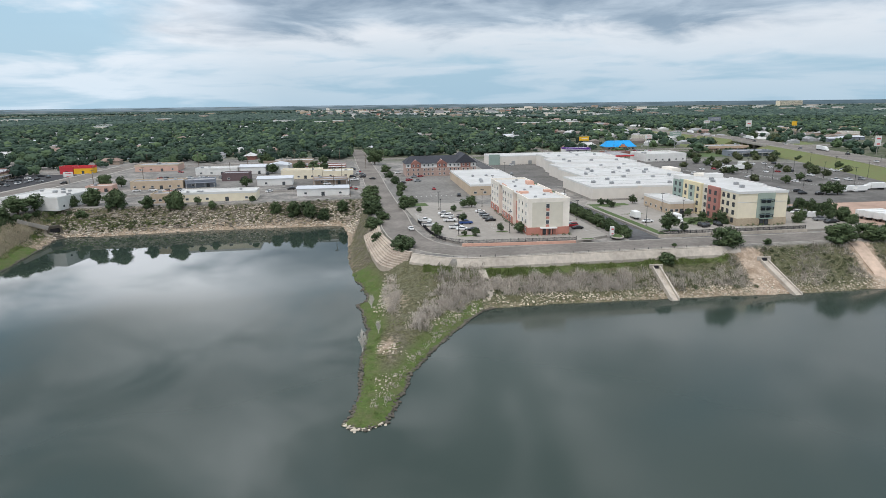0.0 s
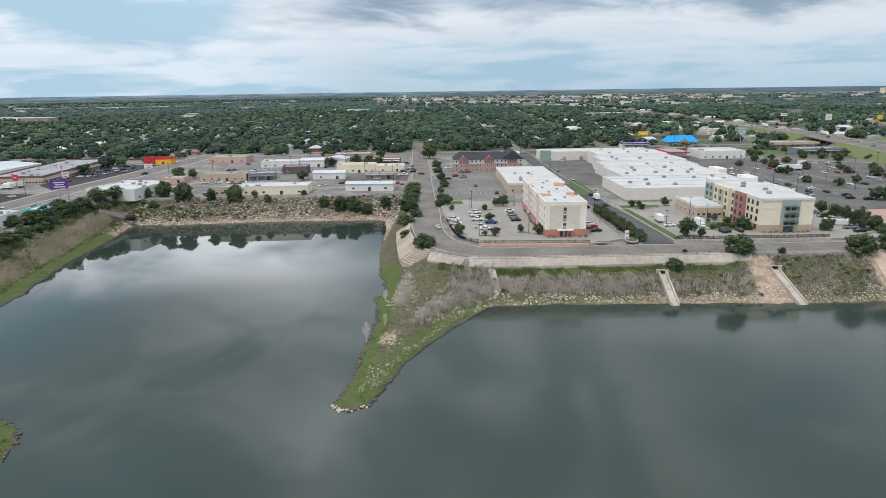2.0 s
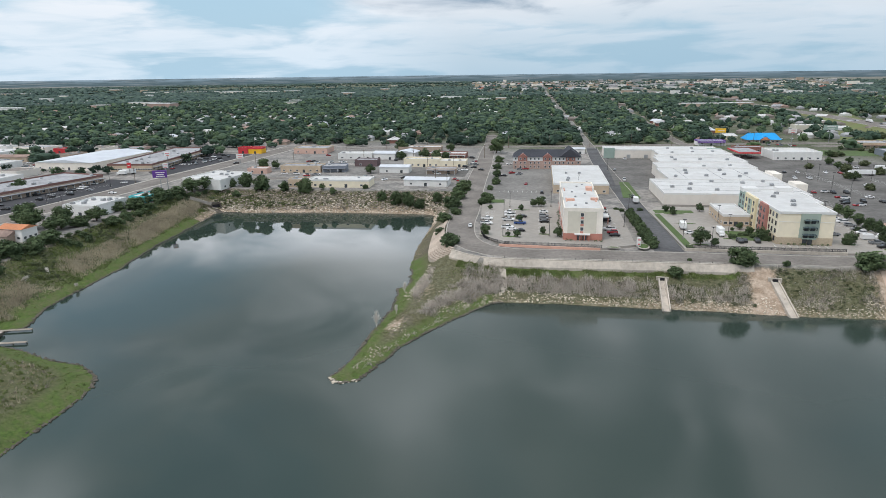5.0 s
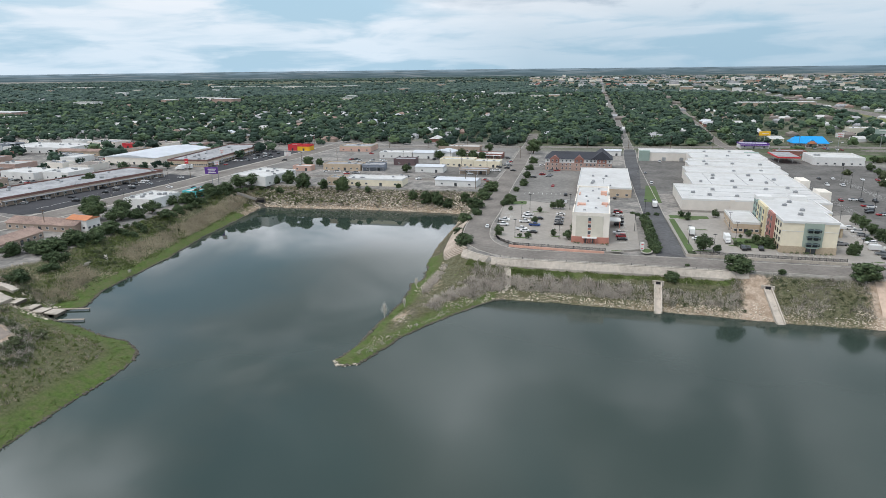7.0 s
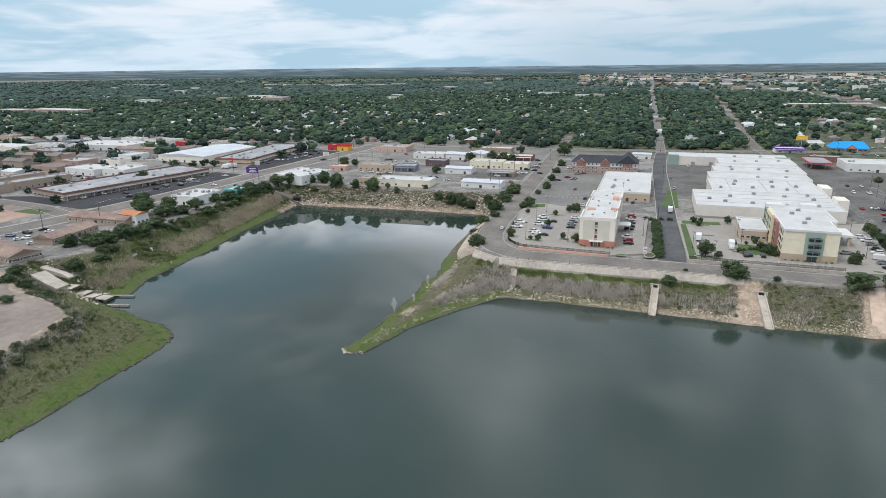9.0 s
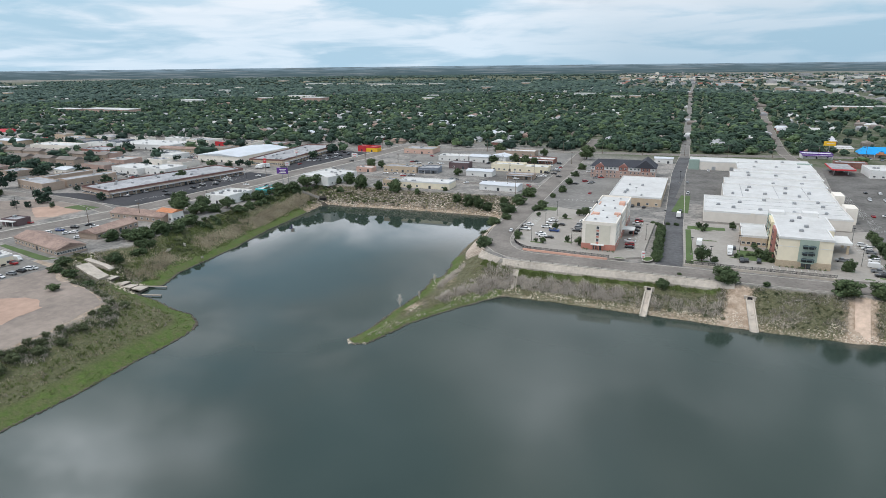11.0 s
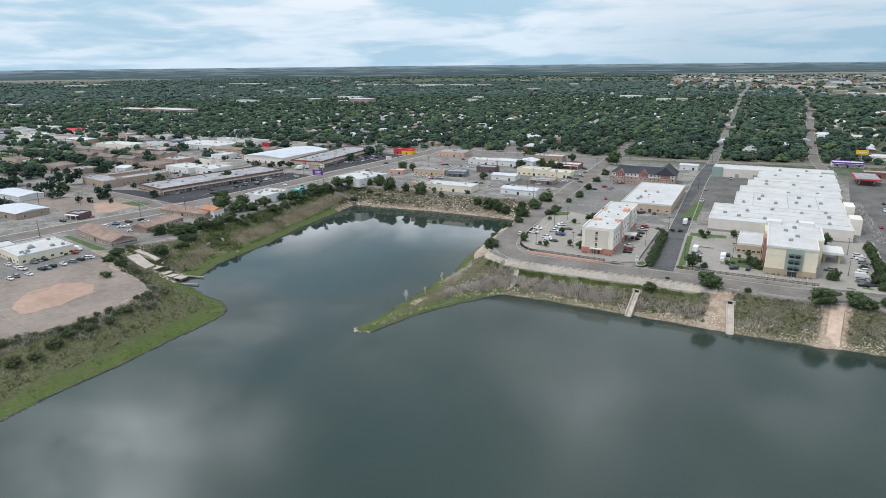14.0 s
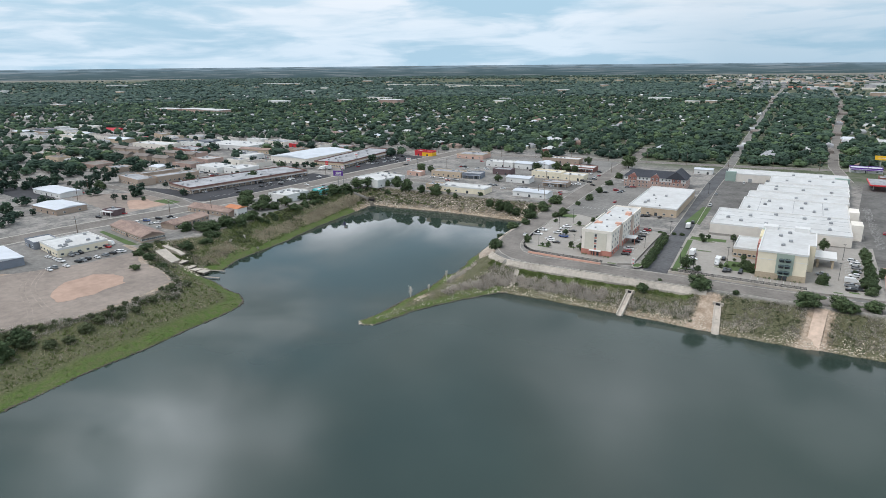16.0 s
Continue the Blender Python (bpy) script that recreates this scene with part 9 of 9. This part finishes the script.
def island(x, y, w, d, ang, z):
    e = thing("planting_island", x, y, z, ang, "kerbed planting island with low greenery", "island", "car park islands")
    q = bmesh.new()
    bmesh.ops.create_cone(q, cap_ends=True, segments=16, radius1=0.5, radius2=0.5, depth=0.3)
    bmesh.ops.scale(q, vec=(w, d, 1), verts=q.verts)
    part("kerb", q, KERB, e)
    q = bmesh.new()
    bmesh.ops.create_cone(q, cap_ends=True, segments=16, radius1=0.5, radius2=0.44, depth=0.3)
    bmesh.ops.scale(q, vec=(w - 0.6, d - 0.6, 1), verts=q.verts)
    bmesh.ops.translate(q, vec=(0, 0, 0.06), verts=q.verts)
    part("planting", q, GREEN_LAWN, e)


for x, y, w, d, a in ((10, 232, 9, 3, 5), (24, 239.5, 6, 3, 0), (6, 288, 10, 2.4, 8), (54, 224.5, 6, 2.2, 8), (-2, 234.5, 5, 4, 40), (66, 229, 5, 8, 0)):
    island(x, y, w, d, a, LOT_A)
for x, y, w, d, a in ((88.5, 237, 9, 3, 8), (102, 250, 8, 2.5, 8), (86, 275, 11, 2.4, 8), (82, 296, 12, 3, 8), (147, 251, 6, 4, 8), (154, 242, 5, 2.4, 8), (160, 246, 6, 3, 8)):
    island(x, y, w, d, a, LOT_B)


def stripes(x, y, ang, n, pitch, ln, z, label="white parking bay lines on the paving", joined=False):
    e = thing("bay_lines", x, y, z, ang, label, "road marking", kind="structure")
    if joined:
        tagged(part("bay_lines", boxes(*[(i * pitch - 0.07, 0, 0, i * pitch + 0.07, ln, 0.012) for i in range(n)]), MARK_WHITE, e), kind="stuff")
        return
    me = shared(("stripe", ln), "bay_line", lambda: boxes((-0.07, 0, 0, 0.07, ln, 0.012)), MARK_WHITE)
    for i in range(n):
        put("bay_line", me, e, i * pitch, 0, 0)


stripes(-4, 262, 98, 9, 2.8, 5.2, LOT_A + 0.004)
stripes(26, 244, 98, 20, 2.8, 5.2, LOT_A + 0.004)
stripes(58, 240, 98, 18, 2.8, 5.2, LOT_A + 0.004)
stripes(163, 246, 98, 22, 2.8, 5.2, LOT_B + 0.004)
stripes(118, 240, 8, 8, 2.8, 4.6, LOT_B + 0.004)
stripes(-16, 340, 8, 9, 2.8, 4.6, 0.104, joined=True)
for k in range(4):
    stripes(168 + k * 30, 338 + 6 * k, 98, 40, 2.9, 5.2, 0.104, joined=True)
for k in range(3):
    stripes(-276 - k * 2, 206 + k * 36, 85, 12, 2.9, 5.2, 0.104, joined=True)
apartments()
